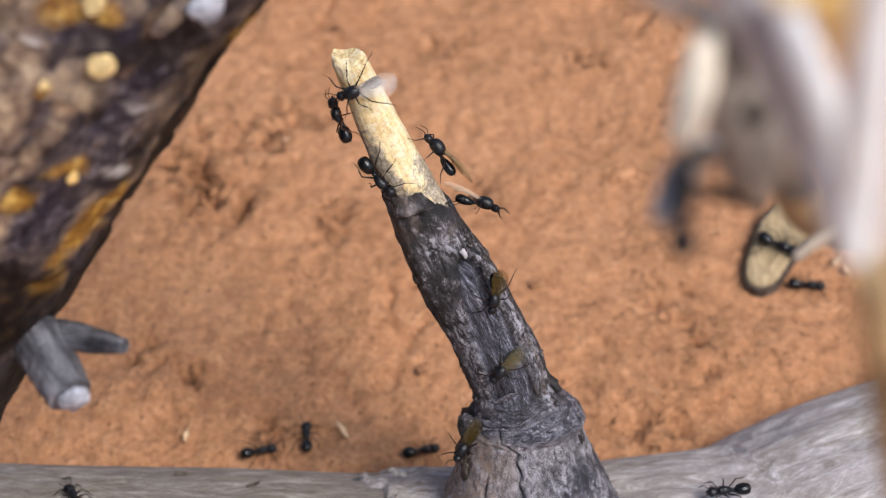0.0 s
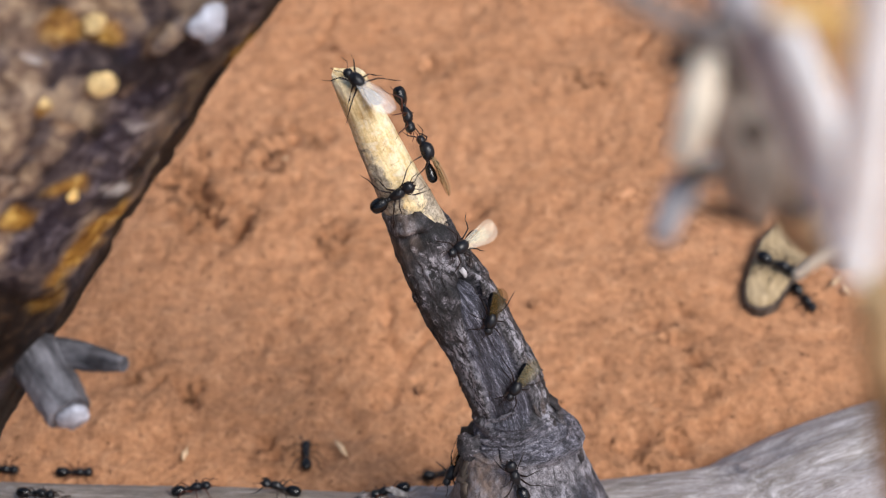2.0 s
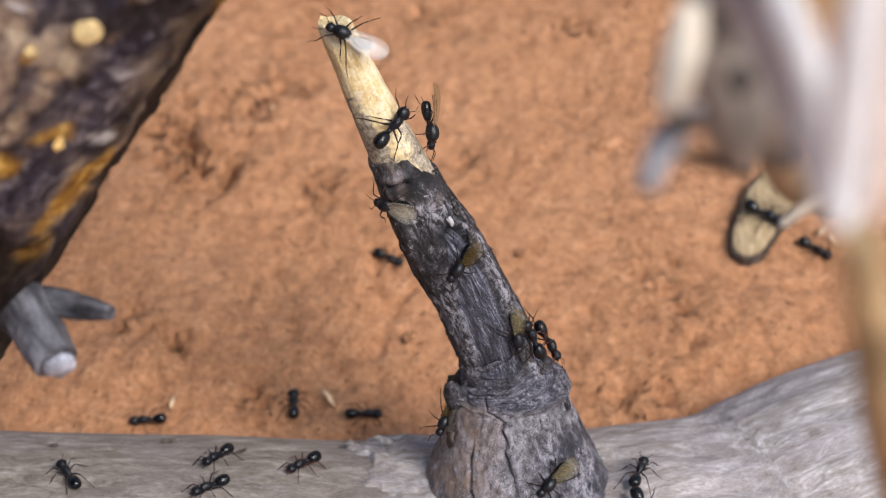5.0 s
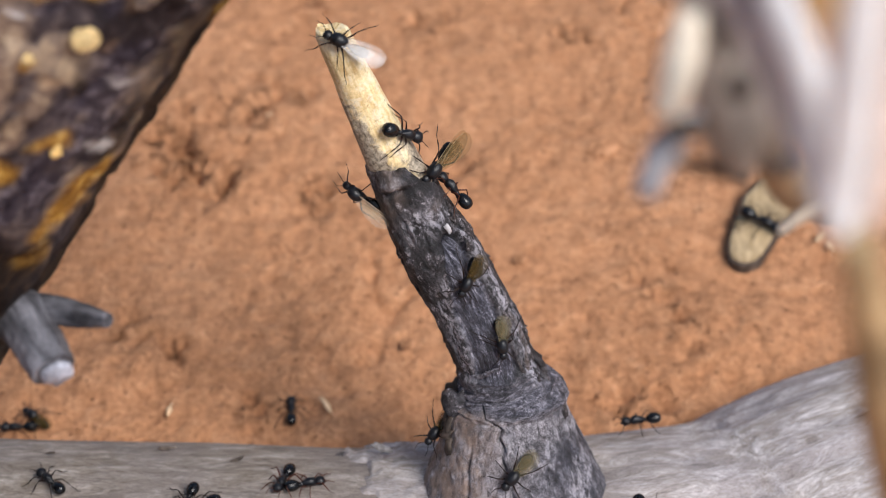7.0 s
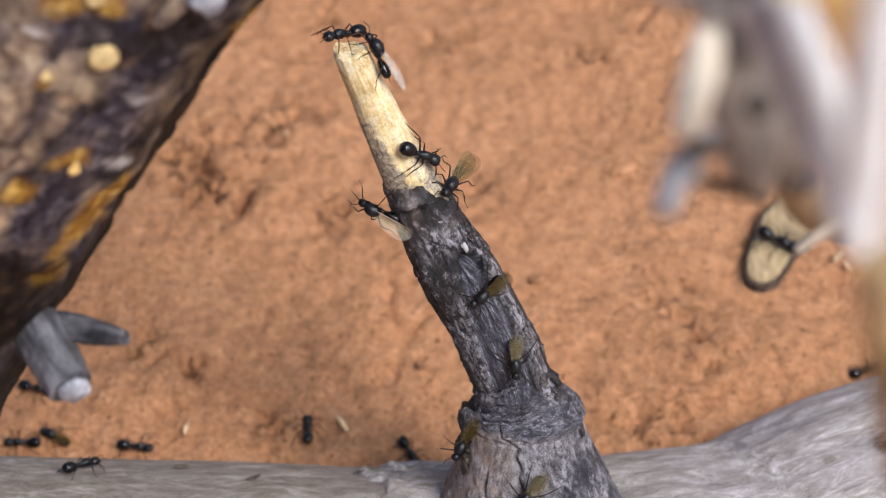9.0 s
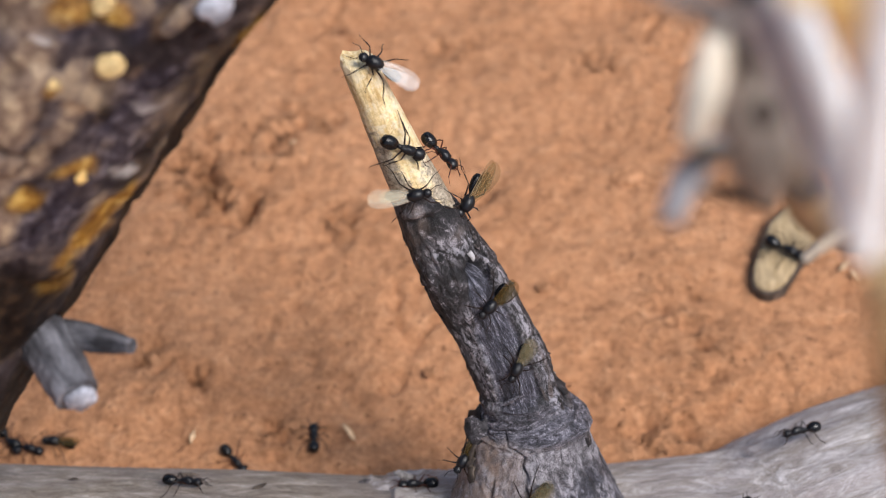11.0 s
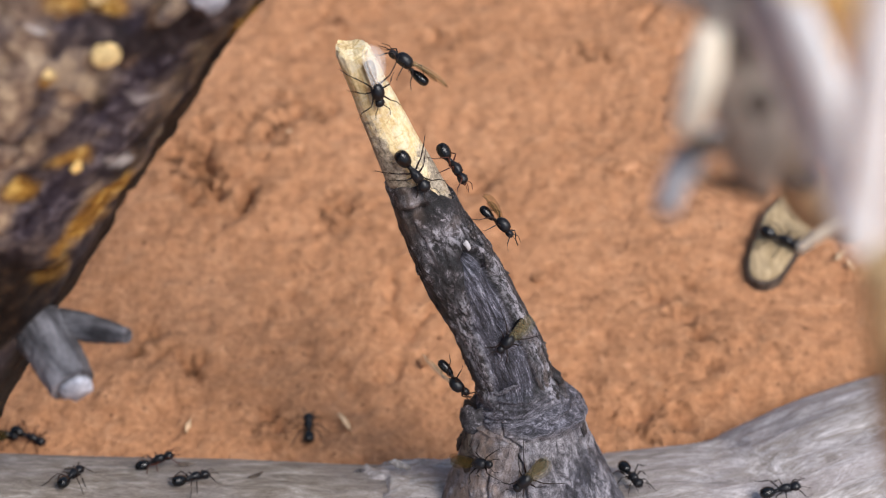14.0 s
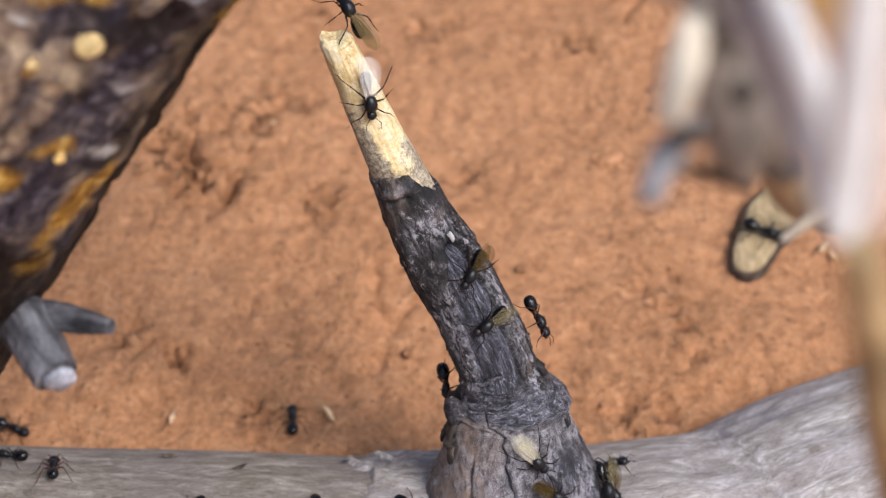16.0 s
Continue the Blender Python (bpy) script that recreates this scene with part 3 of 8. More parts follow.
def branch_stub():
    stub = thing("branch_stub", "broken grey-barked branch stub with a stripped pale tip", "branch")
    path = STUB_PATH

    def wood(flow, along, turn, r, place):
        fib = fbm(flow * np.array([900, 900, 60]), 4, 61)
        facet = -0.0003 * smooth(0.12, 0.0, along) * smooth(0.1, 1.0, np.cos(turn - 4.6))
        whole, deg = along * 0.36, np.degrees(turn) % 360
        under = smooth(0.245, 0.27, whole) * (1 - 0.9 * np.exp(-(((deg - 176) / 46) ** 2)))
        add = 0.0004 * fib + 0.0006 * fbm(flow * 150, 3, 66) + facet - 0.0011 * under - 0.0004 * smooth(0.02, 0, along) - 0.0016 * smooth(0.84, 0.97, along)
        slide = smooth(0.05, 0.0, along) * 0.0011 * (fbm(np.stack([np.cos(turn) * 1.2, np.sin(turn) * 1.2, turn * 0], 1), 3, 71) * 2 + 1.0 * np.cos(turn - 3.9))
        return add, slide

    def age(flow, along, turn, r, place):
        left = smooth(-0.1, 0.75, np.cos(turn - AGE_TURN))
        right = smooth(0.75, 1.0, np.cos(turn - 3.3))
        return {"age": 0.12 + 0.75 * left * smooth(0.04, 0.2, along) + 0.5 * right * smooth(0.1, 0.25, along) + 0.38 * smooth(0.19, 0.25, along) - 0.6 * smooth(0.06, 0.02, along)}
    rows, _ = spline(path, 300)
    core = [tuple(r) for r in rows[: int(300 * 0.36) : 6]]
    part("stripped_tip", sweep("stripped_tip", core, 260, 110, BARE, wood, lambda f, a, t, r, p: {k: v for k, v in age(f, a * 0.36, t, r, p).items()}), stub, "pale yellow stripped wood with a cut end")

    def strip_edge(flow, whole, turn):
        """How far across the long bare strip a place lies: -1 and 1 at its edges."""
        mid = np.interp(whole, (0.37, 0.39, 0.43, 0.50, 0.56, 0.66), (226, 228, 236, 254, 257, 264))
        half = np.interp(whole, (0.37, 0.39, 0.43, 0.50, 0.66), (6, 13, 27, 34, 36))
        wob = 0.5 * fbm(flow * np.array([260, 260, 150]), 4, 57)
        return -np.degrees(np.angle(np.exp(1j * (turn - np.radians(mid))))) / half + wob

    def stripped(flow, whole, turn):
        x = strip_edge(flow, whole, turn)
        return smooth(1.0, 0.86, np.abs(x)) * smooth(0.376, 0.388, whole) * smooth(0.665, 0.640, whole + 0.05 * fbm(flow * 200, 3, 59))

    def tilted(flow, whole, turn):
        return whole + 0.010 * np.cos(turn - radians(20)) + 0.010 * fbm(flow * np.array([90, 90, 200]), 3, 63)

    def skin(flow, along, turn, r, place):
        whole = FROM + along * (1 - FROM)
        fib = fbm(flow * np.array([1100, 1100, 420]), 4, 81)
        ridge = np.abs(fbm(flow * np.array([330, 330, 110]), 4, 86)) * 2
        broad = fbm(flow * np.array([150, 150, 110]), 3, 91)
        across = np.degrees(np.angle(np.exp(1j * (turn - radians(277)))))
        knot = np.exp(-(((whole - 0.262) / 0.008) ** 2) - (across / 24) ** 2)
        hollow = np.exp(-(((whole - 0.2765) / 0.0055) ** 2) - (across / 20) ** 2)
        s = np.linalg.norm(place - np.array(SCAR), axis=1)
        bare = stripped(flow, whole, turn)
        calm = 1 - 0.75 * bare
        low = tilted(flow, whole, turn)
        collar = smooth(0.632, 0.655, low) * smooth(0.728, 0.700, low)
        foot = smooth(0.70, 0.725, low)
        add = 0.0004 + calm * (0.0005 * fib - 0.0006 * ridge * (1 - 0.6 * foot) + 0.0012 * broad * (1 - 0.4 * foot)) + 0.00025 * fbm(flow * np.array([2000, 2000, 700]), 2, 83)
        add += 0.0004 * smooth(0.24, 0.27, whole) * smooth(0.34, 0.30, whole)
        add += 0.0013 * knot - 0.0016 * hollow
        add -= 0.0022 * np.exp(-((s / 0.0022) ** 4))
        # the bare strip lies lower, with a groove under its upper end and a raised ragged lip beside it
        x = strip_edge(flow, whole, turn)
        upper = smooth(0.365, 0.385, whole) * smooth(0.50, 0.44, whole)
        add -= 0.0008 * bare + 0.00025 * bare * np.abs(fbm(flow * np.array([700, 700, 60]), 3, 84)) * 2
        add -= 0.0012 * upper * np.exp(-(((x - 0.95) / 0.28) ** 2))
        add -= 0.0017 * np.exp(-(((whole - 0.3865) / 0.0065) ** 2)) * smooth(1.3, 0.8, np.abs(x))
        lip = np.exp(-(((x - 1.5) / 0.30) ** 2)) * smooth(0.37, 0.40, whole) * smooth(0.69, 0.64, whole)
        add += 0.0007 * lip * (0.1 + 1.6 * np.abs(fbm(flow * np.array([500, 500, 260]), 3, 88)) * 2)
        lip = np.exp(-(((x + 1.15) / 0.20) ** 2)) * smooth(0.42, 0.46, whole) * smooth(0.66, 0.62, whole)
        add += 0.0004 * lip * (0.4 + 2.5 * fbm(flow * np.array([420, 420, 200]), 3, 89))
        add -= 0.0004 * np.exp(-(((low - 0.672) / 0.010) ** 2)) * smooth(0.2, 0.85, np.cos(turn - radians(190)))
        # pleats of the collar, then cracks that run down the foot
        pleat = np.abs(fbm(np.stack([flow[:, 0] * 75, flow[:, 1] * 75, low * 62], 1), 4, 98)) * 4
        add += collar * (0.0013 * (1 - np.clip(pleat, 0, 1.4)) - 0.0002)
        add += 0.0009 * np.exp(-(((low - 0.700) / 0.010) ** 2)) * smooth(-0.2, 0.8, np.cos(turn - radians(195)))
        line = np.interp(whole, (0.67, 0.70, 0.73, 0.77, 0.85, 1.0), (298, 288, 271, 272, 267, 270))
        for shift, depth, seed in ((0, 0.0015, 44), (-34, 0.0008, 45), (30, 0.0008, 46), (-62, 0.0006, 47)):
            split = np.angle(np.exp(1j * (turn - np.radians(line + shift)))) + 0.35 * fbm(np.stack([whole * 0, whole * 0, whole * 30], 1), 3, seed)
            add -= depth * np.exp(-((split / 0.026) ** 2)) * (smooth(0.67, 0.70, whole) if shift == 0 else smooth(0.75, 0.79, whole))
        begun = whole - 0.236 + 0.014 * np.cos(turn - radians(15)) - 0.055 * np.exp(-((np.degrees(np.angle(np.exp(1j * (turn - radians(176))))) / 46) ** 2)) + 0.05 * fbm(flow * np.array([420, 420, 260]), 4, 97)
        return -0.0012 + (add + 0.0012) * smooth(-0.004, 0.012, begun)

    def rust(flow, along, turn, r, place):
        whole = FROM + along * (1 - FROM)
        low = tilted(flow, whole, turn)
        x = strip_edge(flow, whole, turn)
        stain = smooth(0.685, 0.715, low) * smooth(0.50, 0.95, np.cos(turn - radians(325))) * smooth(0.95, 0.86, whole)
        stain = np.maximum(stain, 0.45 * smooth(0.36, 0.30, whole) * smooth(0.0, 0.25, fbm(flow * 260, 3, 73)))
        sides = np.exp(-(((x - 1.5) / 0.40) ** 2)) * smooth(0.36, 0.40, whole) * smooth(0.70, 0.66, whole)
        sides = np.maximum(sides, 0.9 * np.exp(-(((x + 1.25) / 0.35) ** 2)) * smooth(0.42, 0.47, whole) * smooth(0.66, 0.63, whole))
        across = np.degrees(np.angle(np.exp(1j * (turn - radians(277)))))
        # grey-tan knot; the light on its upper side is painted in through foot
        knot = np.exp(-(((whole - 0.258) / 0.008) ** 2) - (across / 26) ** 2)
        top = np.exp(-(((whole - 0.345) / 0.022) ** 2)) * smooth(0.5, 0.9, np.cos(turn - radians(248)))
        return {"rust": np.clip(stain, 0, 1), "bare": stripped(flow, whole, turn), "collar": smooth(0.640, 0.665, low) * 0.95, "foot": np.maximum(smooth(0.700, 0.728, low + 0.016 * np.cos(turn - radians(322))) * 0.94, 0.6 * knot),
                "slate": np.maximum(smooth(0.75, 0.79, whole + 0.03 * fbm(flow * 150, 3, 74)) * smooth(0.40, 0.82, np.cos(turn - radians(200))), 0.8 * smooth(0.70, 0.73, low) * smooth(0.03, 0.16, fbm(flow * np.array([190, 190, 130]), 4, 75))), "rim": np.clip(np.maximum(np.maximum(sides, 0.8 * top), 0.75 * smooth(0.69, 0.71, low) * smooth(0.02, 0.14, fbm(flow * np.array([240, 240, 200]), 4, 79))), 0, 1)}
    FROM = 0.22
    sleeve = [tuple(r[:3]) + (r[3],) for r in rows[int(300 * FROM) :: 6]] + [tuple(rows[-1])]
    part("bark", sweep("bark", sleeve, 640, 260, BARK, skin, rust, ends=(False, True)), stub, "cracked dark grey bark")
    return stub, rows


AGE_TURN = 6.0
stub, STUB_ROWS = branch_stub()

def on_stub(share, turn, lift=0.0):
    """A place on the stub's bark and the way it faces, from the share of the length and the turn about the axis (0 left, 90 behind, 180 right, 270 front)."""
    k = min(len(STUB_ROWS) - 2, int(share * (len(STUB_ROWS) - 1)))
    u, v = frames_along(STUB_ROWS[:, :3])
    a = radians(turn)
    n = u[k] * math.cos(a) + v[k] * math.sin(a)
    along = STUB_ROWS[k + 1, :3] - STUB_ROWS[k, :3]
    return Vector(STUB_ROWS[k, :3] + n * (STUB_ROWS[k, 3] + lift)), Vector(n), Vector(along)


def bark_flakes():
    """Ragged flakes that stand off the bark, thickest along its sides and at the swollen foot."""
    rng = random.Random(8)
    kinds = [chip("bark_flake", BARK, 0.0042, 0.0022, 0.0004, 100 + k, 0.4, 0.2) for k in range(7)]
    for k in range(80):
        share = rng.uniform(0.34, 0.66)
        side = rng.choice((345, 190, 190, 185))
        p, n, along = on_stub(share, side + rng.uniform(-22, 22), 0.00035)
        ob = part("bark_flake", kinds[k % 7], stub)
        tilt = n + along.normalized() * rng.uniform(-0.35, 0.35)
        ob.matrix_local = settle(tilt, along + n * 0.2, p) @ pose(0, 0, 0, rng.uniform(-25, 25), 0, rng.uniform(-25, 25)) @ Matrix.Scale(rng.uniform(0.2, 0.6), 4)
    for k in range(60):
        side = rng.choice((352, 4, 188, 180, 174))
        p, n, along = on_stub(rng.uniform(0.27, 0.66), side + rng.uniform(-8, 8), 0.0002)
        ob = part("bark_flake", kinds[k % 7], stub)
        ob.matrix_local = settle(along.normalized() * rng.choice((-1, 1)) + n * 0.6, n, p) @ pose(0, 0, 0, 0, 0, rng.uniform(-40, 40)) @ Matrix.Scale(rng.uniform(0.10, 0.26), 4)
    for share, turn, size, tip in ((0.748, 340, 1.15, 0.4), (0.755, 356, 0.95, 0.7), (0.77, 330, 0.9, 0.3), (0.645, 186, 1.3, 0.9), (0.68, 184, 1.2, 0.7), (0.722, 182, 0.7, 0.6), (0.735, 196, 0.8, 0.3)):
        p, n, along = on_stub(share, turn, 0.0006)
        ob = part("bark_flake", chip("bark_flake", DARKWOOD if turn > 300 else BARK, 0.0042, 0.0026, 0.00035, int(share * 1000), 0.45, 0.25), stub, "curled dark bark flake" if turn > 300 else "")
        ob.matrix_local = settle(n - along.normalized() * tip, along, p) @ Matrix.Scale(size, 4)
    for share, turn, size in ((0.738, 352, 1.0), (0.752, 335, 0.8), (0.764, 4, 0.9), (0.672, 176, 0.55), (0.64, 182, 0.45), (0.70, 180, 0.6), (0.60, 178, 0.35), (0.56, 184, 0.4), (0.50, 180, 0.35), (0.46, 176, 0.4)):
        p, n, along = on_stub(share, turn, 0.0002)
        ob = part("bark_flake", chip("bark_flake", DARKWOOD if size > 0.75 else BARK, 0.0046, 0.0034, 0.00028, int(share * 3000), 0.5, 0.5), stub, "dark curled bark flake" if size > 0.75 else "")
        ob.matrix_local = settle(along.normalized() * -1 + n * 0.45, n, p) @ pose(0, 0, 0, 0, 0, share * 900 % 50 - 25) @ Matrix.Scale(size, 4)
    p, n, along = on_stub(0.372, 226, 0.0005)
    part("pale_chip", chip("pale_chip", BLUEWOOD, 0.0020, 0.0012, 0.0002, 5, 0.3), stub, "small chalky white chip").matrix_local = settle(n, along, p)
    # long splinters of bark along the side, and the wavy fold round the swollen foot
    for k, (share, turn, size) in enumerate(((0.60, 204, 0.9), (0.645, 212, 1.1), (0.66, 222, 0.8), (0.62, 196, 0.8), (0.69, 206, 0.7), (0.57, 214, 0.6), (0.67, 192, 0.9))):
        p, n, along = on_stub(share, turn, 0.0003)
        part("bark_strip", chip("bark_strip", BARK, 0.0105, 0.0011, 0.00045, 620 + k, 0.25, 0.1), stub, "long silvery bark strip").matrix_local = settle(n, along, p) @ pose(0, 0, 0, 0, 0, (k % 3 - 1) * 5) @ Matrix.Scale(size, 4)
    for name, line, thick in (("bark_fold", ((0.706, 192), (0.704, 207), (0.700, 224), (0.693, 244), (0.685, 262), (0.678, 282), (0.673, 302)), 0.00070), ("bark_fold", ((0.628, 258), (0.632, 274), (0.636, 290), (0.638, 306)), 0.0005), ("bark_fold", ((0.682, 190), (0.678, 206), (0.672, 222), (0.664, 240)), 0.0006)):
        rows = [(*on_stub(s, a, -0.0001 + 0.0006 * noise.noise((a * 0.08, s, 2)))[0], thick * (0.5 if i in (0, len(line) - 1) else 1 + 0.4 * noise.noise((a * 0.11, 3, s)))) for i, (s, a) in enumerate(line)]
        part(name, sweep(name, rows, 90, 18, BARK, lambda f, a, t, r, p: 0.0005 * fbm(p * 900, 4, 33) * 2, lambda f, a, t, r, p: {"collar": a * 0 + 0.95, "rim": a * 0 + 0.35}), stub, "wavy ridge of grey bark")
    # two curled flakes that stand out where the collar meets the foot
    for share, turn, size, shade in ((0.690, 354, 1.75, DARKWOOD), (0.696, 334, 2.3, PALEBARK), (0.712, 356, 1.1, DARKWOOD)):
        p, n, along = on_stub(share, turn, 0.0006)
        ob = part("bark_flake", chip("bark_flake", shade, 0.0034, 0.0030, 0.0004, int(share * 5000), 0.35, 0.4), stub, "dark curled bark flake" if shade is DARKWOOD else "grey curled bark flake")
        ob.matrix_local = settle(Vector((-0.15, -0.62, 0.75)) + n * 0.4, n - along.normalized() * 0.4, p) @ Matrix.Scale(size, 4)


bark_flakes()


def root_bark():
    """Rough bark that still clings to the log round the foot of the stub, torn off in an uneven line."""
    rng = random.Random(3)
    sheet = thing("bark_sheet", "rough grey-brown bark sheet clinging to the pale log", "bark")
    rows, _ = spline(LOG_PATH, 500)
    near = [tuple(r) for r in rows if -0.045 < r[0] < 0.05][::4]

    def shape(flow, along, turn, r, place):
        torn = 1 - ((place[:, 0] - 0.006) / 0.0235) ** 2 + 1.5 * fbm(place * 140, 4, 61) + 0.5 * fbm(place * 600, 3, 67)
        return -0.0018 + 0.0026 * smooth(0.0, 0.6, torn) + 0.0022 * fbm(place * 210, 4, 12) * smooth(0.0, 0.6, torn) + 0.0008 * fbm(place * 900, 3, 15)
    part("layer", sweep("layer", near, 260, 220, LOGWOOD, shape, lambda f, a, t, r, p: {"bleach": 0.5 + 0.5 * vnoise(p * 120, 8)}), sheet)
    for k, (x, y, z, s) in enumerate([(-0.02139, 0.22303, 0.02172, 0.8), (-0.01573, 0.22481, 0.02256, 0.6), (-0.00857, 0.22413, 0.02591, 0.7), (-0.01998, 0.22092, 0.02256, 0.7)]):
        ob = part("splinter", chip("splinter", (CREAMWOOD, BARK, GREYWOOD)[k % 3], 0.006, 0.0022, 0.0005, 60 + k, 0.25), sheet, ("pale torn splinter", "", "")[k % 3])
        ob.matrix_local = settle((rng.uniform(-0.2, 0.2), -0.35, 1), (1, rng.uniform(-0.5, 0.5), 0.1), (x, y, z)) @ Matrix.Scale(s, 4)


root_bark()


# ---------------------------------------------------------------- leaning log with flaky bark
LEAN_PATH = [
    (-0.01054, 0.24314, 0.21156, 0.02635),
    (-0.02839, 0.23412, 0.19094, 0.02771),
    (-0.04845, 0.2273, 0.16954, 0.0289),
    (-0.07019, 0.2176, 0.14313, 0.03111),
    (-0.09428, 0.20731, 0.11361, 0.03562),
    (-0.11117, 0.20149, 0.09176, 0.03742),
    (-0.16743, 0.18918, 0.01616, 0.03653),
]


# patches of colour on the leaning log: along, turn in degrees, half length, half width, how much
LEAN_PATCHES = {
    "tan": [(0.077, 266, 0.0075, 9, 0.55), (0.083, 262, 0.005, 7, 0.65), (0.091, 254, 0.005, 7, 0.55), (0.0815, 247, 0.0018, 3, 0.9), (0.0715, 236, 0.0018, 3, 0.7), (0.087, 244, 0.004, 4, 0.6), (0.067, 275, 0.006, 8, 0.5), (0.062, 240, 0.003, 5, 0.5), (0.098, 246, 0.004, 5, 0.6), (0.058, 262, 0.004, 8, 0.7)],
    "violet": [(0.077, 230, 0.0080, 11, 0.95), (0.070, 222, 0.005, 7, 0.8), (0.085, 222, 0.0065, 10, 0.92), (0.064, 247, 0.0030, 5, 0.8), (0.0675, 262, 0.002, 5, 0.8), (0.100, 236, 0.0035, 4, 0.85), (0.107, 233, 0.0035, 4, 0.8), (0.094, 228, 0.005, 7, 0.85)],
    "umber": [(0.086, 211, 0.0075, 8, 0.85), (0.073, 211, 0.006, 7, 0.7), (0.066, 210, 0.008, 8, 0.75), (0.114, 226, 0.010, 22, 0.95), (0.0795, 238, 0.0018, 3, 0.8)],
    "amber": [(0.0645, 264, 0.0030, 6, 0.75), (0.0625, 255, 0.0026, 4, 0.7), (0.078, 254, 0.0014, 2.4, 0.9), (0.094, 240, 0.0020, 5, 0.75), (0.0885, 232, 0.0016, 5, 0.75), (0.0925, 206, 0.0034, 7, 0.9), (0.0970, 211, 0.0036, 8.5, 0.95), (0.102, 216, 0.0030, 7, 0.75), (0.1085, 214, 0.0034, 6, 0.3), (0.062, 196, 0.004, 6, 0.35)],
    # the thin strips at 217 and 224 paint light caught on flake edges
    "pale": [(0.0715, 267, 0.0010, 2.6, 0.9), (0.0865, 217, 0.0008, 5, 0.65), (0.076, 224, 0.0007, 5, 0.4), (0.083, 270, 0.0022, 3, 0.7)],
}


def leaning_log():
    rng = np.random.default_rng(12)
    cells = np.stack([rng.uniform(0, 2 * np.pi, 560), rng.uniform(0, 0.22, 560)], 1)
    heights, tones = rng.random(560), rng.random(560)

    def nearest(flow, turn, r):
        wob = fbm(flow * 130, 3, 6) * 0.012
        best = np.full(len(turn), 9.0)
        second, which = best.copy(), np.zeros(len(turn), int)
        for k, (t, a) in enumerate(cells):
            d = (np.angle(np.exp(1j * (turn - t))) * r) ** 2 * 1.6 + (flow[:, 2] + wob - a) ** 2
            d = np.sqrt(d) + wob * 0.3
            closer = d < best
            second = np.where(closer, best, np.minimum(second, d))
            which = np.where(closer, k, which)
            best = np.where(closer, d, best)
        return which, second - best

    memo = {}

    def shape(flow, along, turn, r, place):
        which, edge = nearest(flow, turn, r)
        memo["which"], memo["edge"] = which, edge
        return 0.0014 * heights[which] * smooth(-0.0006, 0.0026, edge) + 0.0024 * fbm(flow * 90, 4, 31) + 0.0006 * fbm(flow * 420, 3, 37) - 0.0012

    def tags(flow, along, turn, r, place):
        wz, wt = 0.0110 * fbm(flow * 150, 4, 76), 16 * fbm(flow * 140 + 5, 4, 78)
        z, deg = flow[:, 2] + wz, np.degrees(turn) % 360 + wt
        out = {"tone": tones[memo["which"]] * smooth(-0.0005, 0.0016, memo["edge"])}
        for kind, spots in LEAN_PATCHES.items():
            much = np.zeros(len(z))
            for at, to, rz, rt, full in spots:
                much = np.maximum(much, full * smooth(1.35, 0.55, np.sqrt(((z - at) / rz) ** 2 + ((deg - to) / rt) ** 2)))
            out[kind] = much
        # darken below this turn: dark bark plus underside shade, both as colour
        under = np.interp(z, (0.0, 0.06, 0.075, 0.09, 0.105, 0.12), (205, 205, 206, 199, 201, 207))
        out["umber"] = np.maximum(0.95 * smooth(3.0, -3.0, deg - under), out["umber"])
        return out
    lean = thing("leaning_log", "thick leaning log with flaky brown, violet and amber bark", "log")
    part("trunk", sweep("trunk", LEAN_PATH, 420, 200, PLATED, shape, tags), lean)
    rows, run = spline(LEAN_PATH, 200)
    u, v = frames_along(rows[:, :3])
    pick = random.Random(5)
    kinds = [chip("bark_flake", PLATED, 0.016, 0.010, 0.0011, 200 + k, 0.35, 0.2) for k in range(6)]
    for k in range(8):
        j = pick.randrange(45, 150)
        a = radians(pick.uniform(222, 300))
        n = u[j] * math.cos(a) + v[j] * math.sin(a)
        ob = part("bark_flake", kinds[k % 6], lean)
        ob.matrix_local = settle(Vector(n) + Vector([pick.uniform(-0.25, 0.25) for _ in range(3)]), rows[j + 1, :3] - rows[j, :3], rows[j, :3] + n * (rows[j, 3] + 0.0012)) @ pose(0, 0, 0, 0, 0, pick.uniform(-60, 60)) @ Matrix.Scale(pick.uniform(0.2, 0.4), 4)
    # lichen pads and a pale resin lump
    pads = [(-0.0453, 0.1962, 0.1639, 0.4423, -0.7836, 0.4361, 0.5800), (-0.0532, 0.1947, 0.1619, 0.2956, -0.7623, 0.5758, 0.3000), (-0.0512, 0.1930, 0.1453, 0.6082, -0.7616, 0.2232, 0.2800), (-0.0587, 0.1936, 0.1583, 0.2338, -0.7450, 0.6247, 0.3500), (-0.0454, 0.1980, 0.1730, 0.2780, -0.7578, 0.5903, 0.5000), (-0.0310, 0.2017, 0.1699, 0.6367, -0.7502, 0.1775, 0.8500)]
    for k, (x, y, z, nx, ny, nz, s) in enumerate(pads):
        pale = k == len(pads) - 1
        ob = part("resin_lump" if pale else "lichen_pad", chip("pad", CUTWHITE if pale else (STRAW, STRAW, ORANGE)[k % 3], 0.007, 0.0062, 0.0011, 300 + k, 0.22, 0.25), lean, "grey-white resin lump" if pale else ("ochre lichen pad", "ochre lichen pad", "orange lichen pad")[k % 3])
        ob.matrix_local = settle((nx, ny, nz), (1, 0, 0.3), (x, y, z)) @ Matrix.Scale(s, 4)
    return lean


lean = leaning_log()


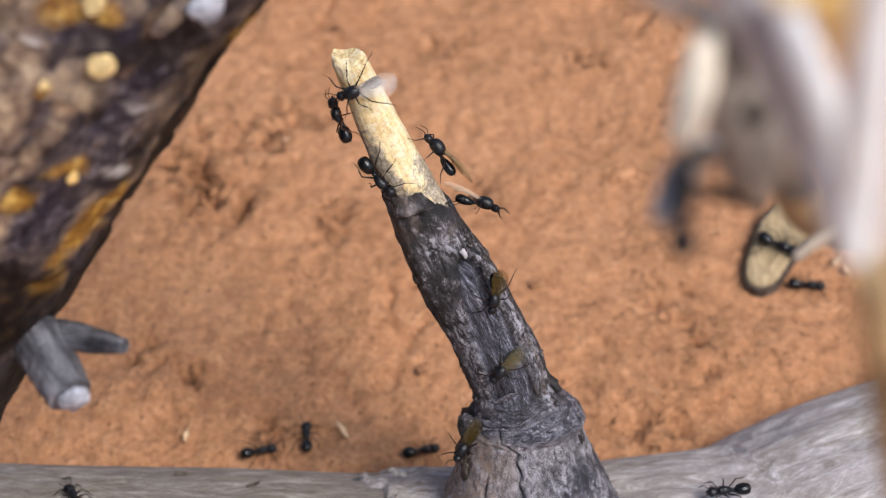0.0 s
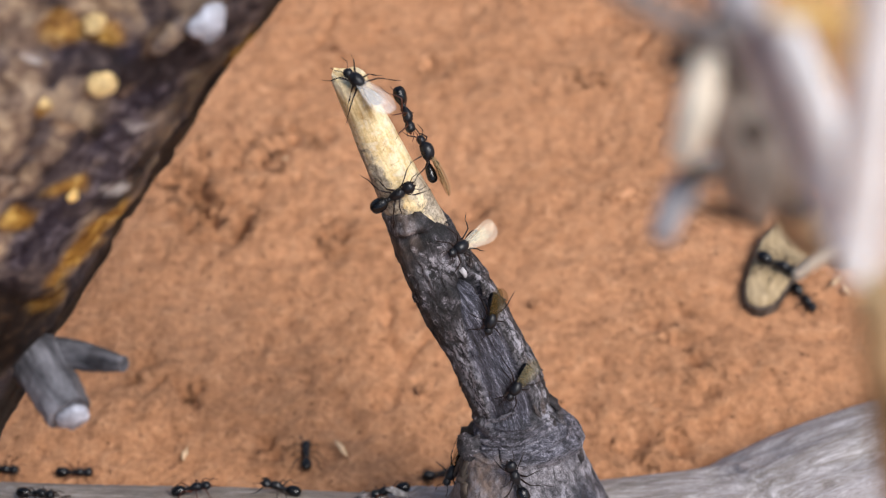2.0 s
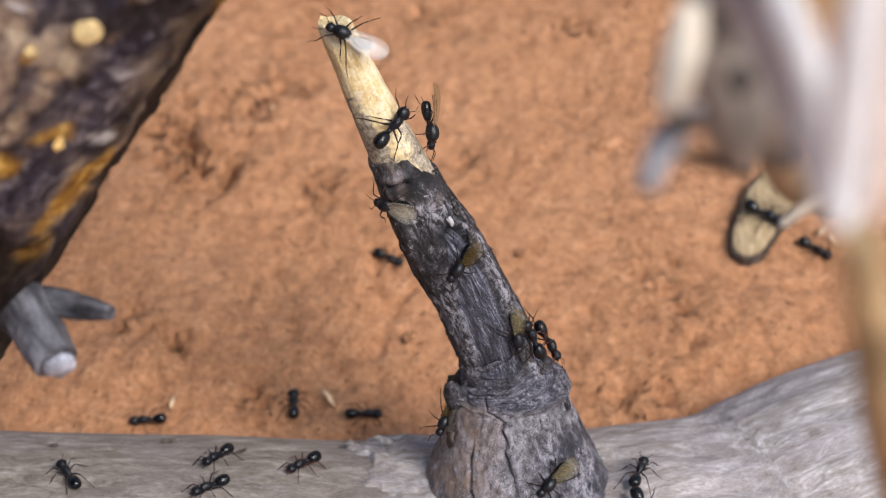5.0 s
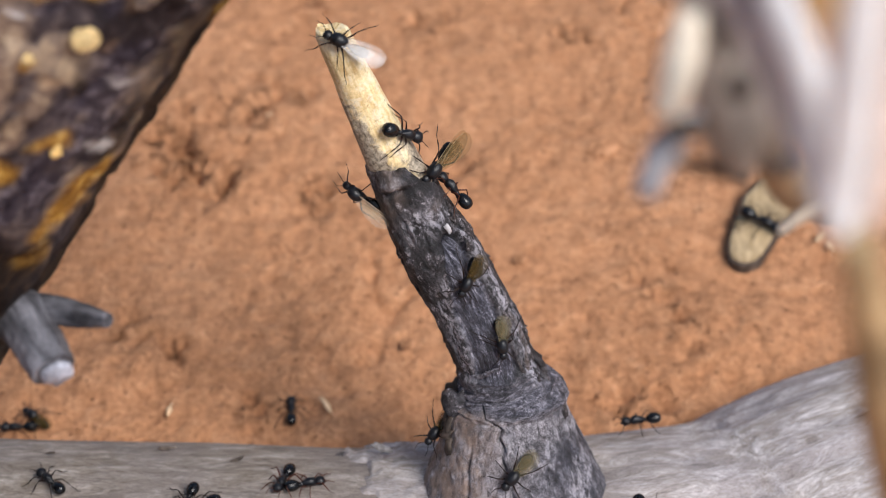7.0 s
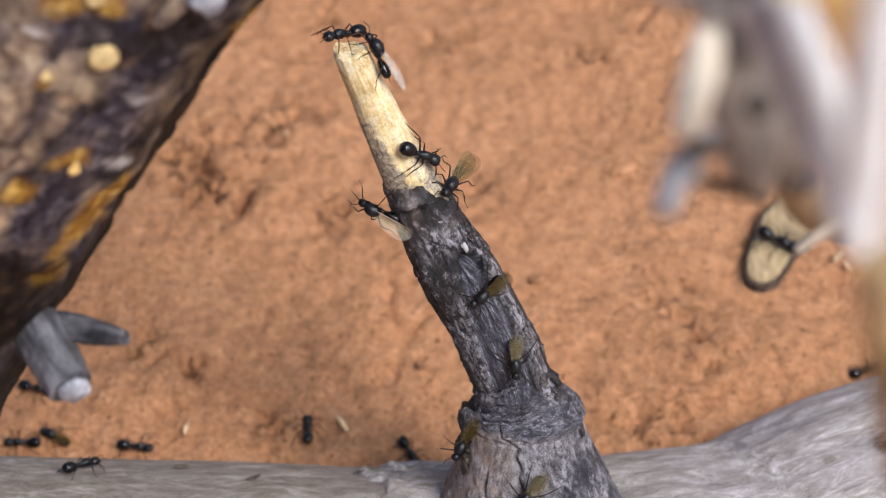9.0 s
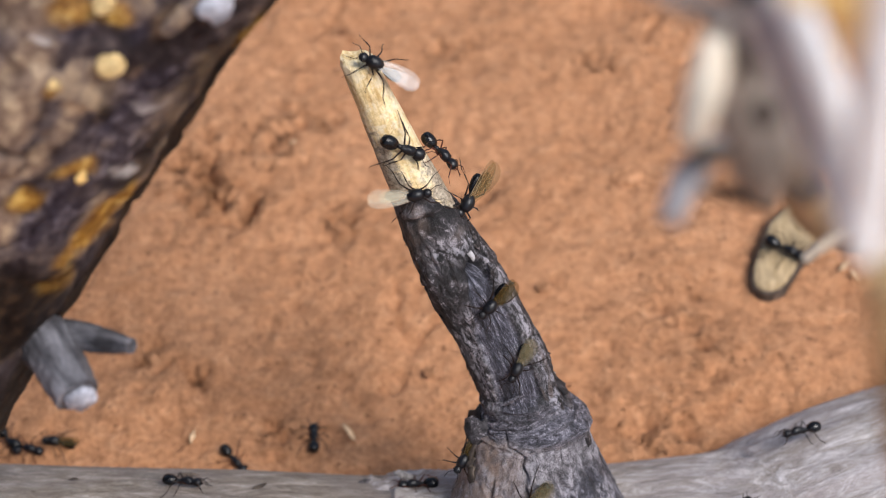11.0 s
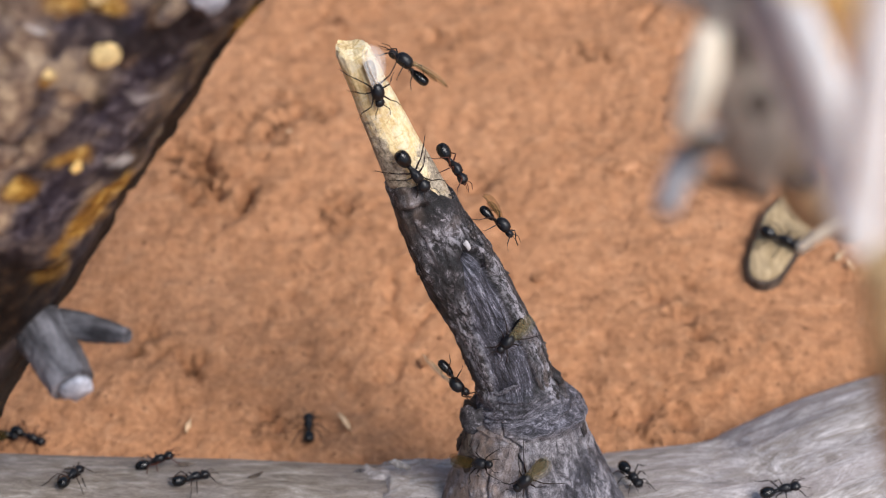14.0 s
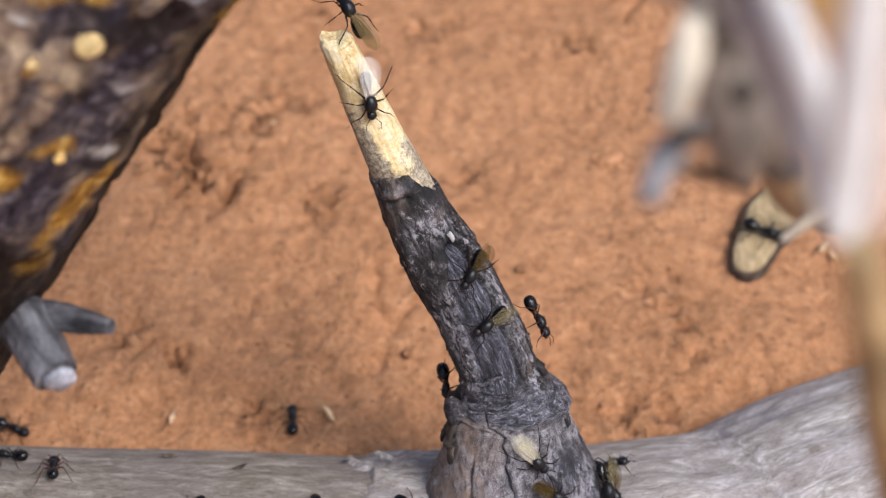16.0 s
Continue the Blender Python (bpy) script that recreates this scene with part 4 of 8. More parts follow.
def worn(f, a, t, r, p):
    return 0.10 * r * fbm(f * np.array([500, 500, 90]), 4, 9) * 2 + 0.12 * r * fbm(f * 160, 3, 14)


def gnarled(f, a, t, r, p):
    return 0.20 * r * fbm(f * np.array([420, 420, 160]), 4, 19) * 2 + 0.07 * r * fbm(f * 1400, 3, 24) * 2


def forked_snag():
    snag = thing("forked_snag", "short grey forked snag with a chalky broken end", "branch")
    for name, path in (("prong", [(-0.06984, 0.19867, 0.10850, 0.00391), (-0.06167, 0.19170, 0.11073, 0.00398), (-0.05803, 0.18632, 0.11084, 0.00376), (-0.05494, 0.18153, 0.11028, 0.00332)]), ("prong", [(-0.06219, 0.19418, 0.10934, 0.00241), (-0.05640, 0.19156, 0.11176, 0.00221), (-0.05129, 0.18909, 0.11316, 0.00185), (-0.04709, 0.18703, 0.11490, 0.00117)])):
        part(name, sweep(name, path, 90, 48, SNAGWOOD, gnarled), snag)
    p = Vector((-0.05437, 0.18024, 0.11093))
    end = part("broken_end", chip("broken_end", CUTWHITE, 0.0056, 0.0052, 0.0007, 71, 0.12), snag, "chalky white broken end")
    end.matrix_local = settle(Vector((0.3, -0.9219, 0.00968)), (1, 0, 0), p) @ Matrix.Scale(0.93, 4)


forked_snag()


# ---------------------------------------------------------------- dead twigs close to the lens
def dead_branch():
    """A tangle of bleached sticks that stands on the soil beside the log and hangs over it."""
    branch = thing("dead_branch", "tangled dead branch of bleached, grey and tan sticks", "branch")
    for name, label, mat, path in (
        ("stick", "peeled cream twig", CREAMWOOD, [(0.02228, 0.1267, 0.23661, 0.00134), (0.02183, 0.12529, 0.23411, 0.00158), (0.02112, 0.12309, 0.23226, 0.00158), (0.02057, 0.1215, 0.22961, 0.0014)]),
        ("stick", "blue-grey broken twig end", BLUEWOOD, [(0.02371, 0.12523, 0.2249, 0.001), (0.02114, 0.12242, 0.22515, 0.00138), (0.0198, 0.12006, 0.22447, 0.00128), (0.01882, 0.11741, 0.22355, 0.00098)]),
        ("stick", "dark piece under the cream twig", DARKWOOD, [(0.02019, 0.1201, 0.22842, 0.00048), (0.02188, 0.12047, 0.22874, 0.00097), (0.02375, 0.12159, 0.22838, 0.00058)]),
        ("stick", "knotty grey-tan wood", KNOTTYWOOD, [(0.02407, 0.13262, 0.23374, 0.00197), (0.02559, 0.13026, 0.22915, 0.00274), (0.02714, 0.12891, 0.22408, 0.00335), (0.02785, 0.12754, 0.22031, 0.00287), (0.02893, 0.12644, 0.21677, 0.00114)]),
        ("stick", "brown-grey gnarled wood", BROWNWOOD, [(0.03132, 0.13492, 0.22522, 0.00206), (0.03176, 0.13247, 0.22185, 0.00259), (0.03183, 0.13038, 0.21877, 0.0025), (0.03096, 0.12912, 0.2151, 0.00116)]),
        ("stick", "grey weathered stick", MAUVEWOOD, [(0.0207, 0.11387, 0.25718, 0.00165), (0.02328, 0.11186, 0.25287, 0.00184), (0.02592, 0.10977, 0.24849, 0.00169), (0.02819, 0.10758, 0.24403, 0.00154), (0.02949, 0.10463, 0.24154, 0.00129), (0.03022, 0.10218, 0.23947, 0.00103)]),
        ("stick", "light grey stick", PALEWOOD, [(0.02414, 0.10977, 0.25765, 0.00105), (0.02614, 0.10678, 0.25382, 0.00138), (0.02848, 0.10412, 0.24895, 0.0014), (0.02967, 0.10132, 0.24529, 0.00116)]),
        # the next two are dark solids added for the shade of a hole and a crevice
        ("knot_hole", "dark lump standing in for a shaded knot hole", DARKWOOD, [(0.02462, 0.11835, 0.23611, 0.00042), (0.02525, 0.117, 0.23758, 0.00119), (0.02648, 0.11843, 0.23617, 0.00042)]),
        ("knot_hole", "dark lump standing in for the shade between the sticks", DARKWOOD, [(0.02263, 0.12153, 0.24271, 0.00046), (0.02317, 0.11836, 0.24265, 0.00104), (0.02419, 0.11815, 0.23986, 0.00046)]),
        ("stick", "dark shelf of bark", DARKWOOD, [(0.02231, 0.12777, 0.21658, 0.00042), (0.02635, 0.12792, 0.2154, 0.00078), (0.03006, 0.12845, 0.21323, 0.00074)]),
        ("stick", "arching grey twig", GREYWOOD, [(0.00972, 0.10644, 0.26661, 0.00125), (0.01304, 0.10621, 0.2625, 0.00112), (0.01613, 0.10709, 0.25931, 0.00087), (0.01922, 0.10925, 0.25591, 0.00122)]),
        ("stump", "orange broken stump", ORANGE, [(0.02005, 0.09374, 0.27291, 0.00062), (0.02194, 0.09358, 0.27278, 0.0009), (0.02377, 0.09327, 0.27251, 0.0009), (0.02443, 0.09314, 0.26978, 0.0007), (0.02448, 0.09265, 0.26806, 0.00032)]),
        ("stick", "pale bleached stick", PALEWOOD, [(0.02678, 0.10214, 0.28261, 0.00166), (0.02834, 0.10079, 0.26839, 0.00176), (0.02904, 0.09907, 0.25647, 0.00171), (0.02967, 0.09774, 0.2475, 0.00145), (0.02979, 0.09566, 0.24444, 0.00081)]),
        ("stick", "peach-coloured peeled stick", PEACHWOOD, [(0.03926, 0.12744, 0.2503, 0.00198), (0.03739, 0.11849, 0.24276, 0.00189), (0.03625, 0.11057, 0.23608, 0.00144), (0.03518, 0.10634, 0.23251, 0.0009)]),
        ("stick", "tan-brown wood hanging over the offcut", OFFCUTWOOD, [(0.03218, 0.13384, 0.21385, 0.0014), (0.03886, 0.15422, 0.18656, 0.00214), (0.04617, 0.17214, 0.16242, 0.00298), (0.05552, 0.18835, 0.13946, 0.00283)]),
        ("knot_hole", "dark brown knob", DARKWOOD, [(0.03412, 0.1409, 0.20149, 0.00069), (0.03533, 0.1405, 0.20246, 0.0016), (0.03706, 0.14131, 0.20052, 0.00069)]),
        ("stick", "thin tan twig", CREAMWOOD, [(0.04448, 0.16779, 0.15876, 0.00057), (0.04667, 0.16791, 0.16147, 0.00085), (0.04959, 0.16807, 0.16422, 0.00091)]),
        ("stick", "dark broken stick end", DARKWOOD, [(0.03044, 0.09567, 0.24314, 0.00037), (0.03139, 0.09583, 0.24197, 0.00074), (0.03213, 0.09555, 0.24174, 0.00041)]),
        ("stick", "tan stick standing on the soil", TANWOOD, [(0.0909, 0.07786, -0.00546, 0.00268), (0.0565, 0.10681, 0.14938, 0.00249), (0.03784, 0.0966, 0.21914, 0.0023), (0.03453, 0.0959, 0.23161, 0.00208), (0.03095, 0.09551, 0.24434, 0.00138)]),
    ):
        part(name, sweep(name, path, 90, 40, mat, worn), branch, label)


dead_branch()


def split_wood():
    """A short offcut with an oval, dark-rimmed face, lying on the soil."""
    offcut = thing("wood_offcut", "oval beige wood offcut with a dark rim on soil", "wood")
    line = [(0.06707, 0.29642, 0), (0.06708, 0.29123, 0), (0.06975, 0.28914, 0), (0.07364, 0.29075, 0), (0.07762, 0.29642, 0), (0.08324, 0.30385, 0), (0.0887, 0.31229, 0), (0.08499, 0.31918, 0), (0.07824, 0.31658, 0), (0.07282, 0.31144, 0), (0.06987, 0.30469, 0), (0.06707, 0.29642, 0)]
    rim, rimrun = spline(line, 60)
    def slab(name, mat, grow, low, high, bump):
        verts, faces = [], []
        cx, cy = rim[:, 0].mean(), rim[:, 1].mean()
        k = len(rim) - 1
        for h, g in ((low, grow), (high * 0.8, grow), (high, grow - 0.0004), (high + bump, grow * 0.2 - 0.0030)):
            for x, y, *_ in rim[:-1]:
                d = math.hypot(x - cx, y - cy)
                verts.append((cx + (x - cx) * (d + g) / d, cy + (y - cy) * (d + g) / d, h + 0.0004 * noise.noise((x * 300, y * 300, h))))
        for r in range(3):
            faces += [(r * k + s, r * k + (s + 1) % k, (r + 1) * k + (s + 1) % k, (r + 1) * k + s) for s in range(k)]
        verts.append((cx, cy, high + bump))
        faces += [(3 * k + s, 3 * k + (s + 1) % k, 4 * k) for s in range(k)]
        v = np.array(verts)
        return mesh_from(name, v, faces, mat, [("flow", "FLOAT_VECTOR", v[:, [0, 2, 1]])], shade=False)
    part("bark_rim", slab("bark_rim", DARKWOOD, -0.0003, -0.003, 0.0013, 0.0), offcut, "dark rim")
    part("face", slab("face", OFFCUTWOOD, -0.0009, -0.002, 0.0018, 0.0004), offcut, "beige cut face")


split_wood()


def log_bits():
    """Dark specks of bark and grit lying on the pale log."""
    for k, (x, y, z, s, rot) in enumerate([(-0.03632, 0.22108, 0.02661, 0.9, 0.4), (-0.05043, 0.22559, 0.02374, 1.0, 0.1), (0.08093, 0.23740, 0.02077, 1.6, 0.3), (-0.07199, 0.22341, 0.02543, 0.6, 0.1)]):
        ob = thing("bark_crumb", "dark crumb of bark lying on the pale log", "bark crumb", chip("bark_crumb", DARKWOOD, 0.0034, 0.0008, 0.00012, 500 + k, 0.45), group="bark crumbs")
        ob.matrix_world = settle((0, -0.35, 1), (math.cos(rot), math.sin(rot), 0), (x, y, z)) @ Matrix.Scale(s, 4)


log_bits()


def litter():
    """Straw husks and pale pebbles on the soil."""
    for k, (x, y, s, rot) in enumerate([(-0.0211, 0.2523, 1.0, 115.0), (-0.0538, 0.2509, 0.6, 80.0), (0.0882, 0.2981, 0.8, 40.0), (0.0904, 0.2956, 0.6, 120.0), (-0.0372, 0.3353, 0.4, 30.0)]):
        ob = thing("husk", "dry straw-coloured seed husk on red soil", "husk", chip("husk", HUSKWOOD, 0.0046, 0.0014, 0.0002, 400 + k, 0.42), group="husks")
        ob.matrix_world = pose(x, y, 0.0006, 8, -6, rot) @ Matrix.Scale(s, 4)
    for k, (x, y, s, rot) in enumerate([(0.0409, 0.3259, 1.1, 10.0), (-0.0041, 0.2689, 0.5, 40.0), (-0.0672, 0.321, 0.5, 70.0), (0.0209, 0.2924, 0.5, 20.0), (0.0532, 0.3417, 0.5, 0.0)]):
        ob = thing("clod", "rounded pale orange clod of dry earth", "clod", chip("clod", SOIL, 0.0075, 0.0055, 0.0006, 430 + k, 0.06), group="clods")
        ob.matrix_world = pose(x, y, -0.0003, 0, 0, rot) @ Matrix.Scale(s, 4)


litter()


# ---------------------------------------------------------------- ants
MM = 0.001


def blob(name, material, centre, radii, pinch=0.0, arch=0.0, rough=0.02, seed=1, segs=22, rings=16):
    """A rounded body piece, long in x, narrower towards the front by pinch and arched by arch. Millimetres."""
    verts, faces = [], []
    for i in range(rings + 1):
        a = math.pi * i / rings
        x = math.cos(a)
        for s in range(segs):
            t = 2 * math.pi * s / segs
            r = math.sin(a) ** 0.75 * (1 - pinch * x)
            y, z = r * math.cos(t), r * math.sin(t)
            p = Vector((x * radii[0], y * radii[1], z * radii[2] + arch * (1 - x * x) * radii[2]))
            p *= 1 + rough * noise.noise(p * 2.5 + Vector((seed, 0, 0)))
            verts.append(tuple((p + Vector(centre)) * MM))
    for i in range(rings):
        for s in range(segs):
            a, b = i * segs + s, i * segs + (s + 1) % segs
            faces.append((a, b, b + segs, a + segs))
    return mesh_from(name, verts, faces, material)


def limb(name, material, joints, radii, segs=7):
    """A jointed limb through joints, in millimetres from its root."""
    pts = []
    for k, (j, r) in enumerate(zip(joints, radii)):
        pts.append((*[c * MM for c in j], r * MM))
    verts, faces = [], []
    n = len(pts)
    for k in range(n):
        a, b = Vector(pts[max(0, k - 1)][:3]), Vector(pts[min(n - 1, k + 1)][:3])
        d = (b - a).normalized()
        u = d.orthogonal().normalized()
        v = d.cross(u)
        for s in range(segs):
            t = 2 * math.pi * s / segs
            verts.append(tuple(Vector(pts[k][:3]) + (u * math.cos(t) + v * math.sin(t)) * pts[k][3]))
    return mesh_from(name, verts, tube_faces(n, segs), material)


def leg_joints(side, reach, fore, high, wide=1.0):
    """Hip, thigh, shin and foot, from the hip; the foot ends on the surface."""
    knee = (fore * 0.55, side * reach * 0.45 * wide, high)
    shin = (fore * 1.0, side * reach * 0.85 * wide, -HIP * 0.55)
    foot = (fore * 1.35 + 0.1, side * reach * 1.05 * wide, -HIP + 0.05)
    mid = tuple(0.5 * (a + b) for a, b in zip((0, 0, 0), knee))
    half = tuple(0.5 * (a + b) + (0.12 if i == 2 else 0) for i, (a, b) in enumerate(zip(knee, shin)))
    return [(0, 0, 0), (0.05 * fore, side * 0.25, -0.05), mid, knee, half, shin, foot, (foot[0] + 0.25 * (1 if fore > 0 else -1), foot[1] + side * 0.35, -HIP)]


HIP = 1.35
LEG_R = (0.20, 0.17, 0.15, 0.11, 0.12, 0.085, 0.06, 0.04)


def put_legs(ant, hips, spec, material):
    for (x, y, z), (reach, fore, high) in zip(hips, spec):
        for side in (1, -1):
            ob = part("leg", limb("leg", material, leg_joints(side, reach, fore, high), LEG_R), ant)
            ob.location = Vector((x, side * y, z)) * MM


def put_antennae(ant, head, root, length, material, spread=1.0):
    for side in (1, -1):
        ob = part("antenna", limb("antenna", material, [(0, 0, 0), (0.45 * length, side * 0.5 * spread, 0.25), (0.8 * length, side * 0.85 * spread, 0.30), (1.15 * length, side * 0.85 * spread, 0.05), (1.6 * length, side * 0.9 * spread, -0.25)], (0.07, 0.065, 0.07, 0.065, 0.05)), head)
        ob.location = Vector((root[0], side * root[1], root[2])) * MM


def worker_ant(legs):
    ant = thing("worker_ant", "black wingless worker ant with a glossy round gaster", "ant", group="worker ants")
    part("mesosoma", blob("mesosoma", BODY, (0.30, 0, 1.65), (1.42, 0.78, 0.82), -0.30, 0.20, 0.14, 2), ant)
    head = part("head", blob("head", BODY, (2.36, 0, 1.62), (1.02, 0.98, 0.84), -0.16, 0.05, 0.03, 5), ant)
    for side in (1, -1):
        part("eye", blob("eye", GLOSS, (2.45, side * 0.98, 1.85), (0.20, 0.12, 0.20), segs=10, rings=8), head)
        part("mandible", blob("mandible", legs, (3.30, side * 0.30, 1.40), (0.38, 0.24, 0.16), 0.4, segs=10, rings=8), head)
    put_antennae(ant, head, (3.0, 0.35, 1.85), 1.25, legs)
    part("petiole", blob("petiole", BODY, (-1.15, 0, 1.45), (0.52, 0.40, 0.50), 0, 0.3, segs=12, rings=8), ant)
    part("postpetiole", blob("postpetiole", BODY, (-1.66, 0, 1.5), (0.44, 0.50, 0.50), segs=12, rings=8), ant)
    part("gaster", blob("gaster", GLOSS, (-3.02, 0, 1.68), (1.50, 1.16, 1.10), 0.08, 0.0, 0.015, 9), ant, "glossy black gaster")
    put_legs(ant, ((1.15, 0.42, HIP), (0.45, 0.42, HIP), (-0.35, 0.40, HIP)), ((2.7, 2.1, 0.75), (3.4, -0.5, 0.9), (3.3, -3.1, 1.0)), legs)
    return ant


def wing_mesh(name, material, length, width, seed, fold):
    """A long rounded wing that runs back from its root, with a slight cup."""
    rows = 20
    verts, faces = [], []
    for i in range(rows + 1):
        f = i / rows
        w = width * (0.16 + 0.84 * math.sin(f**0.85 * math.pi * 0.60) ** 1.2) * math.sqrt(max(0.02, 1 - max(0, (f - 0.66) / 0.345) ** 2))
        for k in range(7):
            c = k / 6 - 0.38
            verts.append((-f * length * MM, c * w * MM, (fold * math.sin(f * 3.0) + 0.25 * c * c * w + 0.06 * noise.noise((f * 6, c * 5, seed))) * MM))
    for i in range(rows):
        for k in range(6):
            a = i * 7 + k
            faces.append((a, a + 1, a + 8, a + 7))
    me = mesh_from(name, verts, faces, material)
    return me


def wing(ant, material, length, width, root, yaw, roll, pitch, seed):
    data = wing_mesh("wing", material, length, width, seed, 0.25)
    ob = part("wing", data, ant)
    ob.matrix_local = pose(root[0] * MM, root[1] * MM, root[2] * MM, roll, pitch, yaw)
    if material in (AMBERWING, PALEWING):
        return
    for k, (a, b, r) in enumerate(((-0.38, -0.36, 0.05), (-0.15, -0.02, 0.018), (0.10, 0.34, 0.014))):
        pts = []
        for j in range(7):
            f = j / 6 * 0.92
            w = width * (0.16 + 0.84 * math.sin(f**0.85 * math.pi * 0.60) ** 1.2) * math.sqrt(max(0.02, 1 - max(0, (f - 0.66) / 0.345) ** 2))
            c = a + (b - a) * f
            pts.append((-f * length, c * w, 0.25 * math.sin(f * 3.0) + 0.25 * c * c * w + 0.03))
        part("vein", limb("vein", PALEVEIN if material in (WHITEWING, DIMWING) else VEIN, pts, [r * (1 - 0.1 * j) for j in range(7)], 5), ob)


def winged_ant(label, wings, lift, size=1.0, up=0.0):
    ant = thing("winged_ant", label, "ant", group="winged ants")
    part("thorax", blob("thorax", BODY, (0.1, 0, 1.82), (1.6, 1.14, 1.16), -0.05, 0.15, 0.04, 3), ant)
    part("scutellum", blob("scutellum", BODY, (-0.95, 0, 2.1), (0.5, 0.5, 0.4), segs=12, rings=8), ant)
    head = part("head", blob("head", BODY, (2.18, 0, 1.55), (0.82, 0.82, 0.70), 0.05, 0.05, 0.03, 4), ant)
    for side in (1, -1):
        part("eye", blob("eye", GLOSS, (2.3, side * 0.68, 1.7), (0.26, 0.17, 0.26), segs=10, rings=8), head)
    put_antennae(ant, head, (2.5, 0.25, 1.7), 1.5, LEG, 1.2)
    part("petiole", blob("petiole", BODY, (-1.75, 0, 1.35), (0.5, 0.28, 0.34), 0, 0.3, segs=12, rings=8), ant)
    part("gaster", blob("gaster", GLOSS, (-3.45, 0, 1.3), (1.75, 0.92, 0.84), 0.22, 0.0, 0.02, 7), ant, "narrow glossy black gaster")
    put_legs(ant, ((1.0, 0.55, HIP), (0.2, 0.6, HIP), (-0.6, 0.5, HIP)), ((3.0, 2.1, 0.8), (3.5, -0.8, 0.9), (3.8, -3.5, 1.0)), LEG)
    for side in (1, -1):
        wing(ant, wings, 7.8 * size, 3.2 * size, (-0.3, side * 0.5, 2.35), side * 1.0, side * (6 + lift), 3 + up - lift * 0.35 + 0.8 * side, 3 + side)
        wing(ant, wings, 5.4 * size, 2.5 * size, (-0.7, side * 0.5, 2.15), side * 3, side * (6 + lift), 2 + up - lift * 0.3 + 0.5 * side, 6 + side)
    return ant


ANTS = {}


def ants():
    proto = {"w": worker_ant(LEG), "r": worker_ant(REDLEG),
             "m": winged_ant("black winged ant with milky translucent wings", WHITEWING, 0),
             "a": winged_ant("black winged ant with amber translucent wings", AMBERWING, 10, 0.80, 8),
             "p": winged_ant("black winged ant with pale yellowish wings", PALEWING, 4, 0.80, 8),
             "q": winged_ant("black winged ant with smoky brown wings", SEMIWING, 2, 1.0, 2),
             "s": winged_ant("black winged ant with smoky pale wings", DIMWING, 1)}
    tagged(proto["r"], "black worker ant with reddish-brown legs")
    used = set()
    for key, kind, size in (
        ("m1", "m", 1.029),
        ("m2", "q", 1.05),
        ("m3", "s", 0.997),
        ("m4", "a", 0.945),
        ("m5", "p", 0.924),
        ("m6", "a", 0.924),
        ("m7", "p", 0.997),
        ("m8", "a", 0.945),
        ("w1", "r", 1.045),
        ("w2", "w", 1.1),
        ("w3", "w", 1.045),
        ("w4", "r", 0.99),
        ("w6", "r", 1.045),
        ("w8", "w", 1.045),
        ("w9", "w", 0.99),
        ("w10", "w", 0.99),
        ("g1", "w", 0.99),
        ("o1", "w", 1.3),
        ("o2", "w", 1.045),
        ("f1", "w", 1.045),
        ("b1", "w", 0.99),
        ("l1", "w", 0.99),
        ("l2", "r", 0.99),
        ("l3", "w", 0.99),
        ("l4", "w", 0.968),
        ("l5", "r", 0.968),
        ("l6", "r", 0.99),
        ("l7", "r", 0.968),
        ("la", "a", 0.892),
    ):
        ob = proto[kind] if kind not in used else copy_thing(proto[kind], Matrix())
        used.add(kind)
        ob.scale = (size, size, size)
        ANTS[key] = ob
    for kind, ob in proto.items():
        if kind not in used:
            for o in (*ob.children_recursive, ob):
                bpy.data.objects.remove(o)


ants()


# ---------------------------------------------------------------- what moves
def stride(ant, spans, seed):
    """Swing the legs of an ant in two tripods while it walks: spans of (from, to) seconds."""
    legs = [o for o in ant.children if o.name.startswith("leg")]
    rng = random.Random(seed)
    for k, leg in enumerate(legs):
        at = leg.location.copy()
        phase = math.pi * ((k % 2) ^ (k // 2 % 2)) + rng.uniform(-0.3, 0.3)
        rest = rng.uniform(-7, 7)
        rows = [(0.0, pose(*at, 0, 0, rest))]
        for a, b in spans:
            t = a
            while t <= b:
                if t > rows[-1][0] + 0.05 and t < 15.95:
                    rows.append((t, pose(*at, 6 * math.sin(phase + 17 * t + 1.5), 0, rest + 15 * math.sin(phase + 17 * t))))
                t += 0.1
        rows.append((16.0, pose(*at, 0, 0, rest)))
        walk(leg, rows)


